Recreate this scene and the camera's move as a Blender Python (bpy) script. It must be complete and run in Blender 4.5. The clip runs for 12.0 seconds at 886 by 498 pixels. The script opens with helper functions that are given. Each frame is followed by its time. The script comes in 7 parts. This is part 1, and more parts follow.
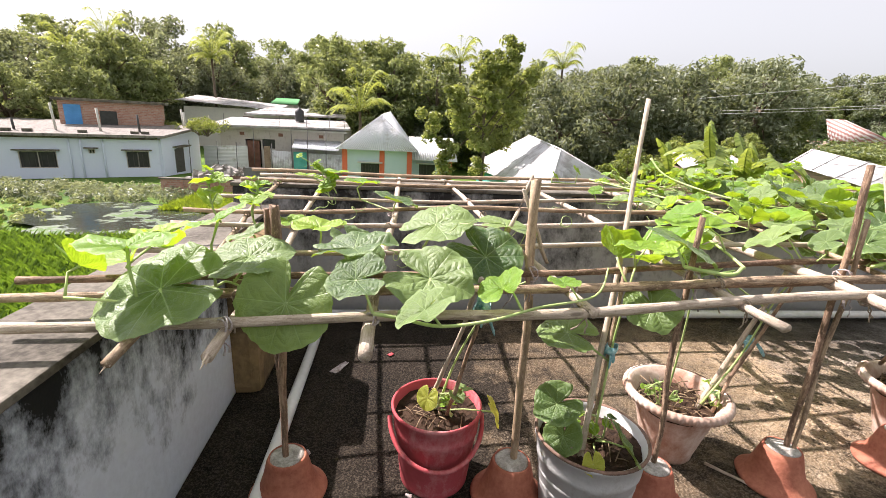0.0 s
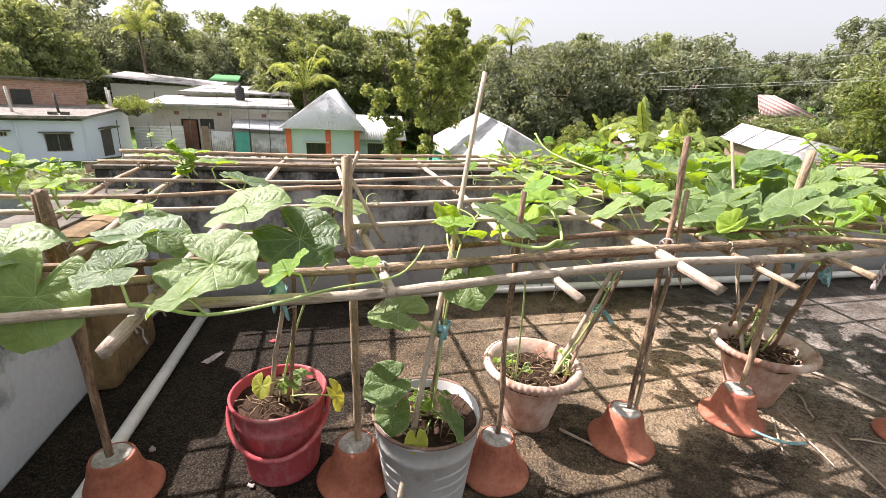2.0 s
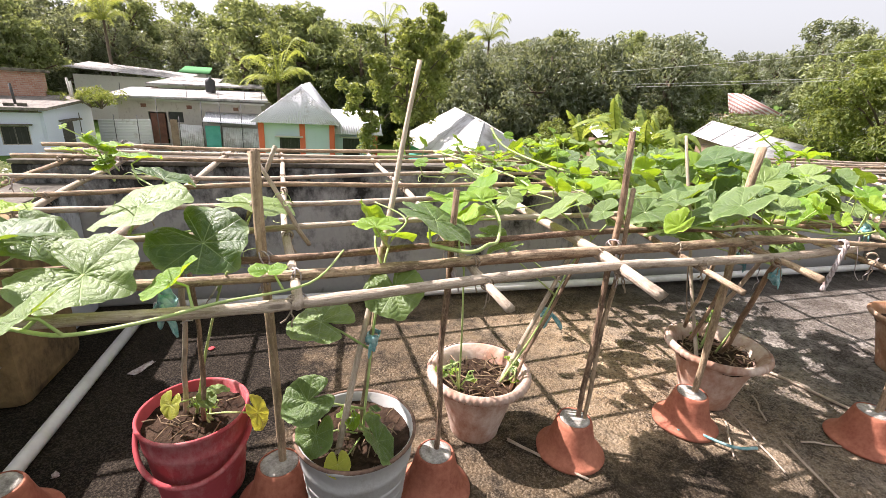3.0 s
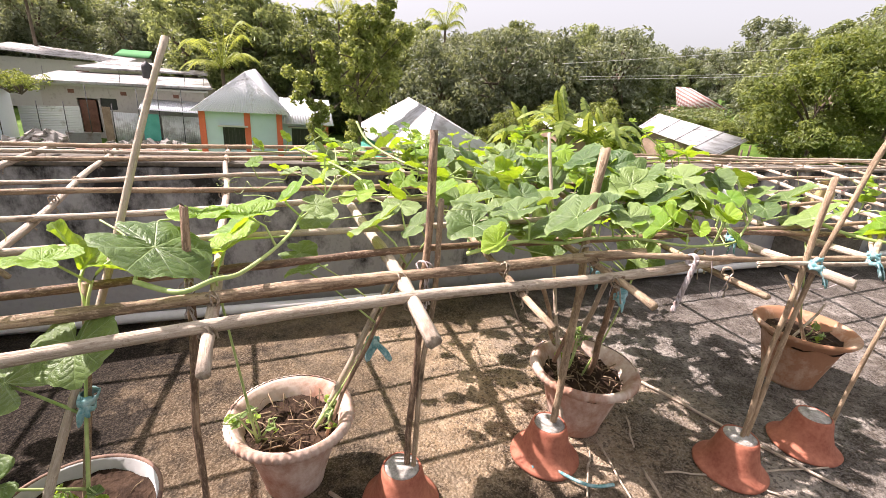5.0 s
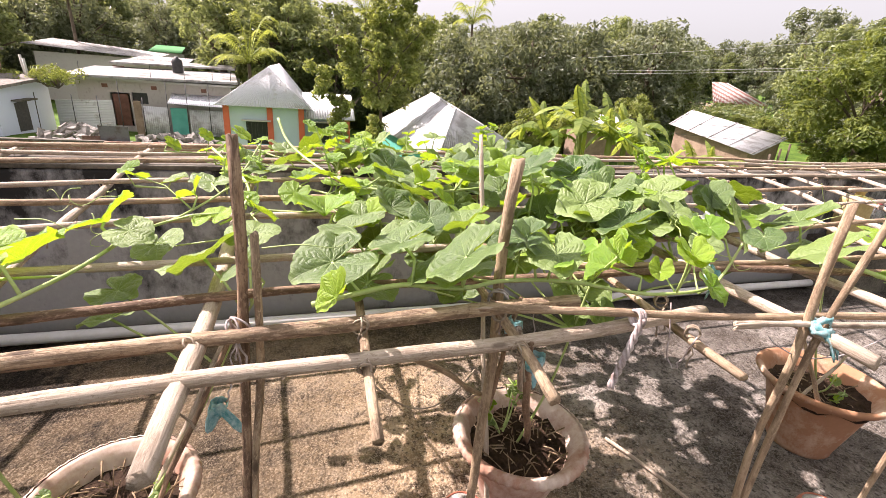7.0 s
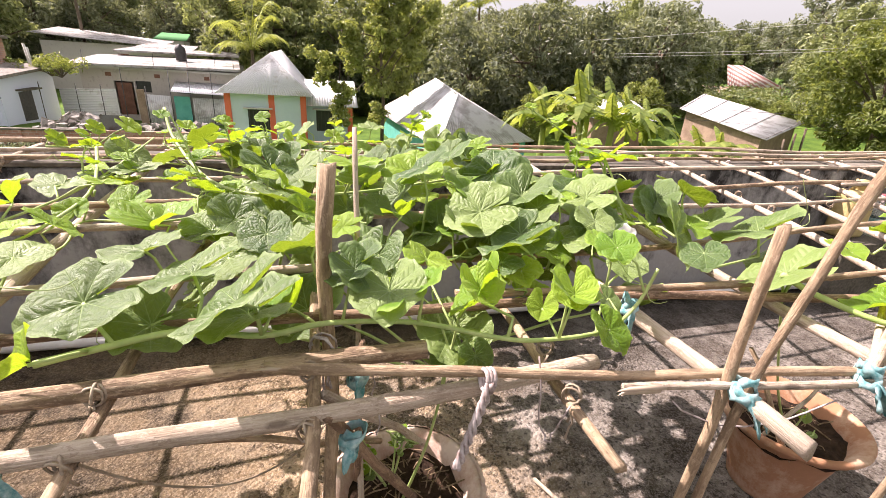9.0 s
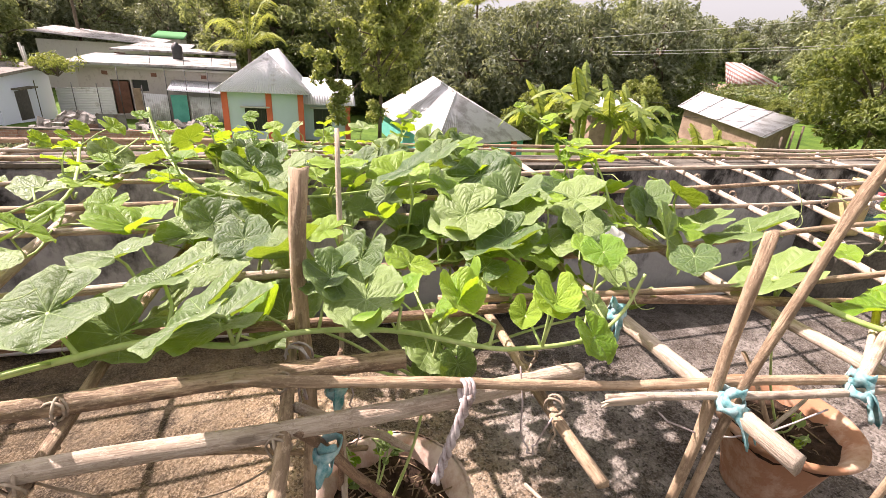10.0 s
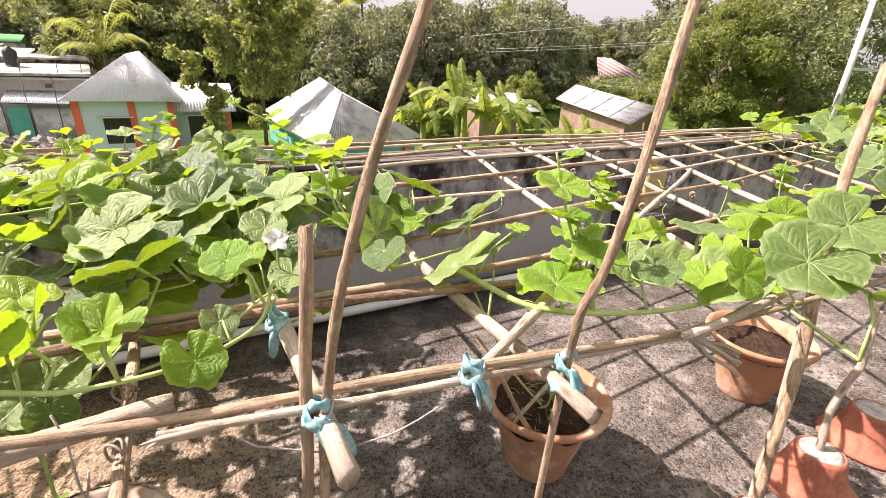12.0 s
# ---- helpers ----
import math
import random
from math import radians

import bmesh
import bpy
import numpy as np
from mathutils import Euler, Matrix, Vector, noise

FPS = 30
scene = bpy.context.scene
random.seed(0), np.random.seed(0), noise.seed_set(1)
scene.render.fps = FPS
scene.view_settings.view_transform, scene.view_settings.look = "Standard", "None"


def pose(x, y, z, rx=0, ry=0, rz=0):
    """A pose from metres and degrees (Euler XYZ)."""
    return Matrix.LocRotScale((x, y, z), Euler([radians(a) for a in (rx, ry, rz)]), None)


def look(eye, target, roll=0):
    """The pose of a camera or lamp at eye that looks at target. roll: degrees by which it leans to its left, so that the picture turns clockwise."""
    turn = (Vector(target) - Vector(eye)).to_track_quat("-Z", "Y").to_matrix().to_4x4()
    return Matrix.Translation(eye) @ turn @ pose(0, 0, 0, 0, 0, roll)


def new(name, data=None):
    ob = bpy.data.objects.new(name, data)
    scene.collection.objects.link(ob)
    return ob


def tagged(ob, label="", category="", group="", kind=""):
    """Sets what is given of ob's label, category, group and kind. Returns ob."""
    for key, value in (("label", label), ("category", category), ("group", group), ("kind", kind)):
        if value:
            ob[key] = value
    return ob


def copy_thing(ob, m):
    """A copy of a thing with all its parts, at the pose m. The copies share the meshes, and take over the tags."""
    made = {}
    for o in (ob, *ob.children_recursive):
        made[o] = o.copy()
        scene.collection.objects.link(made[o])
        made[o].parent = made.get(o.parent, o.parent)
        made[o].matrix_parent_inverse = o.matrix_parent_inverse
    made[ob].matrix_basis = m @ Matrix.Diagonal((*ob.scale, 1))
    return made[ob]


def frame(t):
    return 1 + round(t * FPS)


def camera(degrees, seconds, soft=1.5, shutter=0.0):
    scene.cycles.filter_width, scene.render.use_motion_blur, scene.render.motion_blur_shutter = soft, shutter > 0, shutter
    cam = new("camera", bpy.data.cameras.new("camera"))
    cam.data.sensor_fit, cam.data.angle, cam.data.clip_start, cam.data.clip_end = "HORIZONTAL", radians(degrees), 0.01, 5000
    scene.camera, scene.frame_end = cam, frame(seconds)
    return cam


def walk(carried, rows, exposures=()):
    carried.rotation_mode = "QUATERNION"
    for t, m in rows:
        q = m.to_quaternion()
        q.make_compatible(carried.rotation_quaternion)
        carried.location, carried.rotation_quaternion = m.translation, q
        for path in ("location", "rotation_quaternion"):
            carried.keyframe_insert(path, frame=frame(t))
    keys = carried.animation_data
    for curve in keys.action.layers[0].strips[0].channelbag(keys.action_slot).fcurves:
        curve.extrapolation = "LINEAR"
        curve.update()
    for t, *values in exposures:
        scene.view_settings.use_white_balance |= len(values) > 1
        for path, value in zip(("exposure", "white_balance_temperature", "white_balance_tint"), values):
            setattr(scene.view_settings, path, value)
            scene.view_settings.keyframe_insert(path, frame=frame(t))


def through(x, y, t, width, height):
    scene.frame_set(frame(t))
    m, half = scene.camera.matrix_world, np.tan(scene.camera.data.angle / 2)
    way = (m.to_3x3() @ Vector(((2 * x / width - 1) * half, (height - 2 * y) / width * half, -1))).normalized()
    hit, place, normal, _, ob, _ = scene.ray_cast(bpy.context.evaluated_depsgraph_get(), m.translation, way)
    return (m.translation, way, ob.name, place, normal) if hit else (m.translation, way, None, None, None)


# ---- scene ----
cam = camera(89.8, 12.0, 0.75)
PATH = [
    (0, (-0.03, 0.65, 1.239), (0.204, 2.56, 0.695), 2.9),
    (0.5, (0.024, 0.673, 1.235), (0.336, 2.565, 0.667), 2.9),
    (1, (0.134, 0.667, 1.238), (0.496, 2.542, 0.644), 2.9),
    (1.5, (0.258, 0.641, 1.246), (0.656, 2.501, 0.629), 2.5),
    (2, (0.383, 0.624, 1.248), (0.799, 2.477, 0.624), 2.6),
    (2.5, (0.467, 0.653, 1.241), (0.912, 2.498, 0.611), 2.9),
    (4.5, (0.94, 0.798, 1.26), (1.607, 2.563, 0.598), 3.8),
    (5, (1.113, 0.83, 1.27), (1.775, 2.596, 0.604), 4.0),
    (5.5, (1.251, 0.996, 1.264), (1.914, 2.759, 0.592), 4.4),
    (6, (1.336, 1.078, 1.259), (2.006, 2.833, 0.573), 4.5),
    (6.5, (1.451, 1.09, 1.273), (2.066, 2.863, 0.584), 4.0),
    (7, (1.607, 1.067, 1.282), (2.16, 2.861, 0.59), 4.1),
    (9, (2.033, 1.227, 1.292), (2.541, 3.011, 0.545), 3.6),
    (9.5, (2.055, 1.229, 1.295), (2.561, 3.012, 0.544), 3.7),
    (10, (2.073, 1.246, 1.297), (2.586, 3.026, 0.543), 3.5),
    (10.5, (2.094, 1.273, 1.295), (2.662, 3.038, 0.544), 0.8),
    (11, (2.211, 1.246, 1.296), (2.821, 2.999, 0.55), -0.8),
    (11.5, (2.417, 1.165, 1.309), (3.053, 2.912, 0.57), -0.3),
    (12, (2.603, 1.136, 1.298), (3.475, 2.778, 0.56), 2.1),
]
walk(cam, [(t, look(e, g, r)) for t, e, g, r in PATH], [(0, 1.45, 6300, 24), (2.5, 1.47, 6300, 24), (5.5, 1.47, 6450, 29), (12, 1.44, 6680, 31)])

# ---- world and sun ----
SUN = Vector((-0.70, 0.52, 1.0)).normalized()
world = bpy.data.worlds.new("sky")
scene.world = world
world.use_nodes = True
wn = world.node_tree
wn.nodes.clear()
sky = wn.nodes.new("ShaderNodeTexSky")
sky.sky_type = "NISHITA"
sky.sun_disc = False
sky.sun_elevation = math.asin(SUN.z)
sky.sun_rotation = math.atan2(SUN.x, SUN.y)
sky.air_density, sky.dust_density, sky.ozone_density = 1.0, 6.0, 1.0
bg = wn.nodes.new("ShaderNodeBackground")
bg.inputs["Strength"].default_value = 0.115
wout = wn.nodes.new("ShaderNodeOutputWorld")
pale = wn.nodes.new("ShaderNodeHueSaturation")
pale.inputs["Saturation"].default_value = 0.2
wn.links.new(sky.outputs[0], pale.inputs["Color"])
haze = wn.nodes.new("ShaderNodeMix")
haze.data_type = "RGBA"
haze.inputs[0].default_value = 0.65
haze.inputs[7].default_value = (2.62, 2.84, 2.64, 1)
wn.links.new(pale.outputs[0], haze.inputs[6])
wn.links.new(haze.outputs[2], bg.inputs[0])
wn.links.new(bg.outputs[0], wout.inputs[0])
sun_data = bpy.data.lights.new("sun", "SUN")
sun_data.energy, sun_data.angle, sun_data.color = 4.5, radians(0.6), (1.0, 0.94, 0.84)
sun = new("sun", sun_data)
sun.matrix_world = look(SUN * 50, (0, 0, 0))

# ---- material helpers ----
class Mat:
    """A small builder of node materials."""

    def __init__(self, name):
        self.m = bpy.data.materials.new(name)
        self.m.use_nodes = True
        self.t = self.m.node_tree
        self.b = self.t.nodes["Principled BSDF"]
        self.out = self.t.nodes["Material Output"]

    def node(self, kind, **props):
        n = self.t.nodes.new(kind)
        for k, v in props.items():
            setattr(n, k, v)
        return n

    def link(self, a, b):
        self.t.links.new(a, b)

    def coord(self, which="Object", scale=(1, 1, 1)):
        mp = self.node("ShaderNodeMapping")
        mp.inputs["Scale"].default_value = scale
        if which == "World":
            self.link(self.node("ShaderNodeNewGeometry").outputs["Position"], mp.inputs[0])
        else:
            self.link(self.node("ShaderNodeTexCoord").outputs[which], mp.inputs[0])
        return mp.outputs[0]

    def noise(self, vec, scale, detail=4, rough=0.6):
        n = self.node("ShaderNodeTexNoise")
        n.inputs["Scale"].default_value, n.inputs["Detail"].default_value = scale, detail
        n.inputs["Roughness"].default_value = rough
        self.link(vec, n.inputs["Vector"])
        return n.outputs["Fac"]

    def ramp(self, fac, stops):
        r = self.node("ShaderNodeValToRGB")
        e = r.color_ramp.elements
        while len(e) < len(stops):
            e.new(0.5)
        for el, (p, c) in zip(e, stops):
            el.position, el.color = p, (*c, 1) if len(c) == 3 else c
        self.link(fac, r.inputs[0])
        return r.outputs[0]

    def mix(self, fac, a, b, how="MIX"):
        n = self.node("ShaderNodeMix", data_type="RGBA", blend_type=how)
        for sock, v in ((n.inputs[0], fac), (n.inputs[6], a), (n.inputs[7], b)):
            if isinstance(v, (int, float)):
                sock.default_value = v
            elif isinstance(v, tuple):
                sock.default_value = (*v, 1)
            else:
                self.link(v, sock)
        return n.outputs[2]

    def math(self, op, a, b=0.0, c=0.0):
        n = self.node("ShaderNodeMath", operation=op)
        for sock, v in zip(n.inputs, (a, b, c)):
            if isinstance(v, (int, float)):
                sock.default_value = v
            else:
                self.link(v, sock)
        return n.outputs[0]

    def random(self):
        return self.node("ShaderNodeObjectInfo").outputs["Random"]

    def island(self):
        return self.node("ShaderNodeNewGeometry").outputs["Random Per Island"]

    def bump(self, height, strength=0.3, dist=0.01):
        n = self.node("ShaderNodeBump")
        n.inputs["Strength"].default_value, n.inputs["Distance"].default_value = strength, dist
        self.link(height, n.inputs["Height"])
        self.link(n.outputs[0], self.b.inputs["Normal"])
        return n.outputs[0]

    def done(self, color=None, rough=0.7, metal=0.0):
        if color is not None:
            if isinstance(color, tuple):
                self.b.inputs["Base Color"].default_value = (*color, 1)
            else:
                self.link(color, self.b.inputs["Base Color"])
        if isinstance(rough, (int, float)):
            self.b.inputs["Roughness"].default_value = rough
        else:
            self.link(rough, self.b.inputs["Roughness"])
        self.b.inputs["Metallic"].default_value = metal
        return self.m


def speckled(name, c1, c2, scale=8, fine=60, rough=0.8, bump=0.3, dist=0.004, which="Object", metal=0.0, stretch=(1, 1, 1), vary=0.0):
    """Two-scale mottled surface between two colours."""
    m = Mat(name)
    v = m.coord(which, stretch)
    big = m.noise(v, scale)
    small = m.noise(v, fine, 3)
    f = m.math("ADD", m.math("MULTIPLY", big, 0.65), m.math("MULTIPLY", small, 0.35))
    col = m.ramp(f, [(0.36, c1), (0.64, c2)])
    if vary:
        col = m.mix(m.math("MULTIPLY", m.random(), vary), col, (c1[0] * 0.5, c1[1] * 0.5, c1[2] * 0.5))
    m.bump(small, bump, dist)
    if rough >= 0.85:
        m.b.inputs["Specular IOR Level"].default_value = 0.15
    return m.done(col, rough, metal)


# ---- materials ----
def floor_material():
    """Rough roof concrete: pale grit in brown cement, black moss, damp drifts of soil, painted parapet shade."""
    m = Mat("weathered_roof_concrete")
    v = m.coord("World")
    big = m.noise(v, 1.1, 6, 0.7)
    mid = m.noise(v, 7, 6, 0.7)
    grit = m.noise(v, 90, 4, 0.75)

    def grains(scale):
        c = m.node("ShaderNodeTexVoronoi")
        c.inputs["Scale"].default_value = scale
        m.link(v, c.inputs["Vector"])
        r = m.node("ShaderNodeSeparateColor")
        m.link(c.outputs["Color"], r.inputs[0])
        return c.outputs["Distance"], r.outputs[0]

    d_fine, r_fine = grains(210)
    d_big, r_big = grains(85)
    sep = m.node("ShaderNodeSeparateXYZ")
    m.link(v, sep.inputs[0])
    wob = m.math("MULTIPLY", m.math("SUBTRACT", m.noise(v, 2.6, 7, 0.72), 0.5), 1.2)
    open_floor = m.ramp(m.math("MULTIPLY", sep.outputs[1], 0.5), [(0.25, (1, 1, 1)), (0.7, (0, 0, 0))])
    drift = m.math("MULTIPLY", m.math("SUBTRACT", m.noise(v, 0.55, 5, 0.65), 0.5), 6.0)
    wob = m.math("ADD", wob, m.math("MULTIPLY", drift, open_floor))
    # moss thick in the west, dark mottling thinning along the pots, bare cement east
    west = m.ramp(m.math("ADD", sep.outputs[0], wob), [(0.42, (1, 1, 1)), (0.85, (0, 0, 0))])
    strip = m.ramp(m.math("MULTIPLY", m.math("ADD", sep.outputs[1], m.math("MULTIPLY", wob, 0.55)), 0.4), [(0.68, (0.93, 0.93, 0.93)), (0.80, (0, 0, 0))])
    # north parapet's shadow, painted as a dark band along its foot
    back = m.ramp(m.math("MULTIPLY", m.math("ADD", sep.outputs[1], m.math("MULTIPLY", wob, 0.4)), 0.25), [(0.66, (0, 0, 0)), (0.8, (0.75, 0.75, 0.75))])
    mid_x = m.ramp(m.math("MULTIPLY", m.math("ADD", sep.outputs[0], wob), 0.2), [(0.28, (0.85, 0.85, 0.85)), (0.40, (0.03, 0.03, 0.03))])
    near_west = m.ramp(m.math("MULTIPLY", m.math("ADD", sep.outputs[0], wob), 0.2), [(0.38, (1, 1, 1)), (0.52, (0, 0, 0))])
    east = m.ramp(m.math("MULTIPLY", m.math("ADD", sep.outputs[0], wob), 0.2), [(0.4, (0, 0, 0)), (0.6, (1, 1, 1))])
    moss_and_shade = m.math("MAXIMUM", m.math("MAXIMUM", west, m.math("MULTIPLY", back, 0.9)), m.math("MULTIPLY", mid_x, m.math("MULTIPLY", mid, 1.7)))
    moss_and_shade = m.math("MAXIMUM", moss_and_shade, m.math("MULTIPLY", strip, near_west))
    f = m.math("ADD", m.math("MULTIPLY", big, 0.5), m.math("MULTIPLY", mid, 0.5))
    base = m.ramp(f, [(0.38, (0.13, 0.088, 0.05)), (0.5, (0.38, 0.275, 0.165)), (0.62, (0.60, 0.47, 0.32))])
    cement = m.ramp(m.noise(v, 4.2, 8, 0.72), [(0.36, (0.055, 0.048, 0.042)), (0.5, (0.15, 0.135, 0.118)), (0.62, (0.34, 0.315, 0.28))])
    base = m.mix(m.math("MULTIPLY", east, 0.93), base, cement)
    # damp dark stains of their own shapes
    blot = m.ramp(m.noise(v, 3.4, 8, 0.78), [(0.42, (1, 1, 1)), (0.51, (0, 0, 0))])
    base = m.mix(m.math("MULTIPLY", blot, 0.75), base, m.mix(mid, (0.03, 0.023, 0.016), (0.09, 0.07, 0.048)))
    base = m.mix(m.math("MULTIPLY", moss_and_shade, 0.97), base, m.mix(mid, (0.0025, 0.0022, 0.002), (0.011, 0.0095, 0.008)))
    # single grains, light and dark
    light = m.ramp(m.math("ADD", m.math("MULTIPLY", r_fine, 0.7), m.math("MULTIPLY", grit, 0.5)), [(0.58, (0, 0, 0)), (0.85, (1, 1, 1))])
    dark = m.ramp(m.math("ADD", m.math("MULTIPLY", r_big, 0.6), m.math("MULTIPLY", grit, 0.6)), [(0.36, (1, 1, 1)), (0.50, (0, 0, 0))])
    bare = m.math("SUBTRACT", 1.0, moss_and_shade)
    col = m.mix(m.math("MULTIPLY", dark, m.math("MULTIPLY", bare, 0.7)), base, (0.022, 0.017, 0.013))
    col = m.mix(m.math("MULTIPLY", light, m.math("ADD", 0.07, m.math("MULTIPLY", bare, m.math("SUBTRACT", 0.43, m.math("MULTIPLY", east, 0.2))))), col, m.mix(east, (0.55, 0.45, 0.325), (0.42, 0.395, 0.36)))
    h = m.math("ADD", m.math("MULTIPLY", grit, 0.8), m.math("MULTIPLY", r_fine, 0.35))
    h = m.math("ADD", h, m.math("ADD", m.math("MULTIPLY", d_big, -0.7), m.math("MULTIPLY", mid, 1.2)))
    m.bump(h, 1.0, 0.009)
    m.b.inputs["Specular IOR Level"].default_value = 0.12
    return m.done(col, 0.9)


def mould_wall_material(name, clean, stain, amount=0.5, seep=0.0):
    """Plaster with black mould that runs down from the top in streaks."""
    m = Mat(name)
    v = m.coord("World")
    streak = m.noise(m.coord("World", (3.4, 3.4, 1.7)), 1.6, 7, 0.75)
    blot = m.noise(v, 3.2, 6, 0.7)
    fine = m.noise(v, 40, 4)
    f = m.math("ADD", m.math("MULTIPLY", streak, 0.5), m.math("MULTIPLY", blot, 0.5))
    if seep:
        zz = m.node("ShaderNodeSeparateXYZ")
        m.link(v, zz.inputs[0])
        f = m.math("SUBTRACT", f, m.math("MULTIPLY", m.math("SUBTRACT", zz.outputs[2], 0.42), seep))
    mask = m.ramp(f, [(amount - 0.08, (1, 1, 1)), (amount + 0.06, (0, 0, 0))])
    col = m.mix(mask, m.mix(fine, clean, tuple(c * 0.75 for c in clean)), stain)
    m.bump(m.math("ADD", fine, m.math("MULTIPLY", blot, 0.6)), 0.4, 0.006)
    m.b.inputs["Specular IOR Level"].default_value = 0.25
    return m.done(col, 0.9)


def leaf_material(name, dark, light, under, sheen, veins=0.6, through=0.42):
    """Broad hairy leaf: pale veins from the stalk, light that shines through."""
    m = Mat(name)
    pos = m.node("ShaderNodeTexCoord").outputs["Object"]
    sep = m.node("ShaderNodeSeparateXYZ")
    m.link(pos, sep.inputs[0])
    x, y = sep.outputs[0], sep.outputs[1]
    ang = m.math("ARCTAN2", x, y)
    rad = m.math("SQRT", m.math("ADD", m.math("MULTIPLY", x, x), m.math("MULTIPLY", y, y)))
    # main veins fan out from the stalk, side veins run off them as chevrons
    saw = m.math("ABSOLUTE", m.math("SUBTRACT", m.math("FRACT", m.math("ADD", m.math("DIVIDE", ang, 0.7), 0.5)), 0.5))
    across = m.math("MULTIPLY", saw, m.math("MULTIPLY", rad, 0.7))
    main = m.ramp(across, [(0.004, (1, 1, 1)), (0.015, (0, 0, 0))])
    main = m.math("MULTIPLY", main, m.ramp(rad, [(0.35, (1, 1, 1)), (0.95, (0.15, 0.15, 0.15))]))
    warp = m.math("MULTIPLY", m.math("SUBTRACT", m.noise(pos, 3.0, 2), 0.5), 0.9)
    chev = m.math("FRACT", m.math("ADD", warp, m.math("SUBTRACT", m.math("MULTIPLY", rad, 6.0), m.math("MULTIPLY", saw, 2.4))))
    rib = m.math("ABSOLUTE", m.math("SUBTRACT", chev, 0.5))
    side = m.ramp(rib, [(0.02, (1, 1, 1)), (0.09, (0, 0, 0))])
    net = m.node("ShaderNodeTexVoronoi", feature="DISTANCE_TO_EDGE")
    net.inputs["Scale"].default_value = 20.0
    m.link(pos, net.inputs["Vector"])
    rnd = m.random()
    mott = m.noise(pos, 3.5, 5, 0.65)
    fine = m.noise(pos, 50, 3)
    tone = m.math("ADD", m.math("MULTIPLY", rnd, 0.7), m.math("MULTIPLY", mott, 0.6))
    col = m.ramp(tone, [(0.2, dark), (1.0, light)])
    pale = tuple(min(1, c * 1.35 + 0.07) for c in light)
    col = m.mix(m.math("MULTIPLY", main, veins), col, pale)
    col = m.mix(m.math("MULTIPLY", side, veins * 0.28), col, pale)
    rim = m.ramp(m.math("ADD", rad, m.math("MULTIPLY", fine, 0.08)), [(0.87, (0, 0, 0)), (1.0, (1, 1, 1))])
    col = m.mix(m.math("MULTIPLY", rim, 0.4), col, pale)
    hgt = m.math("SUBTRACT", m.math("MULTIPLY", m.math("POWER", rib, 0.6), 0.5), m.math("MULTIPLY", main, 0.7))
    hgt = m.math("ADD", hgt, m.math("MULTIPLY", m.math("MINIMUM", net.outputs["Distance"], 0.25), 0.35))
    nrm = m.bump(m.math("ADD", hgt, m.math("ADD", m.math("MULTIPLY", fine, 0.22), m.math("MULTIPLY", mott, 0.5))), 0.4, 0.014)
    m.done(col, m.math("ADD", 0.32, m.math("MULTIPLY", mott, 0.2)))
    m.b.inputs["Specular IOR Level"].default_value = sheen
    m.b.inputs["Sheen Weight"].default_value = 0.10
    m.b.inputs["Sheen Roughness"].default_value = 0.4
    tr = m.node("ShaderNodeBsdfTranslucent")
    glow = m.mix(m.math("MULTIPLY", main, 0.6), under, tuple(c * 0.5 for c in under))
    glow = m.mix(m.math("MULTIPLY", side, 0.3), glow, tuple(c * 0.5 for c in under))
    glow = m.mix(m.ramp(mott, [(0.35, (0.35, 0.35, 0.35)), (0.65, (0, 0, 0))]), glow, (under[0] * 0.5, under[1] * 0.62, under[2] * 0.6))
    m.link(m.mix(0.72, col, glow), tr.inputs["Color"])
    m.link(nrm, tr.inputs["Normal"])
    mx = m.node("ShaderNodeMixShader")
    mx.inputs[0].default_value = through
    m.link(m.b.outputs[0], mx.inputs[1])
    m.link(tr.outputs[0], mx.inputs[2])
    m.link(mx.outputs[0], m.out.inputs["Surface"])
    return m.m


def foliage_material(name, dark, light, through=0.35):
    m = Mat(name)
    pos = m.coord("World")
    tone = m.math("ADD", m.math("MULTIPLY", m.island(), 0.55), m.math("MULTIPLY", m.noise(pos, 0.5, 3), 0.55))
    tone = m.math("ADD", tone, m.math("MULTIPLY", m.math("SUBTRACT", m.random(), 0.5), 0.3))
    col = m.ramp(tone, [(0.25, dark), (0.85, light)])
    m.done(col, 0.45)
    m.b.inputs["Specular IOR Level"].default_value = 0.4
    tr = m.node("ShaderNodeBsdfTranslucent")
    m.link(m.mix(0.5, col, (light[0] * 1.6, light[1] * 1.5, light[2] * 0.6)), tr.inputs["Color"])
    mx = m.node("ShaderNodeMixShader")
    mx.inputs[0].default_value = through
    m.link(m.b.outputs[0], mx.inputs[1])
    m.link(tr.outputs[0], mx.inputs[2])
    m.link(mx.outputs[0], m.out.inputs["Surface"])
    return m.m


def sheet_material(name, c1, c2, stain, amount, metal=0.3, rough=0.45):
    """Galvanised sheet with weather stains."""
    m = Mat(name)
    v = m.coord("Object")
    f = m.noise(v, 1.2, 6, 0.7)
    fine = m.noise(v, 14, 4)
    mask = m.ramp(f, [(amount - 0.06, (1, 1, 1)), (amount + 0.06, (0, 0, 0))])
    col = m.mix(mask, m.mix(fine, c1, c2), stain)
    m.bump(fine, 0.1, 0.005)
    return m.done(col, rough, metal)


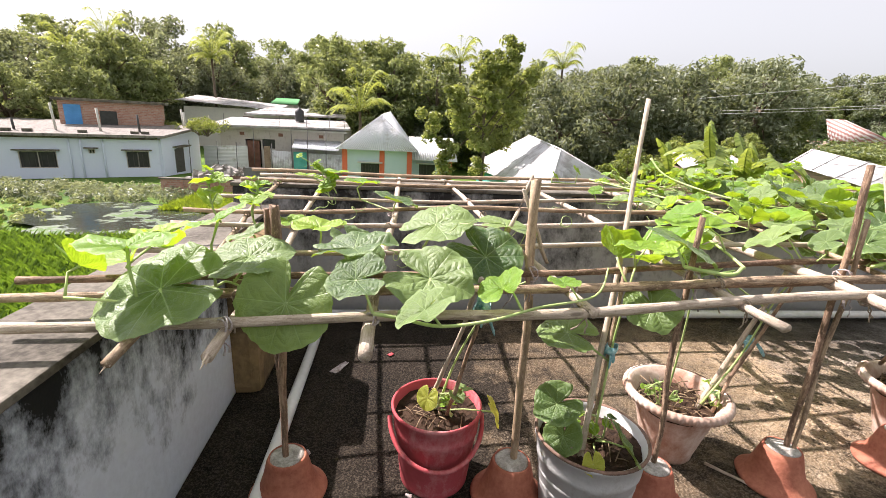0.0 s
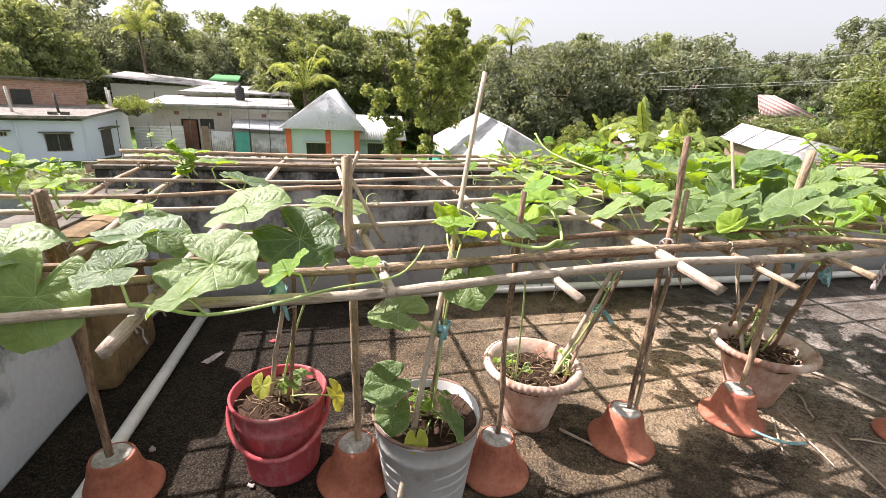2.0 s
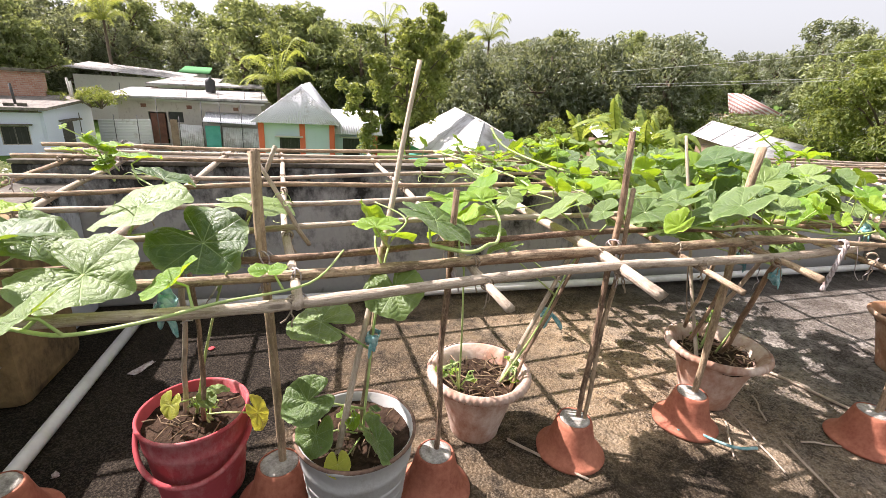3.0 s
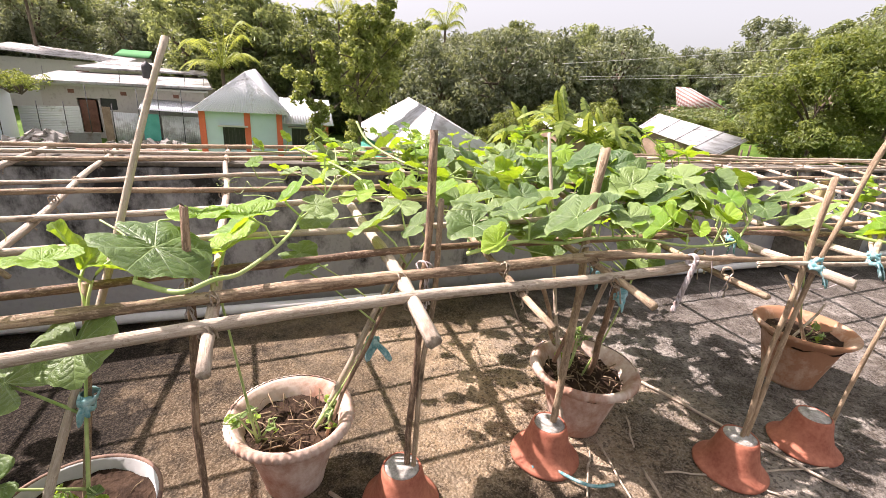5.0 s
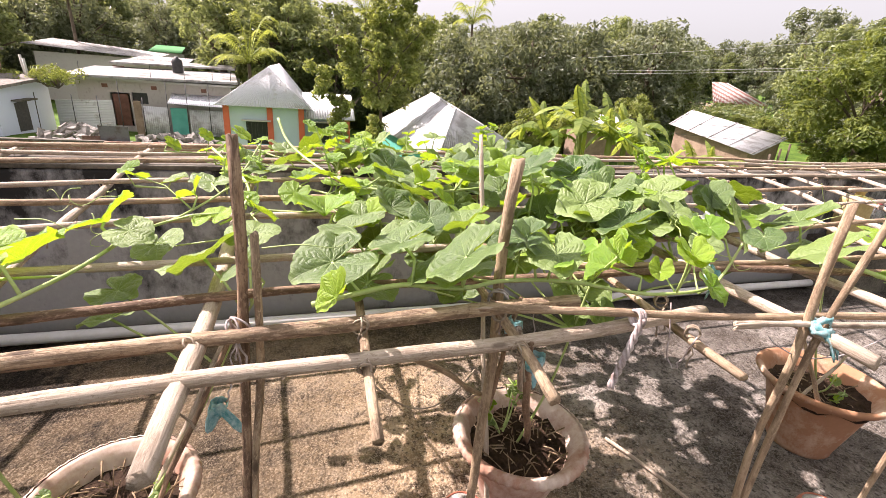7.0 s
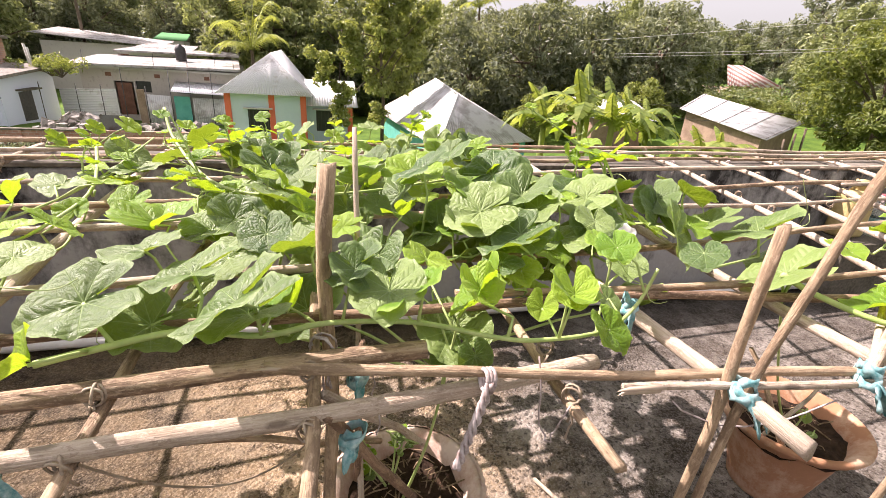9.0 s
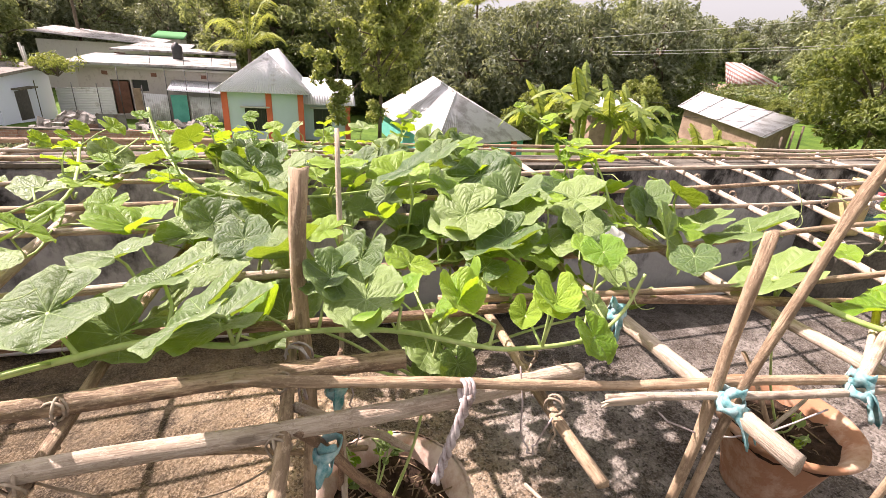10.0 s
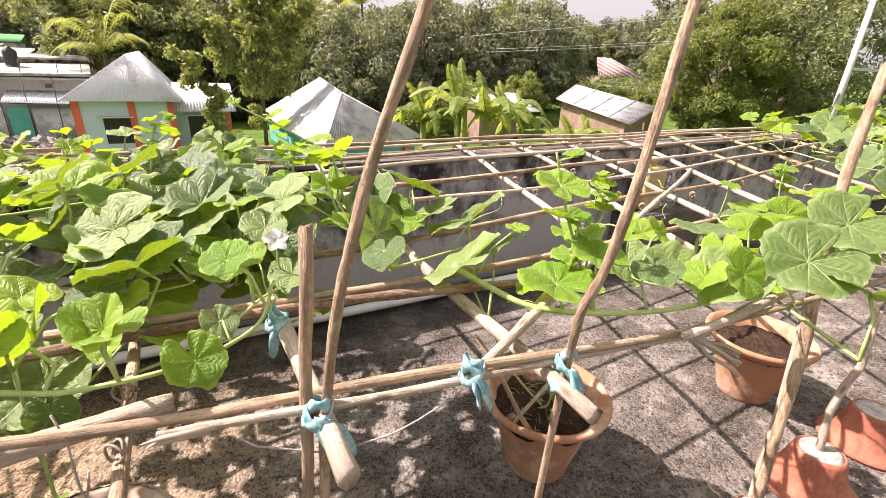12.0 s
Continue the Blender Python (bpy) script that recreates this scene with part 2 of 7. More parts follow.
def stick_material(name, dark, mid, light, bark):
    """Weathered wood whose fibres, bark rests and knots follow the stick."""
    m = Mat(name)
    at = m.node("ShaderNodeAttribute", attribute_name="stick")
    shift = m.node("ShaderNodeCombineXYZ")
    m.link(m.math("MULTIPLY", m.random(), 40.0), shift.inputs[2])
    add = m.node("ShaderNodeVectorMath", operation="ADD")
    m.link(at.outputs["Vector"], add.inputs[0])
    m.link(shift.outputs[0], add.inputs[1])

    def stretched(sx, sz):
        mp = m.node("ShaderNodeMapping")
        mp.inputs["Scale"].default_value = (sx, sx, sz)
        m.link(add.outputs[0], mp.inputs[0])
        return mp.outputs[0]

    fibre = m.noise(stretched(320, 14), 1.0, 5, 0.7)
    patch = m.noise(stretched(45, 9), 1.0, 5, 0.65)
    ring = m.noise(stretched(10, 60), 1.0, 3, 0.6)
    knot = m.node("ShaderNodeTexVoronoi")
    knot.inputs["Scale"].default_value = 1.0
    m.link(stretched(26, 9), knot.inputs["Vector"])
    tone = m.math("ADD", m.math("MULTIPLY", fibre, 0.5), m.math("MULTIPLY", patch, 0.5))
    col = m.ramp(tone, [(0.34, dark), (0.5, mid), (0.66, light)])
    bark_mask = m.ramp(patch, [(bark - 0.06, (1, 1, 1)), (bark + 0.05, (0, 0, 0))])
    col = m.mix(m.math("MULTIPLY", bark_mask, 0.7), col, tuple(c * 1.15 for c in dark))
    fleck = m.ramp(m.noise(stretched(150, 60), 1.0, 4, 0.75), [(0.53, (0, 0, 0)), (0.62, (1, 1, 1))])
    col = m.mix(m.math("MULTIPLY", fleck, 0.5), col, light)
    pit = m.ramp(m.noise(stretched(120, 75), 1.0, 4, 0.75), [(0.36, (1, 1, 1)), (0.43, (0, 0, 0))])
    col = m.mix(m.math("MULTIPLY", pit, 0.6), col, dark)
    spot = m.ramp(knot.outputs["Distance"], [(0.1, (1, 1, 1)), (0.2, (0, 0, 0))])
    col = m.mix(m.math("MULTIPLY", spot, 0.75), col, tuple(c * 0.5 for c in dark))
    col = m.mix(m.math("MULTIPLY", m.random(), 0.35), col, mid)
    h = m.math("ADD", m.math("MULTIPLY", fibre, 0.6), m.math("MULTIPLY", patch, 0.7))
    h = m.math("ADD", h, m.math("MULTIPLY", ring, 0.25))
    m.bump(h, 1.0, 0.007)
    return m.done(col, 0.8)


M_FLOOR = floor_material()
M_WALL_MOULD = mould_wall_material("mouldy_plaster", (0.62, 0.66, 0.72), (0.012, 0.012, 0.012), 0.455, 0.36)
M_WALL_BACK = mould_wall_material("grey_parapet_plaster", (0.42, 0.415, 0.41), (0.025, 0.024, 0.023), 0.465, 0.20)
M_COPING = speckled("weathered_coping", (0.05, 0.045, 0.036), (0.21, 0.19, 0.155), 3, 50, 0.9, 0.4, which="World")
M_WOOD = stick_material("weathered_stick_bark", (0.13, 0.085, 0.052), (0.40, 0.285, 0.175), (0.60, 0.47, 0.325), 0.49)
M_WOOD_PALE = stick_material("peeled_pale_stick", (0.24, 0.175, 0.12), (0.47, 0.38, 0.285), (0.64, 0.55, 0.445), 0.36)
M_WOOD_DARK = stick_material("dark_red_stick_bark", (0.085, 0.05, 0.03), (0.28, 0.175, 0.105), (0.5, 0.36, 0.24), 0.52)
M_TERRA = speckled("fired_terracotta", (0.27, 0.078, 0.042), (0.48, 0.18, 0.105), 9, 80, 0.8, 0.45, 0.003, vary=0.25)
M_TERRA_OLD = mould_wall_material("limed_old_terracotta", (0.40, 0.225, 0.155), (0.60, 0.49, 0.41), 0.51)
M_TERRA_BROWN = mould_wall_material("brown_old_terracotta", (0.40, 0.205, 0.115), (0.58, 0.44, 0.33), 0.455)
M_CEMENT = speckled("pale_cement_fill", (0.2, 0.185, 0.16), (0.5, 0.475, 0.43), 30, 140, 0.9, 1.0, 0.004)
M_SOIL = speckled("dry_potting_soil", (0.015, 0.009, 0.006), (0.065, 0.04, 0.025), 14, 60, 0.95, 1.0, 0.012)
M_RED = mould_wall_material("worn_red_plastic", (0.50, 0.085, 0.095), (0.60, 0.30, 0.29), 0.45)
M_TIN = mould_wall_material("stained_tin", (0.56, 0.56, 0.54), (0.26, 0.20, 0.15), 0.37)
M_RUST = speckled("rusty_tin_edge", (0.09, 0.05, 0.035), (0.26, 0.16, 0.11), 20, 90, 0.8, 0.4, 0.002)
M_PVC = speckled("white_pvc", (0.62, 0.61, 0.58), (0.78, 0.78, 0.76), 4, 30, 0.45, 0.1, 0.001)
M_LEAF = leaf_material("mature_gourd_leaf", (0.012, 0.058, 0.007), (0.175, 0.255, 0.068), (0.47, 0.66, 0.015), 0.42, 0.7, 0.25)
M_YOUNG = leaf_material("young_gourd_leaf", (0.085, 0.22, 0.012), (0.26, 0.40, 0.035), (0.55, 0.74, 0.015), 0.38, 0.4, 0.42)
M_YELLOW = leaf_material("yellowing_gourd_leaf", (0.3, 0.36, 0.05), (0.55, 0.5, 0.07), (0.8, 0.75, 0.05), 0.35)
M_STEM = speckled("pale_hairy_stem", (0.24, 0.36, 0.09), (0.46, 0.54, 0.22), 10, 60, 0.6, 0.3, 0.001)
M_STRING = speckled("jute_string", (0.2, 0.15, 0.1), (0.42, 0.35, 0.27), 20, 90, 0.9, 0.5, 0.001)
M_RAG_GREEN = speckled("faded_turquoise_rag", (0.06, 0.25, 0.26), (0.42, 0.57, 0.57), 40, 130, 0.9, 0.4, 0.002)
M_RAG_WHITE = speckled("faded_cloth_strip", (0.24, 0.18, 0.16), (0.58, 0.53, 0.52), 45, 120, 0.9, 0.4, 0.002)


# ---- mesh helpers ----
def mesh_from(name, verts, faces, smooth=True):
    me = bpy.data.meshes.new(name)
    me.from_pydata([tuple(v) for v in verts], [], [tuple(f) for f in faces])
    if smooth:
        me.polygons.foreach_set("use_smooth", [True] * len(me.polygons))
    me.update()
    return me


def stick_mesh(name, verts, faces, seg):
    """A mesh of a rod, with the straightened place of each vertex kept for its wood grain."""
    me = mesh_from(name, verts, faces)
    rings = len(verts) // seg
    data, run, last = [], 0.0, None
    for i in range(rings):
        ring = [Vector(v) for v in verts[i * seg:(i + 1) * seg]]
        c = sum(ring, Vector()) / seg
        run += (c - last).length if last is not None else 0.0
        last = c
        for k, v in enumerate(ring):
            r, q = (v - c).length, 2 * math.pi * k / seg
            data += [r * math.cos(q), r * math.sin(q), run]
    at = me.attributes.new("stick", "FLOAT_VECTOR", "POINT")
    at.data.foreach_set("vector", data)
    return me


def thing(name, label, category, loc=(0, 0, 0), group="", kind=""):
    e = new(name)
    e.location = loc
    e.empty_display_size = 0.1
    return tagged(e, label, category, group, kind)


def put(name, me, material, parent=None, label=""):
    """Link a mesh as one object, under a parent where one is given."""
    ob = new(name, me)
    if material is not None and not me.materials:
        me.materials.append(material)
    ob.parent = parent
    return tagged(ob, label)


def part(name, bm, material, parent, label="", smooth=False):
    me = bpy.data.meshes.new(name)
    bm.to_mesh(me)
    bm.free()
    if smooth:
        me.polygons.foreach_set("use_smooth", [True] * len(me.polygons))
    return put(name, me, material, parent, label)


def box(bm, lo, hi, bevel=0.0):
    ret = bmesh.ops.create_cube(bm, size=1)
    vs = ret["verts"]
    for v in vs:
        v.co = Vector([lo[i] + (v.co[i] + 0.5) * (hi[i] - lo[i]) for i in range(3)])
    if bevel:
        es = list({e for v in vs for e in v.link_edges})
        bmesh.ops.bevel(bm, geom=es, offset=bevel, segments=2, affect="EDGES", profile=0.6)


def box_part(name, lo, hi, material, parent, label="", bevel=0.0):
    bm = bmesh.new()
    box(bm, lo, hi, bevel)
    return part(name, bm, material, parent, label)


def tube(points, radii, seg=8, rng=None, knobbly=0.0, close=True):
    """Verts and faces of a round rod along points."""
    pts = [Vector(p) for p in points]
    verts, faces = [], []
    up = Vector((0.31, 0.22, 0.93))
    for i, p in enumerate(pts):
        d = (pts[min(i + 1, len(pts) - 1)] - pts[max(i - 1, 0)]).normalized()
        a = d.cross(up)
        if a.length < 0.1:
            a = d.cross(Vector((1, 0, 0)))
        a.normalize()
        b = d.cross(a)
        r = radii[i] if hasattr(radii, "__len__") else radii
        for k in range(seg):
            q = 2 * math.pi * k / seg
            rr = r * (1 + (rng.uniform(-knobbly, knobbly) if rng else 0))
            verts.append(p + (a * math.cos(q) + b * math.sin(q)) * rr)
    for i in range(len(pts) - 1):
        for k in range(seg):
            k2 = (k + 1) % seg
            faces.append((i * seg + k, i * seg + k2, (i + 1) * seg + k2, (i + 1) * seg + k))
    if close:
        faces.append(tuple(range(seg - 1, -1, -1)))
        n = (len(pts) - 1) * seg
        faces.append(tuple(n + k for k in range(seg)))
    return verts, faces


def join(pieces):
    verts, faces = [], []
    for v, f in pieces:
        o = len(verts)
        verts += v
        faces += [tuple(i + o for i in q) for q in f]
    return verts, faces


def stick_shape(a, b, r0, r1, rng, wobble=0.012, sag=0.0):
    """A cut branch from a to b: slightly crooked, with swollen nodes."""
    a, b = Vector(a), Vector(b)
    n = max(5, int((b - a).length / 0.09))
    d = (b - a).normalized()
    s = d.cross(Vector((0.3, 0.5, 0.8))).normalized()
    u = d.cross(s)
    ph = [rng.uniform(0, 6.28) for _ in range(4)]
    pts, rad = [], []
    for i in range(n + 1):
        t = i / n
        env = math.sin(math.pi * t) ** 0.5 if 0 < t < 1 else 0
        off = s * (wobble * env * (math.sin(5 * t + ph[0]) + 0.5 * math.sin(13 * t + ph[1]))) + u * (wobble * env * (math.sin(4 * t + ph[2]) + 0.5 * math.sin(11 * t + ph[3])))
        pts.append(a.lerp(b, t) + off - Vector((0, 0, sag * 4 * t * (1 - t))))
        rad.append((r0 + (r1 - r0) * t) * rng.uniform(0.92, 1.1))
    vs, fs = tube(pts, rad, 8, rng, 0.07)
    for k in range(8):
        vs[k] = vs[k] - d * rng.uniform(0, r0 * 0.7)
        vs[-1 - k] = vs[-1 - k] + d * rng.uniform(0, r1 * 0.9)
    return vs, fs


def lathe(profile, seg=40, wavy=0.0, waves=0, rng=None):
    """Surface of revolution of (radius, z) pairs."""
    verts, faces = [], []
    n = len(profile)
    for k in range(seg):
        q = 2 * math.pi * k / seg
        for r, z in profile:
            rr = r * (1 + wavy * math.sin(waves * q)) if waves else r
            verts.append((rr * math.cos(q), rr * math.sin(q), z))
    for k in range(seg):
        k2 = (k + 1) % seg
        for i in range(n - 1):
            faces.append((k * n + i, k2 * n + i, k2 * n + i + 1, k * n + i + 1))
    return verts, faces


RNG = random.Random(7)


# ---- roof terrace ----
GROUND_Z = -3.4


def structure(name, lo, hi, material, label, category, bevel=0.01):
    bm = bmesh.new()
    box(bm, lo, hi, bevel)
    ob = part(name, bm, material, None, label)
    return tagged(ob, label, category, kind="structure")


structure("floor", (-0.98, -6.0, -0.14), (14.0, 3.70, 0.0), M_FLOOR, "mossy black-stained concrete roof terrace floor", "floor", 0.0)


def worn_wall(name, lo, hi, n, material, label, axis=0, amp=0.008):
    """A plastered wall with a softened, uneven top edge."""
    bm = bmesh.new()
    box(bm, lo, hi, 0.018)
    long = [e for e in bm.edges if abs((e.verts[0].co - e.verts[1].co)[axis]) > 0.5]
    bmesh.ops.subdivide_edges(bm, edges=long, cuts=n, use_grid_fill=True)
    for v in bm.verts:
        k = noise.noise_vector(v.co * 3.1) * amp
        if v.co.z > hi[2] - 0.1:
            v.co += k
    return tagged(part(name, bm, material, None, label, True), label, "wall", kind="structure")


worn_wall("wall_west", (-0.98, -6.0, 0.0), (-0.72, 3.42, 0.70), 50, M_WALL_MOULD, "white plastered parapet wall with black mould", 1)
worn_wall("wall_north", (-0.98, 3.42, 0.0), (14.0, 3.70, 0.82), 80, M_WALL_BACK, "grey plastered parapet wall streaked with mould", 0)
structure("coping_west", (-0.985, -6.0, 0.70), (-0.715, 3.42, 0.722), M_COPING, "grimy weathered cement coping on the west parapet", "coping", 0.006)
structure("coping_north", (-0.985, 3.415, 0.82), (14.0, 3.705, 0.842), M_COPING, "weathered cement coping on the north parapet", "coping", 0.006)
structure("wall_house_body", (-0.96, -6.0, GROUND_Z), (14.0, 3.68, -0.14), M_COPING, "plain plastered house wall below the terrace", "wall")

# ---- trellis ----
trellis = thing("trellis", "trellis of tied bare sticks resting on posts and parapet wall", "trellis")


def plane_z(y):
    return 0.80 + 0.045 * (y - 1.6)


def rail(name, a, b, r0, r1, material, wobble=0.012, parent=None):
    v, f = stick_shape(a, b, r0 * 0.8, r1 * 0.8, RNG, wobble)
    return put(name, stick_mesh(name, v, f, 8), material, trellis if parent is None else parent)


def lean(x):
    """The rails run slightly askew to the parapet at the west end."""
    return 0.085 * (max(-1.0, min(x, 1.6)) - 0.5) + 0.13 * max(0.0, min(x, 7.0) - 3.5)


def bent_rail(pts, r0, r1, material, wobble=0.008, name="rail"):
    """A long crooked stick through several points."""
    P = [Vector(p) for p in pts]
    n, fine, rad = len(P) - 1, [], []
    ph = RNG.uniform(0, 6)
    for i in range(n):
        a, b, c, d = P[max(i - 1, 0)], P[i], P[i + 1], P[min(i + 2, n)]
        for j in range(10):
            t = j / 10
            fine.append(0.5 * ((2 * b) + (c - a) * t + (2 * a - 5 * b + 4 * c - d) * t * t + (3 * b - a - 3 * c + d) * t ** 3))
    fine.append(P[-1])
    m = len(fine)
    for k in range(m):
        fine[k] = fine[k] + Vector((0, wobble * math.sin(0.5 * k + ph), wobble * 0.7 * math.sin(0.37 * k + 2 * ph)))
        rad.append(0.87 * (r0 + (r1 - r0) * k / m) * RNG.uniform(0.92, 1.1))
    return put(name, stick_mesh(name, *tube(fine, rad, 9, RNG, 0.07), 9), material, trellis)


# long rails, front to back
bent_rail(((-0.86, 1.575, 0.79), (-0.1, 1.622, 0.79), (0.5, 1.665, 0.79), (1.38, 1.751, 0.805), (2.01, 1.779, 0.797), (2.50, 1.80, 0.815)), 0.014, 0.018, M_WOOD_PALE, 0.004)
bent_rail(((1.935, 1.838, 0.852), (2.26, 1.778, 0.842), (2.72, 1.70, 0.838), (3.4, 1.585, 0.84), (4.3, 1.50, 0.85)), 0.011, 0.008, M_WOOD, 0.003)
bent_rail(((2.487, 1.708, 0.832), (2.9, 1.655, 0.828), (3.45, 1.575, 0.824)), 0.008, 0.008, M_WOOD_PALE, 0.003)
bent_rail(((-0.92, 1.69, 0.81), (-0.1, 1.74, 0.81), (0.9, 1.815, 0.812), (1.6, 1.875, 0.815), (2.20, 1.885, 0.82)), 0.013, 0.019, M_WOOD, 0.004)
bent_rail(((0.4, 1.80, 0.795), (1.04, 1.85, 0.795), (1.5, 1.885, 0.80)), 0.010, 0.011, M_WOOD_DARK, 0.003)
bent_rail(((-0.95, 1.80, 0.815), (0.3, 1.875, 0.815), (1.0, 1.97, 0.82), (1.7, 2.03, 0.825), (2.6, 2.0, 0.83), (3.3, 1.90, 0.835)), 0.011, 0.013, M_WOOD_DARK, 0.005)
bent_rail(((2.3, 2.05, 0.84), (3.1, 1.99, 0.845), (4.4, 2.02, 0.85)), 0.011, 0.010, M_WOOD, 0.004)
for y, x0, x1 in ((2.12, -0.8, 6.5), (2.43, -0.82, 7.0), (2.63, -0.86, 7.4), (2.92, -0.85, 8.2), (3.29, -0.86, 9.0), (3.46, -0.8, 9.0), (3.63, -0.9, 9.4)):
    x = x0
    skew = 1.0 if y < 3.2 else 0.4
    while x < x1:
        nx = min(x1, x + RNG.uniform(2.2, 3.0))
        ya, yb = min(3.67, y + skew * lean(x) + RNG.uniform(-0.01, 0.01)), min(3.67, y + skew * lean(nx + 0.15) + RNG.uniform(-0.01, 0.01))
        rail("rail", (x, ya, plane_z(ya) + 0.012), (nx + 0.15, yb, plane_z(yb) + 0.012), RNG.uniform(0.010, 0.014), RNG.uniform(0.010, 0.014), RNG.choice((M_WOOD, M_WOOD_PALE, M_WOOD)), 0.012)
        x = nx
# cross sticks, laid from the front edge to the parapet
for x0, y0, z0, x1, r in ((-0.55, 1.45, 0.78, -0.70, 0.014), (-0.389, 1.49, 0.768, -0.43, 0.016), (-0.079, 1.49, 0.768, 0.02, 0.019), (0.487, 1.645, 0.792, 0.29, 0.016), (0.965, 1.575, 0.783, 0.83, 0.016),
                          (1.385, 1.575, 0.790, 1.36, 0.0225), (1.69, 1.60, 0.768, 1.74, 0.013), (1.995, 1.612, 0.786, 2.03, 0.014), (2.437, 1.625, 0.765, 2.38, 0.013), (2.704, 1.565, 0.808, 2.62, 0.0195),
                          (3.088, 1.52, 0.798, 3.05, 0.018), (3.60, 1.93, 0.80, 4.01, 0.016), (3.93, 1.93, 0.80, 4.43, 0.016), (4.26, 1.93, 0.80, 4.87, 0.016), (4.64, 1.93, 0.80, 5.42, 0.016),
                          (5.02, 1.93, 0.80, 6.0, 0.015), (5.6, 1.95, 0.80, 6.6, 0.015), (6.4, 1.95, 0.80, 7.2, 0.015), (7.0, 1.95, 0.80, 7.8, 0.015), (7.6, 1.95, 0.80, 8.4, 0.015)):
    rail("cross_stick", (x0, y0, z0), (x1, 3.66, plane_z(3.66) - 0.015), r, r * 0.85, M_WOOD_PALE if r > 0.0155 else M_WOOD, 0.01)


def post(base, top, r0, r1, material):
    return rail("post", base, top, r0 * 0.86, r1 * 0.88, material, 0.008)


post((-0.36, 1.93, 0.08), (-0.34, 1.86, 1.00), 0.016, 0.020, M_WOOD_DARK)
post((-0.37, 1.94, 0.08), (-0.365, 1.88, 0.99), 0.010, 0.013, M_WOOD_DARK)
post((0.40, 1.875, 0.08), (0.385, 1.90, 1.09), 0.017, 0.021, M_WOOD)
post((0.876, 1.83, 0.08), (0.91, 1.88, 1.0), 0.012, 0.014, M_WOOD_DARK)
post((1.44, 1.88, 0.08), (1.475, 1.92, 1.17), 0.014, 0.016, M_WOOD_DARK)
post((1.455, 1.87, 0.08), (1.50, 1.90, 1.0), 0.011, 0.012, M_WOOD)
post((2.0, 1.93, 0.08), (2.04, 1.96, 1.135), 0.017, 0.021, M_WOOD)
post((2.643, 1.678, 0.08), (2.70, 1.706, 1.10), 0.0125, 0.0135, M_WOOD)
bent_rail(((2.670, 1.684, 0.08), (2.702, 1.67, 0.83), (2.765, 1.655, 1.15), (2.86, 1.65, 1.42)), 0.0088, 0.0096, M_WOOD, 0.004, "post")
bent_rail(((3.14, 1.66, 0.08), (3.102, 1.605, 0.84), (3.125, 1.577, 1.03), (3.20, 1.57, 1.42)), 0.0088, 0.0096, M_WOOD, 0.004, "post")

# ---- pots ----
def pot_profile(r, h, foot, rim, rim_h, wall=0.018):
    return [(0.0, 0.005), (foot * 0.95, 0.0), (foot, 0.008), (foot * 1.03, 0.03), (r * 0.90, h - rim_h - 0.02), (r * 0.95, h - rim_h), (rim * 0.985, h - rim_h * 0.55), (rim * 1.03, h - rim_h * 0.3), (rim * 1.025, h - 0.006), (rim * 0.985, h), (rim * 0.93, h - 0.004), (r * 0.94, h - rim_h * 0.6), (r - wall * 1.4, h - rim_h - 0.012), (r * 0.86 - wall, h * 0.55)]


def soil_disc(r, z, seed):
    rg = random.Random(seed)
    verts, faces = [(0, 0, z + 0.012)], []
    seg, rings = 28, 7
    for j in range(1, rings + 1):
        for k in range(seg):
            q = 2 * math.pi * k / seg
            rr = r * j / rings
            verts.append((rr * math.cos(q), rr * math.sin(q), z + rg.uniform(-0.010, 0.014)))
    for k in range(seg):
        faces.append((0, 1 + k, 1 + (k + 1) % seg))
        for j in range(rings - 1):
            a, b = 1 + j * seg, 1 + (j + 1) * seg
            faces.append((a + k, b + k, b + (k + 1) % seg, a + (k + 1) % seg))
    return mesh_from("soil", verts, faces)


def flower_pot(loc, rim=0.185, h=0.29, label="", frill=True, seed=1, tilt=(0, 0)):
    p = thing("flower_pot", label, "flower pot", loc, "terracotta pots on the terrace")
    p.rotation_euler = (tilt[0], tilt[1], seed)
    prof = [(rr, z) for rr, z in pot_profile(rim * 0.88, h, rim * 0.52, rim, 0.05)]
    put("body", mesh_from("body", *lathe(prof, 48)), M_TERRA_OLD if frill else M_TERRA_BROWN, p)
    if frill:
        ring = [(rim * 0.97, h - 0.036), (rim * 1.05, h - 0.030), (rim * 1.075, h - 0.016), (rim * 1.05, h - 0.003), (rim * 1.0, h + 0.002)]
        put("frilled_rim_band", mesh_from("frilled_rim_band", *lathe(ring, 208, 0.011, 52)), M_TERRA_OLD, p)
    put("soil", soil_disc(rim * 0.84, h * 0.80, seed), M_SOIL, p, "dry crumbly brown soil")
    return p


flower_pot((1.10, 2.07, 0), 0.185, 0.28, "limed terracotta flower pot with frilled rim, soil heaped inside", seed=2)
flower_pot((2.21, 2.06, 0), 0.198, 0.285, "limed terracotta flower pot with frilled rim beside a stick post", seed=3)
flower_pot((3.50, 2.05, 0), 0.213, 0.31, "orange-brown terracotta flower pot with flared rim, half full of soil", False, seed=4)
flower_pot((4.61, 1.96, 0), 0.205, 0.30, "terracotta flower pot with flared rim under the gourd vine", False, seed=5)


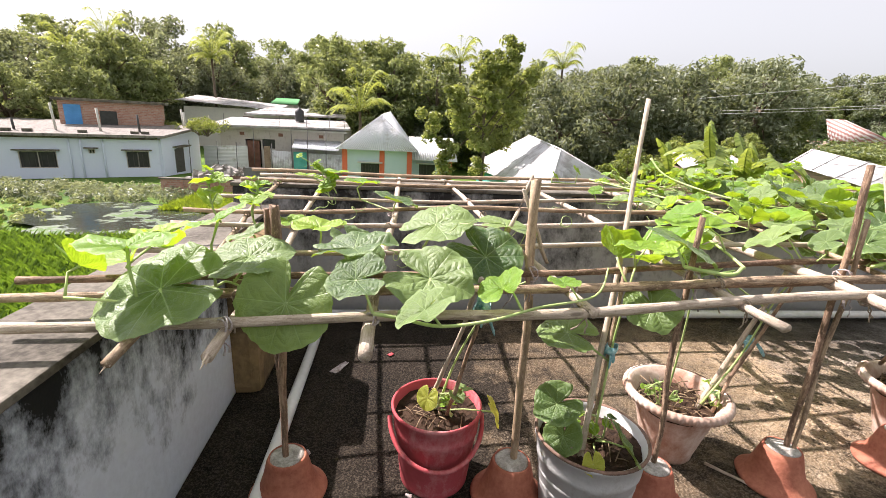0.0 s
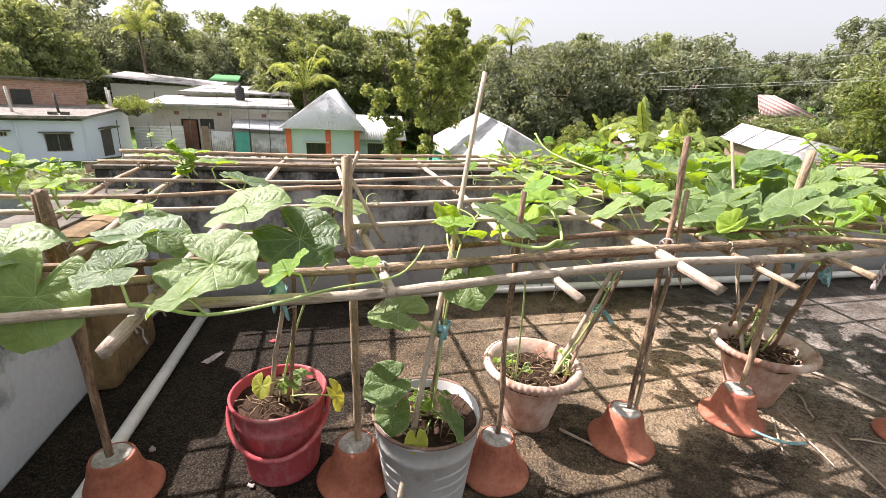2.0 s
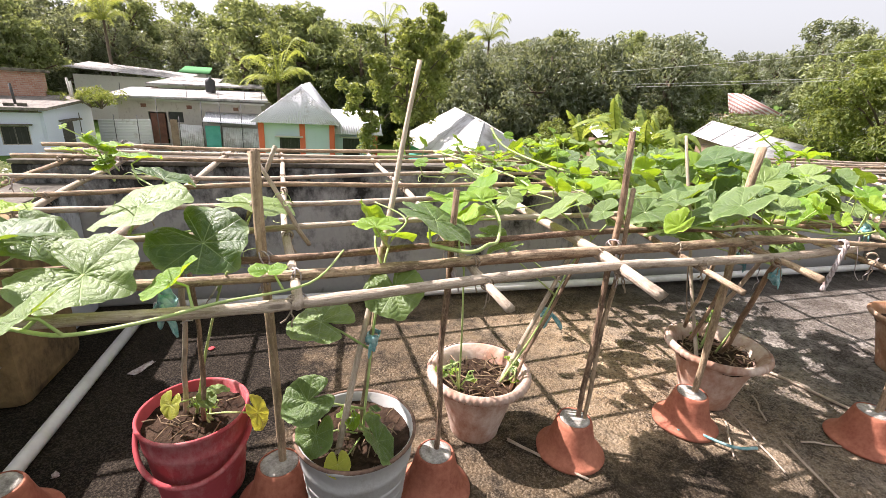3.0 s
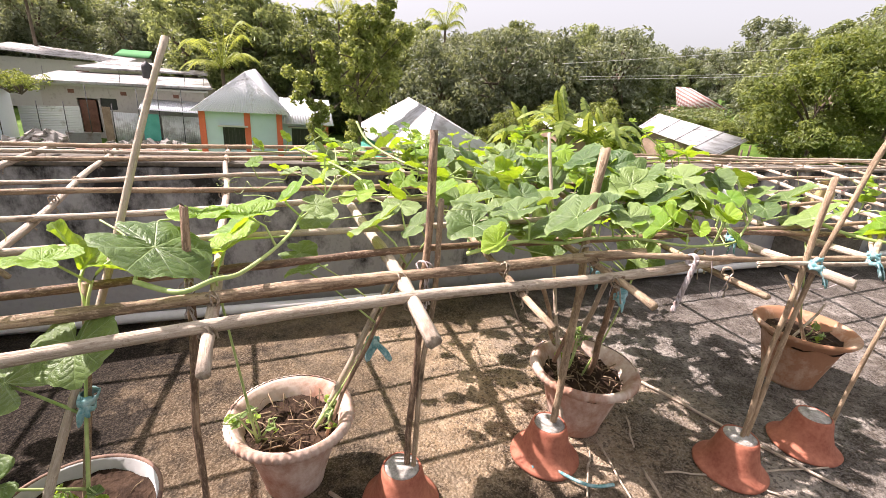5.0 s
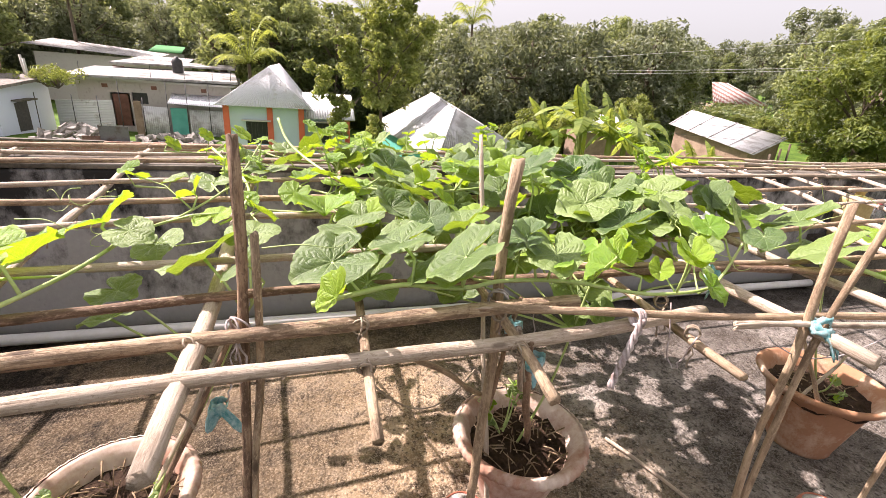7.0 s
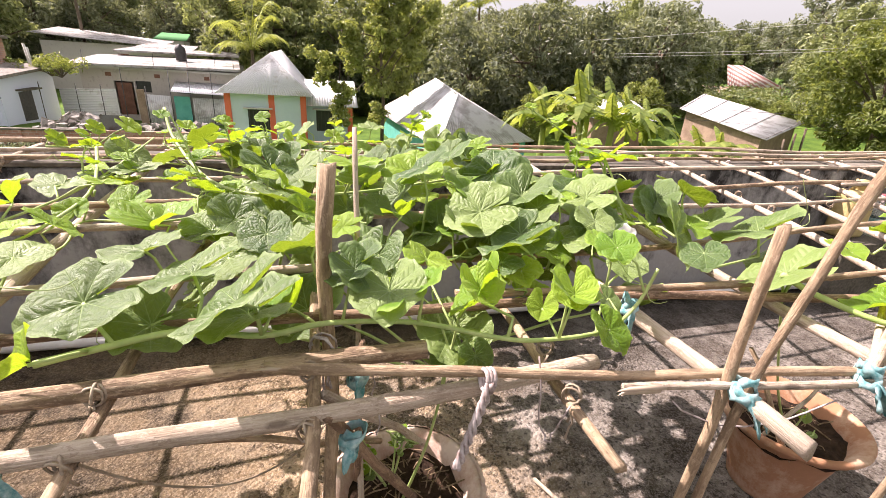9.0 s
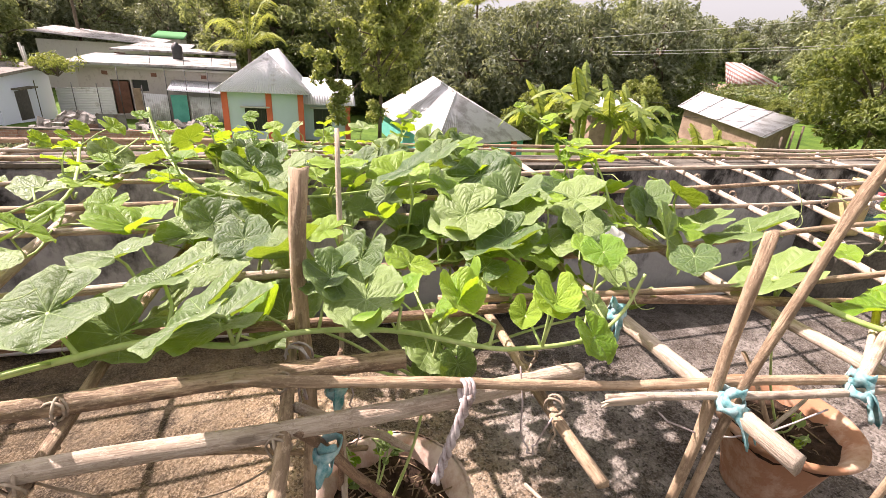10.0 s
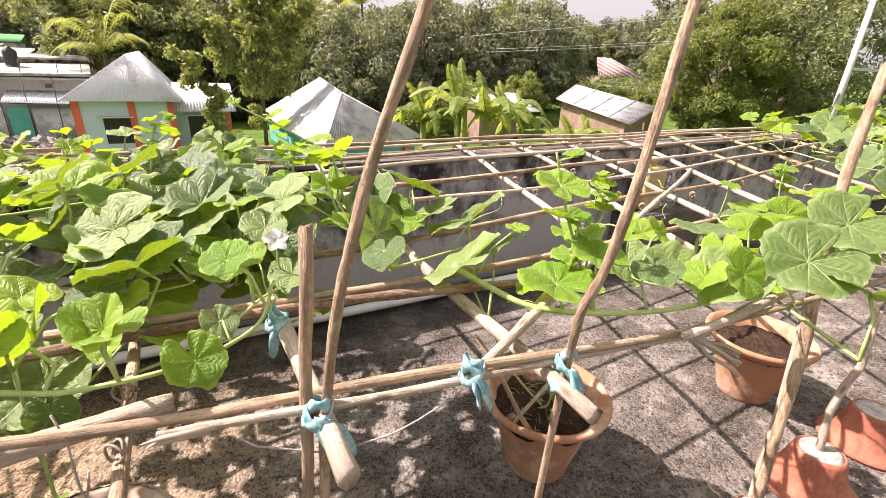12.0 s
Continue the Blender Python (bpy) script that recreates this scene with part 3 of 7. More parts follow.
def dented(verts, seed, amount, low):
    """Push a turned shape out of round; only below the height low."""
    out = []
    for x, y, z in verts:
        q = math.atan2(y, x)
        k = noise.noise(Vector((math.cos(q) * 1.6 + seed * 3.1, math.sin(q) * 1.6, z * 4)))
        k += 0.5 * math.sin(4 * q + seed)
        f = 1 + amount * k * max(0.0, min(1.0, (low - z) / (low * 0.6)))
        out.append((x * f, y * f, z))
    return out


def bucket(loc, r, h, label, material, name, handle):
    b = thing(name, label, "bucket", loc)
    prof = [(0, 0.004), (r * 0.78, 0.0), (r * 0.79, 0.008), (r * 0.93, h * 0.70), (r * 0.955, h * 0.71), (r * 0.96, h * 0.76), (r * 0.985, h * 0.95), (r * 1.02, h * 0.955), (r * 1.025, h * 0.99), (r * 0.99, h), (r * 0.96, h * 0.985), (r * 0.82, h * 0.3)]
    vs, fs = lathe(prof, 48)
    put("body", mesh_from("body", dented(vs, 3, 0.02, 9.0) if not handle else vs, fs), material, b)
    if not handle:
        for z in (0.28, 0.42, 0.56):
            rr = r * (0.79 + 0.2 * z)
            put("rolled_rib", mesh_from("rolled_rib", *lathe([(rr * 0.99, h * z - 0.006), (rr * 1.004, h * z), (rr * 0.995, h * z + 0.006)], 48)), material, b)
        rim = [(r * 1.0, h * 0.972), (r * 1.035, h * 0.978), (r * 1.04, h * 0.998), (r * 1.015, h * 1.012), (r * 0.985, h * 1.002), (r * 0.975, h * 0.985)]
        put("rim", mesh_from("rim", *lathe(rim, 48)), M_RUST, b, "rolled rusty rim")
    put("soil", soil_disc(r * 0.93, h * 0.86, 11), M_SOIL, b, "damp brown soil")
    if handle:
        pts = []
        for i in range(25):
            q = math.pi * i / 24
            pts.append((r * 1.05 * math.cos(q), -r * 1.06 * math.sin(q), h * 0.83 - 0.10 * math.sin(q)))
        put("handle", mesh_from("handle", *tube(pts, 0.008, 8)), material, b, "hanging red plastic handle")
    return b


bucket((0.14, 1.99, 0), 0.155, 0.30, "faded red plastic bucket planted with a young gourd", M_RED, "red_bucket", True)
bucket((0.62, 1.80, 0), 0.172, 0.31, "scuffed grey-white tin pail planted with a gourd", M_TIN, "tin_pail", False)


def post_cup(loc, label, seed, r=0.10, h=0.15, lean=(0, 0)):
    """An upturned clay pot, filled with cement, that holds a post."""
    c = thing("post_cup", label, "upturned pot", loc, "upturned clay pots holding posts")
    c.rotation_euler = (lean[0], lean[1], seed * 1.3)
    prof = [(r * 1.08, 0.0), (r * 1.19, 0.004), (r * 1.22, 0.012), (r * 1.13, 0.020), (r * 0.97, 0.032), (r * 0.86, 0.054), (r * 0.74, h * 0.6), (r * 0.63, h - 0.012), (r * 0.58, h), (r * 0.53, h + 0.002), (r * 0.52, h - 0.012)]
    vs, fs = lathe(prof, 48)
    put("body", mesh_from("body", dented(vs, seed, 0.022, 0.035), fs), M_TERRA, c)
    fill = [(0.0, h + 0.005), (r * 0.42, h + 0.004), (r * 0.53, h - 0.001), (r * 0.53, h - 0.012)]
    put("cement_fill", mesh_from("cement_fill", *lathe(fill, 24, 0.04, 5)), M_CEMENT, c, "pale cement plug")
    return c


for i, (x, y, rr) in enumerate(((-0.36, 1.93, 0.105), (0.39, 1.87, 0.108), (0.875, 1.82, 0.102), (1.42, 1.88, 0.105), (1.99, 1.93, 0.105), (2.65, 1.685, 0.105), (3.07, 1.69, 0.105))):
    post_cup((x, y, 0), "upturned terracotta pot plugged with pale cement, holding a post", i, rr)

# ---- drain pipes ----
pipe1 = put("drain_pipe", mesh_from("drain_pipe", *tube([(-0.45, -1.0, 0.03), (-0.45, 1.9, 0.03), (-0.44, 3.2, 0.03)], 0.025, 14)), M_PVC)
tagged(pipe1, "white plastic pipe lying on the floor along the west parapet", "pipe")
pipe2 = put("drain_pipe", mesh_from("drain_pipe", *tube([(-0.4, 3.3, 0.045), (3.0, 3.28, 0.05), (6.0, 3.28, 0.045), (9.0, 3.28, 0.045)], 0.027, 14)), M_PVC)
tagged(pipe2, "white plastic pipe lying at the foot of the parapet", "pipe")

# ---- gourd vines ----
def leaf_shape(seed, round_=0.9, fold=0.12, ruffle=0.07, lobe=0.2, droop=0.12, lop=0.0, pucker=0.035):
    """A broad gourd leaf of radius one: stalk at the origin, tip along +y, puckered between its veins.
    fold: how steeply the halves rise; lobe: how far the lobes by the stalk curl up; droop: how far the tip bends down."""
    rg = random.Random(seed)
    seg, rings = 80, 9
    ph, ph2, ph3 = rg.uniform(0, 6.28), rg.uniform(0, 6.28), rg.uniform(0, 6.28)
    verts, faces = [(0, 0, 0)], []
    for j in range(1, rings + 1):
        s = j / rings
        for k in range(seg):
            a = -math.pi + 2 * math.pi * (k + 0.5) / seg
            out = round_ * (1 + 0.016 * math.cos(5 * a) - 0.02 * math.cos(a) + 0.06 * math.exp(-(a / 0.2) ** 2) + 0.022 * math.sin(3 * a + ph))
            out *= 1 - 0.80 * math.exp(-((math.pi - abs(a)) / 0.19) ** 2)
            out += 0.010 * rg.uniform(-1, 1) + 0.012 * math.sin(22 * a + ph2) if j == rings else 0
            r = out * s
            x, y = r * math.sin(a), r * math.cos(a)
            saw = abs((a / 0.7 + 0.5) % 1.0 - 0.5)
            z = fold * abs(x) * (1.15 - 0.3 * abs(x)) + lop * x + 0.04 * math.sin(2 * a + ph) * s * s
            z += lobe * max(0.0, 0.25 - y) ** 1.5 - droop * max(0.0, y) ** 2
            z += ruffle * s ** 3 * math.sin(5 * a + ph2) + 0.45 * ruffle * s ** 4 * math.sin(11 * a + ph3)
            z += pucker * 2.4 * saw * min(1, 1.6 * s) * (1 - 0.6 * s ** 3)
            z += pucker * 0.6 * math.sin(2 * math.pi * (r * 5.5 - saw * 2.2)) * min(1, 5 * saw) * (1 if j > 1 else 0) * (1 - 0.5 * s ** 4)
            z += rg.uniform(-0.007, 0.007) if j > 2 else 0
            if j == rings:
                z -= 0.025
            verts.append((x, y, z))
    for k in range(seg):
        k2 = (k + 1) % seg
        faces.append((0, 1 + k2, 1 + k))
        for j in range(rings - 1):
            a, b = 1 + j * seg, 1 + (j + 1) * seg
            faces.append((a + k, a + k2, b + k2, b + k))
    return verts, faces


# flat, deep V, saucer, funnel, lopsided both ways
FORMS = (dict(fold=0.05, lobe=0.06, droop=0.16), dict(fold=0.36, lobe=0.25, droop=0.10), dict(fold=0.16, lobe=0.34, droop=0.20),
         dict(fold=0.55, lobe=0.55, droop=0.05), dict(fold=0.20, lobe=0.22, droop=0.15, lop=0.22), dict(fold=0.24, lobe=0.30, droop=0.22, lop=-0.24))
LEAVES = {}
for kind_name, mat in (("mature", M_LEAF), ("young", M_YOUNG), ("yellow", M_YELLOW)):
    LEAVES[kind_name] = []
    for s, form in enumerate(FORMS):
        wavy = 0.065 if kind_name == "young" else 0.045 + 0.006 * s
        me = mesh_from("leaf", *leaf_shape(s * 7 + 5, 0.92 + 0.02 * (s % 3), ruffle=wavy, pucker=0.05 if kind_name == "young" else 0.036, **form))
        me.materials.append(mat)
        LEAVES[kind_name].append(me)


class Vine:
    """A gourd vine: runners, leaf stalks and single leaves under one thing."""

    def __init__(self, name, label, seed):
        self.root = thing(name, label, "gourd vine", group="gourd vines on the trellis")
        self.rng = random.Random(seed)
        self.stems, self.curls, self.nodes, self.waiting = [], [], [], []

    def stem(self, pts, r=0.0046):
        fine = []
        P = [Vector(p) for p in pts]
        for i in range(len(P) - 1):
            a, b, c, d = P[max(i - 1, 0)], P[i], P[i + 1], P[min(i + 2, len(P) - 1)]
            for j in range(6):
                t = j / 6
                fine.append(0.5 * ((2 * b) + (c - a) * t + (2 * a - 5 * b + 4 * c - d) * t * t + (3 * b - a - 3 * c + d) * t ** 3))
        fine.append(P[-1])
        self.nodes += fine
        self.stems.append(tube(fine, [r * (1 - 0.5 * i / len(fine)) for i in range(len(fine))], 7))

    def leaf(self, at, size, heading, tilt, roll=0.0, young=0, foot=None, variant=None):
        """heading: degrees of the tip clockwise from +y; tilt: how far the tip hangs down."""
        rg = self.rng
        kind_name = ("mature", "young", "yellow")[young]
        pick = rg.choice((0, 0, 2)) if size > 0.1 and not young else rg.randrange(6)
        me = LEAVES[kind_name][pick if variant is None else variant]
        ob = new("leaf", me)
        ob.parent = self.root
        grow_by = size
        ob.matrix_basis = Matrix.Translation(at) @ Euler((0, 0, radians(-heading))).to_matrix().to_4x4() @ Euler((radians(-tilt), radians(roll), 0)).to_matrix().to_4x4() @ Matrix.Diagonal((grow_by, grow_by, grow_by, 1))
        self.waiting.append((Vector(at), radians(heading), foot, size))

    def stalk(self, foot, at, size):
        rg = self.rng
        mid = foot.lerp(at, 0.55) + Vector((rg.gauss(0, 0.012), rg.gauss(0, 0.012), 0.012))
        w = 0.5 + min(1.0, size / 0.1) * 0.5
        put("leaf_stalk", mesh_from("leaf_stalk", *tube([foot, foot.lerp(mid, 0.5), mid, mid.lerp(at, 0.5), at], [0.0042 * w, 0.0036 * w, 0.0034 * w, 0.0032 * w, 0.004 * w], 6)), M_STEM, self.root)

    def done(self):
        rg = self.rng
        feet = []
        for at, h, foot, size in self.waiting:
            if foot is not None:
                self.stalk(Vector(foot), at, size)
                continue
            want = at + Vector((-math.sin(h) * 0.03 + rg.gauss(0, 0.015), -math.cos(h) * 0.03 + rg.gauss(0, 0.015), -0.07))
            near = min(self.nodes, key=lambda p: (p - want).length_squared + 4.0 * max(0.0, p.z - at.z + 0.015)) if self.nodes else None
            if near is not None and near.z < at.z and (near - want).length < (0.17 if at.z > 0.8 else 0.6):
                self.stalk(near, at, size)
            else:
                f = Vector((want.x, want.y, min(at.z - 0.025, plane_z(want.y) + 0.026 + abs(rg.gauss(0, 0.012)))))
                feet.append(f)
                self.stalk(f, at, size)
        # runners that pass from foot to foot over the sticks
        left = feet[:]
        while left:
            run = [left.pop()]
            while left and len(run) < 9:
                nxt = min(left, key=lambda p: (p - run[-1]).length_squared)
                if (nxt - run[-1]).length > 0.34:
                    break
                left.remove(nxt)
                run.append(nxt)
            if len(run) == 1:
                others = [p for p in feet + self.nodes if (p - run[0]).length > 0.02]
                if not others:
                    continue
                run.append(min(others, key=lambda p: (p - run[0]).length_squared))
            self.stem(run, 0.0042)
        for s in self.stems:
            put("stem", mesh_from("stem", *s), M_STEM, self.root)
        if self.curls:
            tagged(put("tendril_tangle", mesh_from("tendril_tangle", *join(self.curls)), M_STEM, self.root, "thin curling tendrils"), kind="stuff")


LEFT_A = (
    (-0.271, 1.645, 0.817, 0.122, 188, 54, -14, 0, 0), (-0.560, 1.680, 0.835, 0.152, 252, 6, -15, 0, 0),
    (-0.380, 1.758, 0.894, 0.120, 62, -14, 7, 0, 0), (-0.430, 1.712, 0.993, 0.077, 319, -2, -18, 1, 2),
    (-0.692, 1.825, 0.857, 0.078, 155, -19, 31, 1, 3), (-0.624, 1.902, 0.878, 0.051, 36, -25, -31, 1, 3),
    (-0.459, 2.035, 0.880, 0.074, 316, -4, -18, 0, 2), (-0.710, 1.661, 0.897, 0.054, 30, 28, -20, 1, 3),
    (-0.108, 1.622, 0.883, 0.076, 275, -2, -12, 0, 4), (0.070, 1.695, 0.862, 0.115, 123, 1, 35, 0, 4),
    (0.250, 1.887, 0.863, 0.119, 146, 19, 34, 0, 4))
LEFT_B = (
    (0.103, 1.936, 0.947, 0.127, 88, -21, 12, 0, 0), (-0.124, 1.795, 0.907, 0.117, 83, -19, 10, 0, 4),
    (0.046, 1.539, 0.846, 0.068, 250, 12, -10, 0, 5), (0.248, 1.656, 0.853, 0.067, 6, -18, -33, 1, 1),
    (-0.527, 1.618, 0.860, 0.145, 266, 9, -27, 0, 0), (-0.741, 2.085, 0.870, 0.085, 300, -7, 0, 1, 2),
    (-0.011, 2.510, 0.910, 0.100, 80, 0, 0, 0, 2), (-0.162, 2.750, 0.950, 0.085, 40, -12, 0, 1, 2),
    (-0.320, 2.950, 0.970, 0.075, 20, -15, 0, 1, 2), (-0.434, 2.817, 0.970, 0.050, 0, -15, 0, 1, 2),
    (-0.364, 2.130, 0.900, 0.070, 330, -17, 0, 1, 2))
LEFT_C = (
    (-0.248, 2.020, 0.910, 0.085, 20, -17, 0, 1, 2), (0.353, 2.065, 0.920, 0.120, 85, 4, 0, 0, 0),
    (0.422, 1.703, 0.850, 0.045, 0, -15, 0, 1, 2), (-0.640, 2.320, 1.000, 0.045, 0, -25, 0, 1, 2),
    (-0.471, 2.131, 0.970, 0.045, 0, -30, 0, 1, 2), (-0.128, 1.923, 0.870, 0.090, 120, 20, 0, 0, 2),
    (-0.587, 1.627, 0.950, 0.100, 330, -12, 0, 1, 2))
PAIL_A = (
    (0.529, 1.878, 0.622, 0.104, 306, -4, -11, 0, 0), (0.720, 1.760, 0.761, 0.088, 185, 29, 16, 0, 0),
    (0.689, 1.940, 0.854, 0.105, 0, -5, 38, 1, 3), (0.677, 1.808, 0.920, 0.065, 300, -15, 0, 1, 2),
    (0.487, 1.791, 0.420, 0.075, 250, 8, -27, 0, 2), (0.507, 1.758, 0.330, 0.062, 213, 38, 0, 0, 2),
    (0.669, 1.691, 0.340, 0.075, 100, 38, 0, 0, 2), (0.562, 1.661, 0.310, 0.036, 180, 40, 0, 2, 2),
    (0.916, 1.991, 0.950, 0.070, 0, -15, 0, 1, 2))
MASS_A_A = (
    (1.004, 2.156, 0.870, 0.096, 35, -24, -30, 1, 1), (1.117, 2.279, 0.913, 0.096, 333, 7, -27, 1, 1),
    (1.028, 1.993, 0.943, 0.075, 266, -5, -2, 1, 1), (0.963, 2.006, 0.851, 0.108, 296, 14, -4, 1, 1),
    (1.203, 2.179, 0.923, 0.055, 112, 7, 22, 0, 0), (1.218, 2.303, 0.848, 0.073, 178, 10, 19, 0, 0),
    (1.369, 2.096, 0.880, 0.094, 298, 19, -17, 0, 5), (1.463, 2.170, 0.917, 0.070, 19, -16, 1, 0, 0),
    (1.463, 1.980, 0.909, 0.054, 326, 7, -40, 0, 2), (1.151, 2.194, 0.768, 0.061, 126, -11, 27, 0, 4),
    (1.166, 2.096, 0.746, 0.063, 268, -1, -4, 0, 5))
MASS_A_B = (
    (1.254, 2.577, 0.908, 0.058, 327, 8, -34, 1, 3), (1.355, 2.360, 0.909, 0.074, 21, -12, -12, 1, 0),
    (0.849, 1.862, 0.920, 0.125, 110, 18, 0, 0, 0))
MASS_B_A = (
    (1.643, 1.834, 0.896, 0.049, 275, 30, -24, 1, 3), (2.292, 2.389, 1.040, 0.090, 337, 2, -28, 0, 2),
    (1.642, 1.998, 0.899, 0.092, 244, 2, -27, 0, 5), (1.802, 2.029, 0.928, 0.087, 285, 4, -14, 0, 5),
    (1.901, 1.941, 0.889, 0.100, 279, 6, -13, 0, 5), (1.640, 2.391, 0.899, 0.099, 2, -20, -2, 1, 3),
    (1.694, 2.139, 0.932, 0.077, 332, -6, -24, 0, 5), (1.736, 2.455, 0.856, 0.073, 343, -15, -8, 0, 2),
    (1.911, 2.189, 0.941, 0.060, 177, 15, 11, 0, 2), (1.734, 2.635, 0.889, 0.082, 310, -8, -17, 1, 4),
    (2.080, 1.946, 0.957, 0.053, 116, 19, -2, 0, 5))
MASS_B_B = (
    (2.169, 1.914, 0.920, 0.082, 355, 2, -24, 1, 2), (2.176, 2.426, 0.929, 0.039, 107, -3, 19, 0, 5),
    (1.912, 2.427, 0.950, 0.085, 60, 8, 0, 0, 2), (1.911, 2.328, 0.910, 0.080, 80, 30, 0, 0, 2))
MASS_C_A = (
    (2.317, 1.930, 0.884, 0.078, 296, 33, -5, 1, 3), (2.392, 2.023, 0.922, 0.050, 42, -15, 0, 0, 0),
    (2.452, 2.070, 0.938, 0.098, 329, 15, -19, 0, 5), (2.433, 2.010, 0.904, 0.048, 192, 5, 21, 1, 4),
    (2.428, 1.818, 0.944, 0.053, 209, -22, -20, 1, 3), (2.443, 2.340, 0.932, 0.097, 334, -2, -31, 0, 5),
    (2.586, 2.268, 0.962, 0.075, 110, -45, 23, 0, 2), (2.295, 2.497, 1.002, 0.096, 58, -28, 10, 1, 1),
    (2.419, 2.575, 1.030, 0.097, 28, -24, -32, 0, 2), (2.537, 2.495, 1.001, 0.113, 98, -34, 34, 0, 4),
    (2.195, 2.370, 0.834, 0.089, 12, -8, 1, 0, 5))
MASS_C_B = (
    (2.117, 2.484, 1.030, 0.085, 0, -12, 0, 1, 2), (2.404, 2.217, 0.970, 0.092, 270, 6, -27, 0, 2),
    (2.345, 2.247, 0.910, 0.045, 0, -15, 0, 1, 2))
MASS_D_A = (
    (2.690, 2.158, 0.959, 0.054, 202, 14, 4, 0, 4), (2.622, 1.986, 0.962, 0.057, 209, -1, 9, 1, 4),
    (2.722, 2.042, 0.887, 0.049, 214, 17, 15, 0, 4), (3.005, 2.320, 0.964, 0.070, 196, 12, 15, 0, 5),
    (2.940, 2.520, 1.045, 0.089, 344, 17, -32, 1, 5), (2.948, 2.156, 0.910, 0.100, 140, 45, 0, 0, 2),
    (2.863, 2.413, 1.070, 0.095, 60, -7, 0, 1, 2), (3.140, 2.360, 0.970, 0.100, 80, 10, 0, 0, 2),
    (2.750, 2.300, 0.980, 0.085, 300, 6, -27, 0, 2), (2.535, 1.831, 0.860, 0.050, 150, 25, 0, 1, 2))
MASS_E = (
    (2.297, 1.896, 0.926, 0.046, 165, 12, 0, 1, 3), (2.135, 1.901, 0.935, 0.070, 195, 8, 10, 0, 2),
    (2.083, 1.975, 0.954, 0.062, 300, 10, -35, 0, 5), (2.438, 1.816, 0.950, 0.042, 200, 14, 12, 1, 3),
    (2.576, 1.906, 0.880, 0.034, 150, 20, 0, 0, 2), (2.422, 1.886, 0.885, 0.032, 215, 25, 0, 1, 3),
    (2.603, 1.944, 0.978, 0.046, 190, 6, 14, 1, 2), (2.478, 2.131, 0.940, 0.078, 250, 8, -15, 0, 2),
    (2.315, 1.930, 0.760, 0.042, 175, 58, 10, 0, 0), (2.270, 1.977, 0.728, 0.040, 190, 60, -10, 0, 0),
    (1.903, 1.861, 0.954, 0.095, 285, 22, -20, 0, 5))
RIGHT_A = (
    (3.225, 2.148, 0.917, 0.120, 358, 10, -36, 0, 5), (3.092, 1.945, 0.887, 0.105, 319, 21, -21, 0, 5),
    (3.274, 1.806, 0.861, 0.104, 22, 3, -40, 1, 3), (3.512, 2.079, 0.867, 0.040, 188, 2, 18, 1, 1),
    (3.363, 1.749, 0.983, 0.067, 50, -7, -69, 1, 0), (3.577, 1.820, 0.939, 0.044, 107, 16, 24, 1, 5),
    (3.360, 1.652, 0.950, 0.055, 208, 2, 13, 0, 0), (3.479, 1.623, 0.920, 0.050, 254, 12, 15, 1, 1),
    (3.621, 1.685, 0.944, 0.043, 232, 11, 8, 1, 2), (3.491, 1.563, 0.952, 0.050, 144, 20, 31, 1, 5),
    (4.198, 1.963, 0.864, 0.106, 62, -14, -19, 0, 4))
RIGHT_B = (
    (3.284, 2.104, 0.837, 0.096, 52, -11, -16, 0, 4), (2.928, 2.034, 0.912, 0.059, 219, 18, 17, 0, 0),
    (3.168, 1.723, 0.920, 0.085, 350, -19, 0, 1, 2), (3.140, 1.718, 1.120, 0.050, 0, -37, 0, 1, 2),
    (3.247, 1.788, 1.030, 0.040, 0, -30, 0, 1, 2), (3.615, 2.071, 1.000, 0.030, 0, -30, 0, 1, 2),
    (3.243, 1.961, 0.950, 0.030, 0, -20, 0, 1, 2), (3.252, 1.713, 0.970, 0.060, 350, -30, 0, 1, 2),
    (3.635, 1.523, 0.970, 0.095, 275, 8, -27, 0, 2), (3.913, 1.766, 0.960, 0.075, 60, -7, 0, 1, 2),
    (3.681, 1.428, 0.930, 0.085, 80, 5, 0, 0, 2))
RIGHT_C = (
    (3.978, 1.601, 0.980, 0.100, 270, 6, -27, 0, 2), (4.410, 1.973, 1.020, 0.040, 0, -30, 0, 1, 2),
    (4.116, 1.983, 0.980, 0.035, 0, -30, 0, 1, 2), (3.699, 1.788, 0.940, 0.080, 40, -10, 0, 0, 2),
    (4.282, 1.811, 0.970, 0.070, 30, -12, 0, 1, 2))
BUCKET = (
    (0.330, 1.928, 0.300, 0.062, 100, 60, 0, 2, 0), (0.100, 1.928, 0.360, 0.045, 220, 60, 0, 2, 0),
    (0.225, 1.954, 0.380, 0.035, 40, 10, 0, 0), (0.196, 1.923, 0.360, 0.030, 140, 10, 0, 0))
STEM_LEFT = ((-0.067, 1.581, 0.820), (-0.009, 1.579, 0.810), (0.086, 1.556, 0.800), (0.208, 1.568, 0.810), (0.333, 1.627, 0.815), (0.510, 1.695, 0.820), (0.594, 1.807, 0.860))
STEM_A = ((0.822, 1.799, 0.870), (0.911, 1.732, 0.870), (0.969, 1.758, 0.880), (1.023, 1.823, 0.870), (1.119, 2.058, 0.870), (1.176, 2.304, 0.880), (1.245, 2.457, 0.880), (1.333, 2.811, 0.900), (1.380, 3.293, 0.970))
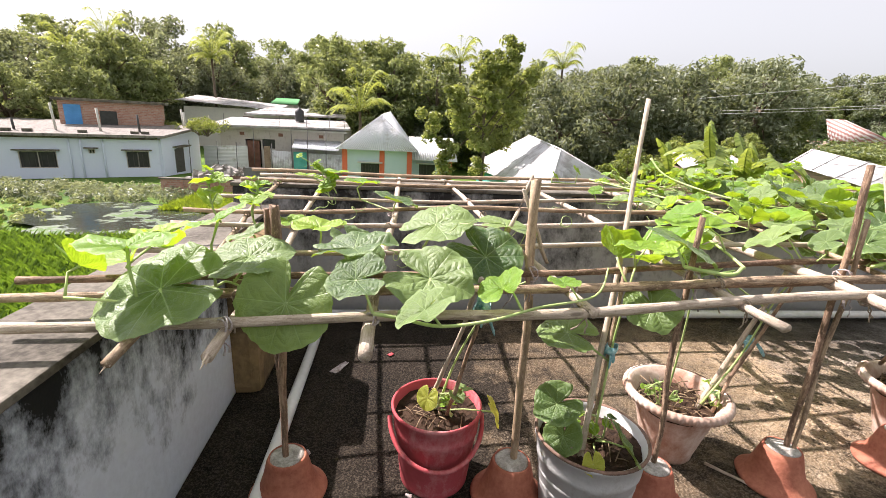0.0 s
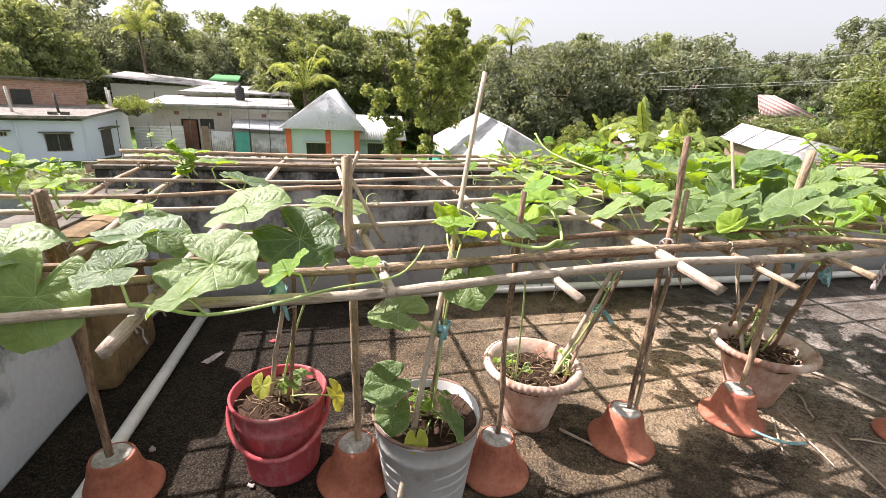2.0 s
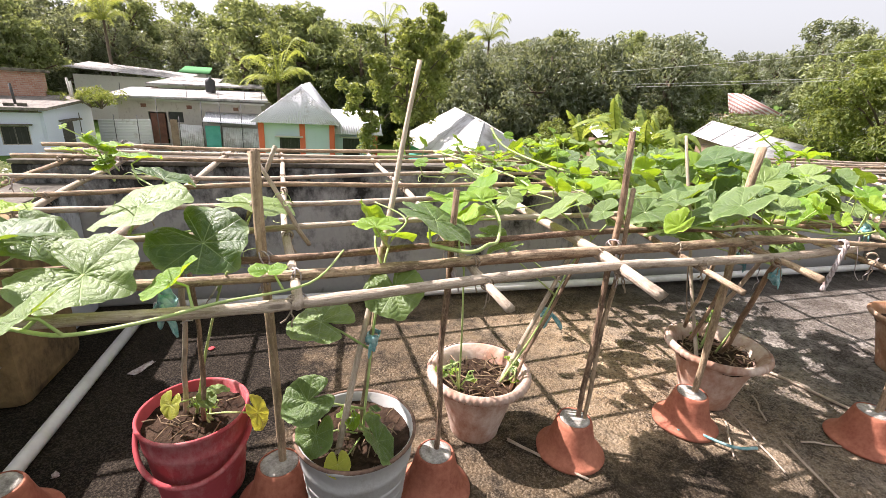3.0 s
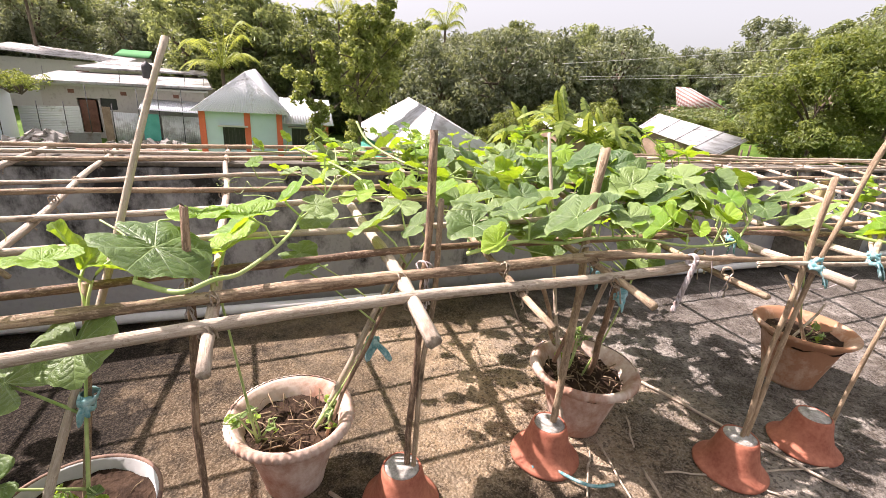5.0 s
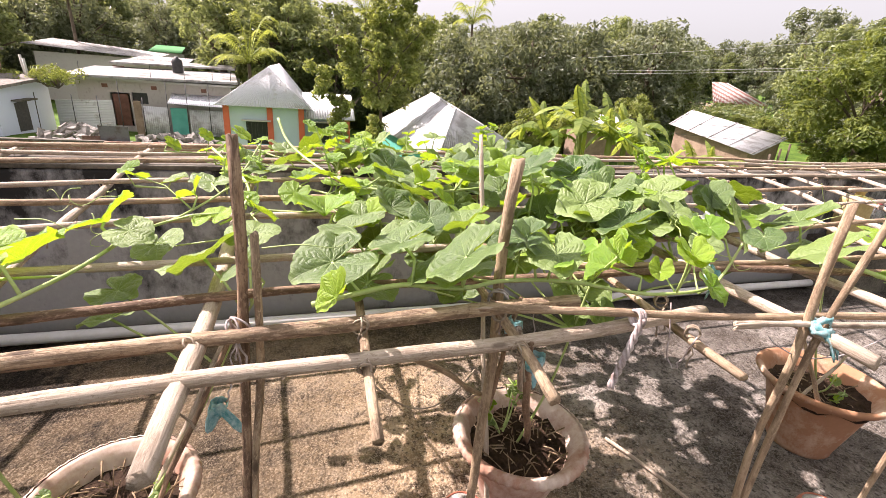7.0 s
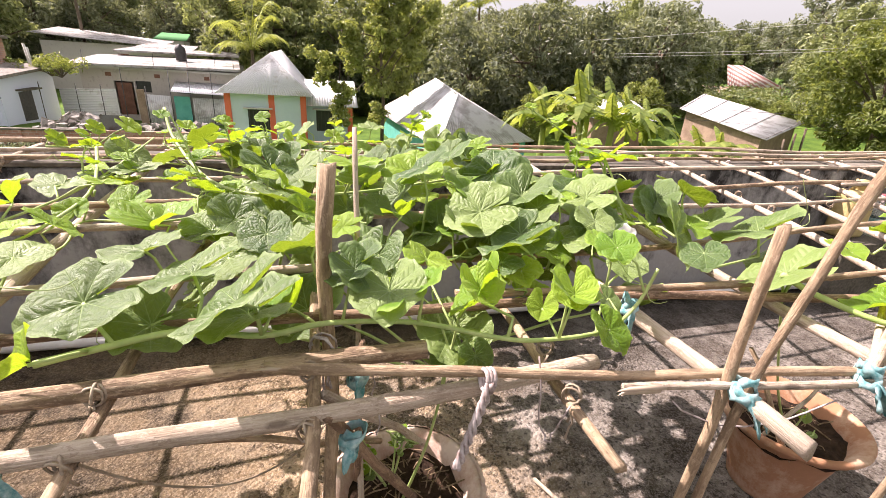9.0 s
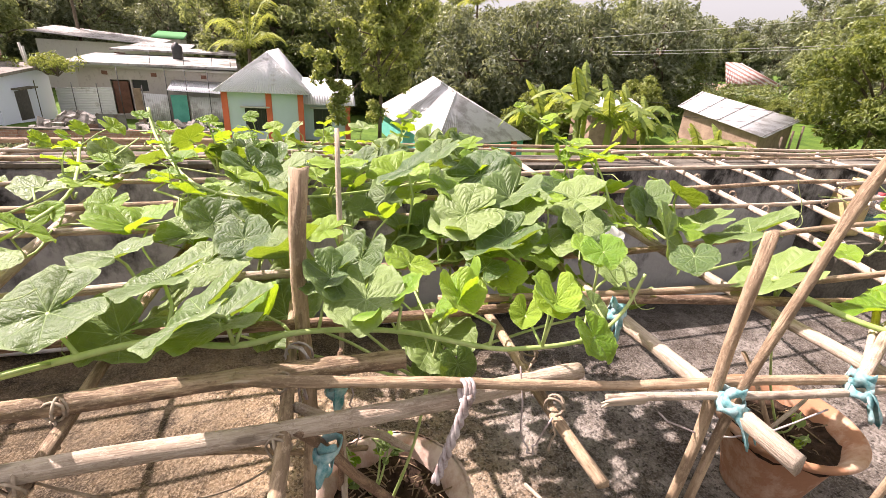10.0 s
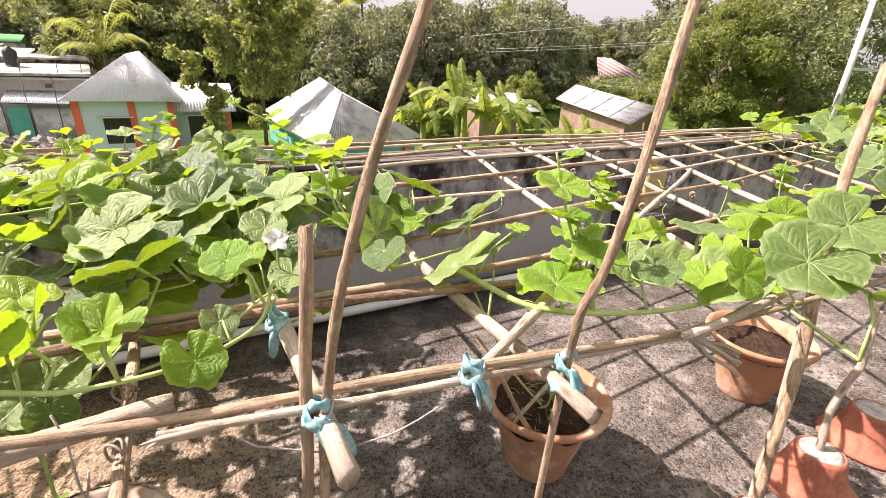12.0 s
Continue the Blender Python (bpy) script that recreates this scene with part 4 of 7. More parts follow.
STEM_B = ((1.596, 1.920, 0.840), (1.680, 1.935, 0.850), (1.793, 1.958, 0.855), (1.922, 1.923, 0.855), (2.032, 1.939, 0.860), (2.190, 1.914, 0.860), (2.315, 1.863, 0.850), (2.392, 1.838, 0.850), (2.530, 1.839, 0.855), (2.637, 1.892, 0.870), (2.669, 1.893, 0.950))
STEM_R = ((3.047, 1.926, 0.900), (3.098, 1.862, 0.870), (3.150, 1.750, 0.860), (3.294, 1.662, 0.860), (3.449, 1.612, 0.870), (3.603, 1.595, 0.900), (3.723, 1.578, 0.980))
STEM_MID = ((1.179, 3.282, 0.950), (1.390, 2.694, 0.920), (1.400, 2.407, 0.900), (1.357, 2.355, 0.880))
STEM_TOP = ((1.475, 3.153, 1.100), (1.534, 3.014, 1.000), (1.740, 2.649, 0.930), (2.032, 2.545, 0.930), (2.422, 2.674, 0.940), (2.618, 2.719, 0.970))


def grow(vine, *tables):
    for table in tables:
        for x, y, z, r, h, tilt, roll, young, *form in table:
            vine.leaf((x, y, z), r, h, tilt, roll, young, None, *form)


def scatter(vine, n, x0, x1, y0, y1, z0, z1, s0, s1, young=0.25, gap=0.075, keep=None):
    """Fill a stretch of trellis with leaves turned to the sun."""
    rg = vine.rng
    spots, tries = [], 0
    while len(spots) < n and tries < n * 60:
        tries += 1
        x, y = rg.uniform(x0, x1), rg.uniform(y0, y1)
        if keep and not keep(x, y):
            continue
        z = plane_z(y) + rg.uniform(z0, z1)
        if any((x - a) ** 2 + (y - b) ** 2 + 0.6 * (z - c) ** 2 < gap * gap for a, b, c in spots):
            continue
        spots.append((x, y, z))
        isy = rg.random() < young
        if isy:
            vine.leaf((x, y, z + 0.02), rg.uniform(s0, s1) * 0.7, rg.gauss(0, 90), rg.gauss(-6, 18), rg.gauss(0, 18), 1)
        else:
            if rg.random() < 0.55:
                vine.leaf((x, y, z), rg.uniform(s0, s1), rg.gauss(5, 55), rg.gauss(-32, 12), rg.gauss(0, 14), 0, None, rg.choice((1, 3, 5, 4)))
            else:
                vine.leaf((x, y, z), rg.uniform(s0, s1), rg.gauss(232, 60), rg.gauss(22, 15), rg.gauss(0, 14), 0)


def tendril(start, way, turns, r, length, rg):
    """A thin coiling tendril."""
    a = Vector(start)
    d = Vector(way).normalized()
    s = d.cross(Vector((0.2, 0.3, 1))).normalized()
    u = d.cross(s)
    pts = []
    for i in range(28):
        t = i / 27
        c = r * t
        q = turns * 2 * math.pi * t * t
        pts.append(a + d * (length * t) + s * (c * math.sin(q)) + u * (c * (1 - math.cos(q))))
    return tube(pts, [0.0016 * (1 - 0.5 * i / 27) for i in range(28)], 5)


def tendrils(vine, n, x0, x1, y0, y1):
    rg = vine.rng
    for _ in range(n):
        p = (rg.uniform(x0, x1), rg.uniform(y0, y1), rg.uniform(0.84, 0.97))
        vine.curls.append(tendril(p, (rg.gauss(0, 1), rg.gauss(-0.3, 0.8), rg.gauss(0.1, 0.6)), rg.uniform(0.5, 2.5), rg.uniform(0.008, 0.025), rg.uniform(0.06, 0.2), rg))


def runner_tip(vine, foot, tip, n=5):
    """A rising shoot tip whose small bright leaves shrink towards its end."""
    rg = vine.rng
    a, b = Vector(foot), Vector(tip)
    low = Vector((a.x + rg.gauss(0, 0.02), a.y + rg.gauss(0, 0.02), min(a.z, plane_z(a.y) + 0.02)))
    mid = a.lerp(b, 0.5) + Vector((rg.gauss(0, 0.015), rg.gauss(0, 0.015), 0.01))
    vine.stem([low, a, mid, b], 0.0042)
    for k in range(n):
        t = (k + 0.6) / n
        c = a.lerp(mid, 2 * t) if t < 0.5 else mid.lerp(b, 2 * t - 1)
        side = 90 if k % 2 else 270
        off = Vector((math.sin(radians(side)) * 0.022, rg.gauss(0, 0.012), 0.012))
        vine.leaf(c + off, (0.052 - 0.034 * t) * rg.uniform(0.85, 1.15), side + rg.gauss(0, 35), rg.gauss(-25, 15), rg.gauss(0, 15), 1, tuple(c), rg.choice((1, 2, 3)))
    vine.curls.append(tendril(tuple(mid), (rg.gauss(0, 1), rg.gauss(0, 0.6), 0.5), 1.5, 0.012, 0.09, rg))


RUNNER_TIPS = (
    ((1.290, 2.900, 0.839), (1.329, 2.900, 1.040)),
    ((1.396, 2.900, 0.838), (1.422, 2.900, 1.025)),
    ((1.674, 2.700, 0.917), (1.616, 2.700, 1.131)),
    ((1.711, 3.000, 0.924), (1.700, 3.000, 1.075)),
    ((2.997, 2.600, 0.998), (2.677, 2.600, 1.196)),
    ((2.815, 2.500, 0.963), (2.808, 2.500, 1.108)),
    ((3.292, 1.780, 0.904), (3.177, 1.780, 1.167)),
    ((3.682, 2.100, 0.887), (3.641, 2.100, 1.017)),
    ((4.973, 2.200, 0.820), (4.886, 2.200, 0.971)),
    ((-0.329, 2.900, 0.839), (-0.374, 2.900, 1.014)),
    ((-0.501, 2.200, 0.920), (-0.475, 2.200, 1.022)),
    ((-0.665, 2.300, 0.907), (-0.650, 2.300, 1.041)),
    ((-0.308, 2.900, 0.888), (-0.472, 2.900, 1.051)),
    ((1.858, 3.100, 0.927), (1.817, 3.100, 1.046)),
    ((2.416, 3.200, 1.025), (2.501, 3.200, 1.100)))

v = Vine("gourd_vine", "gourd vine from the red bucket with very broad green leaves", 1)
v.stem([(0.14, 2.0, 0.26), (0.20, 1.96, 0.5), (0.28, 1.86, 0.74), (0.33, 1.74, 0.84)])
v.stem(STEM_LEFT, 0.005)
grow(v, LEFT_A, LEFT_B, LEFT_C, BUCKET)
tendrils(v, 9, -0.6, 0.5, 1.6, 2.2)
for foot, tip in RUNNER_TIPS[9:13]:
    runner_tip(v, foot, tip)
v.done()

v = Vine("gourd_vine", "young gourd vine climbing a stake from the tin pail", 2)
v.stem([(0.64, 1.82, 0.26), (0.66, 1.84, 0.45), (0.68, 1.86, 0.62), (0.72, 1.88, 0.84), (0.78, 1.95, 0.90), (0.70, 2.05, 0.93)])
grow(v, PAIL_A)
v.done()

v = Vine("gourd_vine", "gourd vine from a clay pot with pale green leaves", 3)
v.stem(STEM_A, 0.006)
v.stem([(1.17, 2.02, 0.24), (1.3, 2.03, 0.45), (1.42, 2.05, 0.7), (1.5, 2.0, 0.86)])
v.stem([(1.0, 2.0, 0.24), (0.98, 1.95, 0.5), (0.95, 1.9, 0.84)])
grow(v, MASS_A_A, MASS_A_B)
scatter(v, 15, 1.25, 1.8, 2.3, 3.3, 0.03, 0.09, 0.06, 0.085, 0.6, 0.14)
scatter(v, 10, 0.95, 1.45, 2.5, 3.5, 0.03, 0.10, 0.045, 0.06, 0.9, 0.12)
tendrils(v, 10, 0.9, 1.8, 1.9, 2.9)
v.done()

v = Vine("gourd_vine", "dense gourd vine with layered broad leaves covering the trellis", 4)
v.stem(STEM_B, 0.0065)
v.stem(STEM_MID, 0.006)
v.stem(STEM_TOP, 0.006)
v.stem([(2.2, 2.05, 0.24), (2.25, 2.0, 0.5), (2.28, 1.95, 0.84)])
grow(v, MASS_B_A, MASS_B_B, MASS_C_A, MASS_C_B, MASS_E)
scatter(v, 26, 1.72, 2.8, 2.0, 2.45, -0.05, 0.02, 0.06, 0.09, 0.25, 0.11)
scatter(v, 44, 1.78, 2.75, 2.12, 2.7, 0.02, 0.15, 0.07, 0.10, 0.42, 0.095)
scatter(v, 48, 1.75, 2.75, 2.7, 3.5, 0.02, 0.09, 0.065, 0.09, 0.45, 0.095)
scatter(v, 24, 1.3, 2.8, 3.1, 3.6, 0.04, 0.13, 0.05, 0.07, 0.75, 0.10)
tendrils(v, 16, 1.7, 2.8, 1.85, 3.2)
for foot, tip in RUNNER_TIPS[:6] + RUNNER_TIPS[13:]:
    runner_tip(v, foot, tip)
v.done()

v = Vine("gourd_vine", "gourd vine with cupped sunlit leaves at the edge of the trellis", 5)
v.stem([(2.9, 2.3, 0.9), (3.1, 2.3, 0.9), (3.2, 2.5, 0.92)])
grow(v, MASS_D_A)
scatter(v, 36, 2.55, 3.15, 2.2, 3.4, 0.02, 0.11, 0.07, 0.095, 0.45, 0.095, lambda x, y: y < 2.25 + 2.4 * (3.15 - x))
tendrils(v, 8, 2.5, 3.2, 1.85, 2.8)
v.done()

v = Vine("gourd_vine", "gourd vine with backlit yellow-green leaves along the trellis edge", 6)
v.stem(STEM_R, 0.0075)
v.stem([(3.5, 2.05, 0.24), (3.3, 2.0, 0.5), (3.1, 1.95, 0.86)])
grow(v, RIGHT_A, RIGHT_B, RIGHT_C)
scatter(v, 44, 4.0, 6.2, 1.5, 2.2, 0.03, 0.13, 0.07, 0.10, 0.4, 0.11, lambda x, y: y < 1.80 + 0.12 * (x - 3.6))
scatter(v, 14, 3.5, 4.2, 1.6, 1.95, 0.03, 0.12, 0.06, 0.09, 0.5, 0.12)
tendrils(v, 10, 3.1, 4.5, 1.8, 2.6)
for foot, tip in RUNNER_TIPS[6:9]:
    runner_tip(v, foot, tip, 6)
v.done()

v = Vine("gourd_vine", "distant gourd vine heaped over the far end of the trellis", 7)
scatter(v, 90, 5.9, 9.0, 2.0, 3.6, 0.03, 0.22, 0.08, 0.12, 0.55, 0.11, lambda x, y: y < 0.9 + 0.36 * x)
v.done()

# ---- stakes, lashings and rags ----
STAKES = (
    ((0.10, 2.03, 0.22), (0.22, 1.79, 0.83), 0.008),
    ((0.17, 1.98, 0.22), (0.24, 1.78, 0.82), 0.007),
    ((0.63, 1.83, 0.22), (0.70, 1.90, 0.83), 0.008),
    ((1.16, 2.03, 0.2), (1.46, 2.08, 0.80), 0.010),
    ((1.19, 1.99, 0.2), (1.44, 2.02, 0.78), 0.007),
    ((2.229, 2.050, 0.240), (2.025, 1.770, 0.800), 0.0110),
    ((2.300, 2.219, 0.240), (2.021, 1.820, 0.800), 0.0100),
    ((2.158, 2.199, 0.300), (1.757, 1.774, 0.800), 0.0080),
    ((3.385, 1.937, 0.240), (3.203, 2.038, 0.600), 0.0080),
    ((3.347, 2.020, 0.240), (3.555, 2.035, 0.420), 0.0070),
    ((2.083, 2.086, 0.300), (2.093, 1.956, 0.800), 0.0080))
LITTER = (
    ((1.205, 1.968, 0.012), (1.410, 1.734, 0.012), 0.0060),
    ((2.690, 2.209, 0.012), (2.974, 1.474, 0.012), 0.0070),
    ((2.240, 1.953, 0.010), (2.155, 1.614, 0.010), 0.0040),
    ((2.446, 2.010, 0.010), (2.356, 1.863, 0.010), 0.0040),
    ((2.166, 1.889, 0.010), (2.031, 1.719, 0.010), 0.0040),
    ((2.379, 1.728, 0.010), (2.615, 1.646, 0.010), 0.0040),
    ((2.627, 1.643, 0.010), (2.787, 1.435, 0.010), 0.0040),
    ((2.669, 1.640, 0.010), (3.028, 1.570, 0.010), 0.0040),
    ((0.973, 1.779, 0.010), (0.808, 1.765, 0.010), 0.0040),
    ((3.980, 1.712, 0.010), (3.960, 1.648, 0.010), 0.0050),
    ((2.305, 1.757, 0.010), (2.231, 1.468, 0.010), 0.0050))


def loose_stick(name, a, b, r, material, label, category, wobble=0.006, group=""):
    vv, ff = stick_shape(a, b, r, r * 0.8, RNG, wobble)
    return tagged(put(name, stick_mesh(name, vv, ff, 8), material), label, category, group)


for a, b, r in STAKES:
    loose_stick("plant_stake", a, b, r, RNG.choice((M_WOOD, M_WOOD_PALE, M_WOOD_DARK)), "thin bare stick stake standing in potting soil", "stake", group="plant stakes")
for a, b, r in LITTER:
    loose_stick("fallen_twig", a, b, r, M_WOOD_PALE, "dry pale twig lying on the terrace floor", "twig", 0.004, "twigs on the floor")
loose_stick("pole", (0.491, 1.622, 0.0), (0.856, 2.198, 1.35), 0.010, M_WOOD_PALE, "thin pale pole standing up through the trellis", "pole", 0.004)
loose_stick("pole", (2.085, 1.96, 0.03), (2.115, 2.40, 1.14), 0.008, M_WOOD_PALE, "thin pale pole standing up among the gourd leaves", "pole", 0.004)
loose_stick("pole", (2.96, 1.66, 0.83), (4.3, 2.25, 0.97), 0.010, M_WOOD_PALE, "thin pale stick laid slanting on the trellis", "pole", 0.004)
loose_stick("pole", (3.0, 1.68, 0.83), (3.6, 2.02, 0.86), 0.008, M_WOOD_PALE, "short pale stick laid slanting on the trellis", "pole", 0.004)
loose_stick("pole", (0.30, 1.98, 0.80), (0.42, 2.05, 1.09), 0.007, M_WOOD_PALE, "thin stick tied upright beside a post", "pole", 0.003)
loose_stick("pole", (0.50, 2.05, 0.80), (0.38, 2.0, 1.05), 0.007, M_WOOD_PALE, "thin stick tied crosswise beside a post", "pole", 0.003)
loose_stick("trellis_post", (3.93, 1.55, 0.0), (4.2, 1.72, 1.35), 0.0165, M_WOOD, "stout split-bark post at the trellis edge", "post", 0.012)
loose_stick("trellis_post", (3.96, 1.56, 0.0), (4.12, 1.68, 0.9), 0.012, M_WOOD_PALE, "pale split stick bound to a stout post", "post", 0.012)
loose_stick("trellis_post", (4.28, 1.55, 0.12), (4.36, 1.58, 0.66), 0.013, M_WOOD_PALE, "short stick standing in an upturned pot", "post", 0.01)
loose_stick("pole", (3.35, 1.56, 0.85), (4.4, 1.62, 0.86), 0.010, M_WOOD_PALE, "thin pale stick bound along the trellis edge", "pole", 0.006)
# frayed stick ends hanging from the front rail
for i in range(5):
    loose_stick("bark_splinter", (3.40 + 0.006 * i, 1.575, 0.825), (3.50 + 0.010 * i, 1.52 + 0.007 * i, 0.742 + 0.008 * ((i * 3) % 5)), 0.0045, M_WOOD_PALE, "frayed pale bark splinter hanging from a rail", "splinter", 0.004, "bark splinters")


def lashing(at, rad, seed, ends=2, mat=None, long=0.06):
    """A few turns of string round a crossing, with loose ends."""
    rg = random.Random(seed)
    at = Vector(at)
    pieces = []
    for k in range(3):
        ax = Vector((rg.gauss(0, 0.3), rg.gauss(0, 0.3), rg.gauss(0, 0.3))) + (Vector((1, 0, 0)) if k % 2 else Vector((0.6, 0.8, 0)))
        ax.normalize()
        a = ax.cross(Vector((0, 0.2, 1))).normalized()
        b = ax.cross(a)
        pts = [at + (a * math.cos(q) + b * math.sin(q)) * rad * rg.uniform(0.95, 1.1) + ax * 0.006 * (k - 1) for q in [2 * math.pi * i / 12 for i in range(13)]]
        pieces.append(tube(pts, 0.0022, 5))
    for _ in range(ends):
        x, y = rg.gauss(0, 0.012), rg.gauss(0, 0.012)
        ll = long * rg.uniform(0.5, 1.3)
        pts = [at + Vector((x * t, y * t - rad * 0.8, -rad * 0.6 - ll * t)) + Vector((rg.gauss(0, 0.003), rg.gauss(0, 0.003), 0)) for t in (0, 0.25, 0.5, 0.75, 1)]
        pieces.append(tube(pts, [0.0025, 0.002, 0.002, 0.002, 0.0028], 5))
    return put("lashing", mesh_from("lashing", *join(pieces)), mat or RNG.choice((M_STRING, M_STRING, M_RAG_WHITE)), trellis, "knotted jute string")


n = 0
for x in (-0.39, -0.07, 0.475, 0.955, 1.383, 1.69, 1.997, 2.43):
    for y, z in ((1.665 + lean(x), 0.79), (1.775 + lean(x), 0.812)):
        n += 1
        lashing((x, y, z), 0.0155, n)
for x, y in ((-0.39, 1.88), (0.39, 1.88), (0.90, 1.86), (1.46, 1.89), (2.02, 1.93)):
    n += 1
    lashing((x, y, 0.815), 0.024, n, 3, M_RAG_WHITE, 0.07)
for y in (2.09, 2.43, 2.63, 2.90, 3.27, 3.45, 3.62):
    for x0, x1 in ((-0.55, -0.70), (-0.389, -0.43), (-0.079, 0.02), (0.487, 0.29), (0.965, 0.83), (3.60, 4.01), (3.93, 4.43), (4.26, 4.87), (4.64, 5.42), (5.02, 6.0), (5.6, 6.6)):
        n += 1
        yy = min(3.66, y + (1.0 if y < 3.2 else 0.4) * lean(x0 + (x1 - x0) * 0.6))
        s = (yy - 1.6) / 2.05
        lashing((x0 + (x1 - x0) * s, yy, plane_z(yy)), 0.0125, n, 1 + n % 2, None, 0.045)


def ribbon(pts, widths, rg, turn=0.0, twist=1.5):
    """A crumpled strip of cloth along points."""
    verts, faces = [], []
    n = len(pts)
    ph = rg.uniform(0, 6)
    for i, (c, w) in enumerate(zip(pts, widths)):
        c = Vector(c)
        t = i / (n - 1)
        q = turn + twist * t
        d = Vector((math.cos(q), math.sin(q), 0.25 * math.sin(3 * t + ph)))
        side = Vector((-d.y, d.x, 0))
        for k in range(5):
            u = k / 2 - 1
            fold = 0.35 * w * math.sin(2.6 * u * 2 + ph + 4 * t) + rg.gauss(0, 0.06) * w
            verts.append(c + d * (w * u) + side * fold)
    for i in range(n - 1):
        for k in range(4):
            faces.append((i * 5 + k, i * 5 + k + 1, i * 5 + k + 6, i * 5 + k + 5))
    return verts, faces


def rag(at, seed, scale=1.0, tails=3, axis=(0.3, 0.2, 1.0)):
    """A torn strip of cloth wound round the sticks, with crumpled hanging tails."""
    rg = random.Random(seed)
    root = thing("rag_tie", "faded turquoise cloth strip knotted round the sticks", "cloth tie", at, "cloth ties on the trellis")
    ax = Vector(axis).normalized()
    a = ax.cross(Vector((0.1, 1, 0.1))).normalized()
    b = ax.cross(a)
    for k in range(3):
        rr = (0.017 + 0.002 * k) * (0.6 + 0.4 * scale)
        off = rg.gauss(0, 0.007)
        pts = [(a * math.cos(q) + b * math.sin(q)) * rr * rg.uniform(0.94, 1.12) + ax * (off + 0.012 * math.sin(q + k * 2)) for q in [2 * math.pi * i / 14 for i in range(15)]]
        verts, faces = [], []
        for i, p in enumerate(pts):
            w = 0.0085 + 0.0035 * math.sin(i * 1.7 + k)
            verts += [p - ax * w, p + p.normalized() * 0.0016, p + ax * w]
        for i in range(14):
            for m in range(2):
                faces.append((i * 3 + m, i * 3 + m + 1, i * 3 + m + 4, i * 3 + m + 3))
        put("wrap", mesh_from("wrap", verts, faces), M_RAG_GREEN, root).modifiers.new("thick", "SOLIDIFY").thickness = 0.0012
    for k in range(tails):
        ll = scale * rg.uniform(0.045, 0.085)
        sx, sy = rg.gauss(0, 0.4), -0.3 + rg.gauss(0, 0.2)
        pts = [Vector((sx * ll * t, sy * ll * t - 0.016, -ll * t * (0.45 + 0.75 * t) + 0.004)) for t in [i / 9 for i in range(10)]]
        wide = scale * rg.uniform(0.010, 0.017)
        widths = [wide * (0.35 + 0.9 * math.sin(math.pi * min(1, 0.1 + 0.75 * i / 9))) for i in range(10)]
        widths[-1] *= 0.6
        put("tail", mesh_from("tail", *ribbon(pts, widths, rg, rg.uniform(-0.6, 0.6), rg.uniform(0.3, 1.4))), M_RAG_GREEN, root).modifiers.new("thick", "SOLIDIFY").thickness = 0.0012
    return root


for i, (p, s, n_tails) in enumerate((((2.69, 1.672, 0.83), 0.75, 3), ((2.937, 1.65, 0.835), 0.7, 2), ((3.10, 1.605, 0.83), 0.75, 3), ((0.21, 1.70, 0.79), 0.7, 2), ((0.672, 1.86, 0.56), 0.55, 2),
                                     ((1.361, 2.085, 0.49), 0.75, 2), ((2.06, 1.80, 0.72), 0.6, 2), ((2.085, 1.96, 0.72), 0.7, 2), ((2.67, 1.95, 0.825), 0.6, 2))):
    rag(p, i, s, n_tails)
br = []
for k in range(3):
    pts = [(2.274 - 0.045 * t + 0.005 * math.cos(18 * t + 2.1 * k), 1.748 + 0.005 * math.sin(18 * t + 2.1 * k), 0.845 - 0.17 * t) for t in [i / 24 for i in range(25)]]
    br.append(tube(pts, 0.0042, 6))
tagged(put("cloth_braid", mesh_from("cloth_braid", *join(br)), M_RAG_WHITE), "braided pale cloth strip hanging from the front rail", "cloth tie")
tagged(put("slack_string", mesh_from("slack_string", *tube([(1.66 + 0.36 * i / 20, 1.78 + 0.25 * i / 20, 0.80 - 0.5 * (i / 20) * (1 - i / 20) - 0.25 * i / 20) for i in range(21)], 0.0022, 5)), M_STRING), "slack pale string tied below the trellis", "string")
green_cord = [(1.90 + 0.005 * math.sin(9 * t) + 0.24 * t, 1.87 - 0.16 * t + 0.02 * math.sin(7 * t), 0.025) for t in [i / 20 for i in range(21)]]
tagged(put("cord", mesh_from("cord", *tube(green_cord, 0.006, 6)), M_RAG_GREEN), "frayed turquoise cord lying against an upturned pot", "cord")

# a wrap that holds the braid on its rail
wrap = [tube([(2.274 + 0.006 * k + 0.002 * math.sin(q), 1.765 + 0.016 * math.cos(q), 0.838 + 0.016 * math.sin(q)) for q in [2 * math.pi * i / 14 for i in range(15)]], 0.004, 6) for k in range(-1, 2)]
tagged(put("cloth_wrap", mesh_from("cloth_wrap", *join(wrap)), M_RAG_WHITE), "pale cloth strip wound round the front rail", "cloth tie")


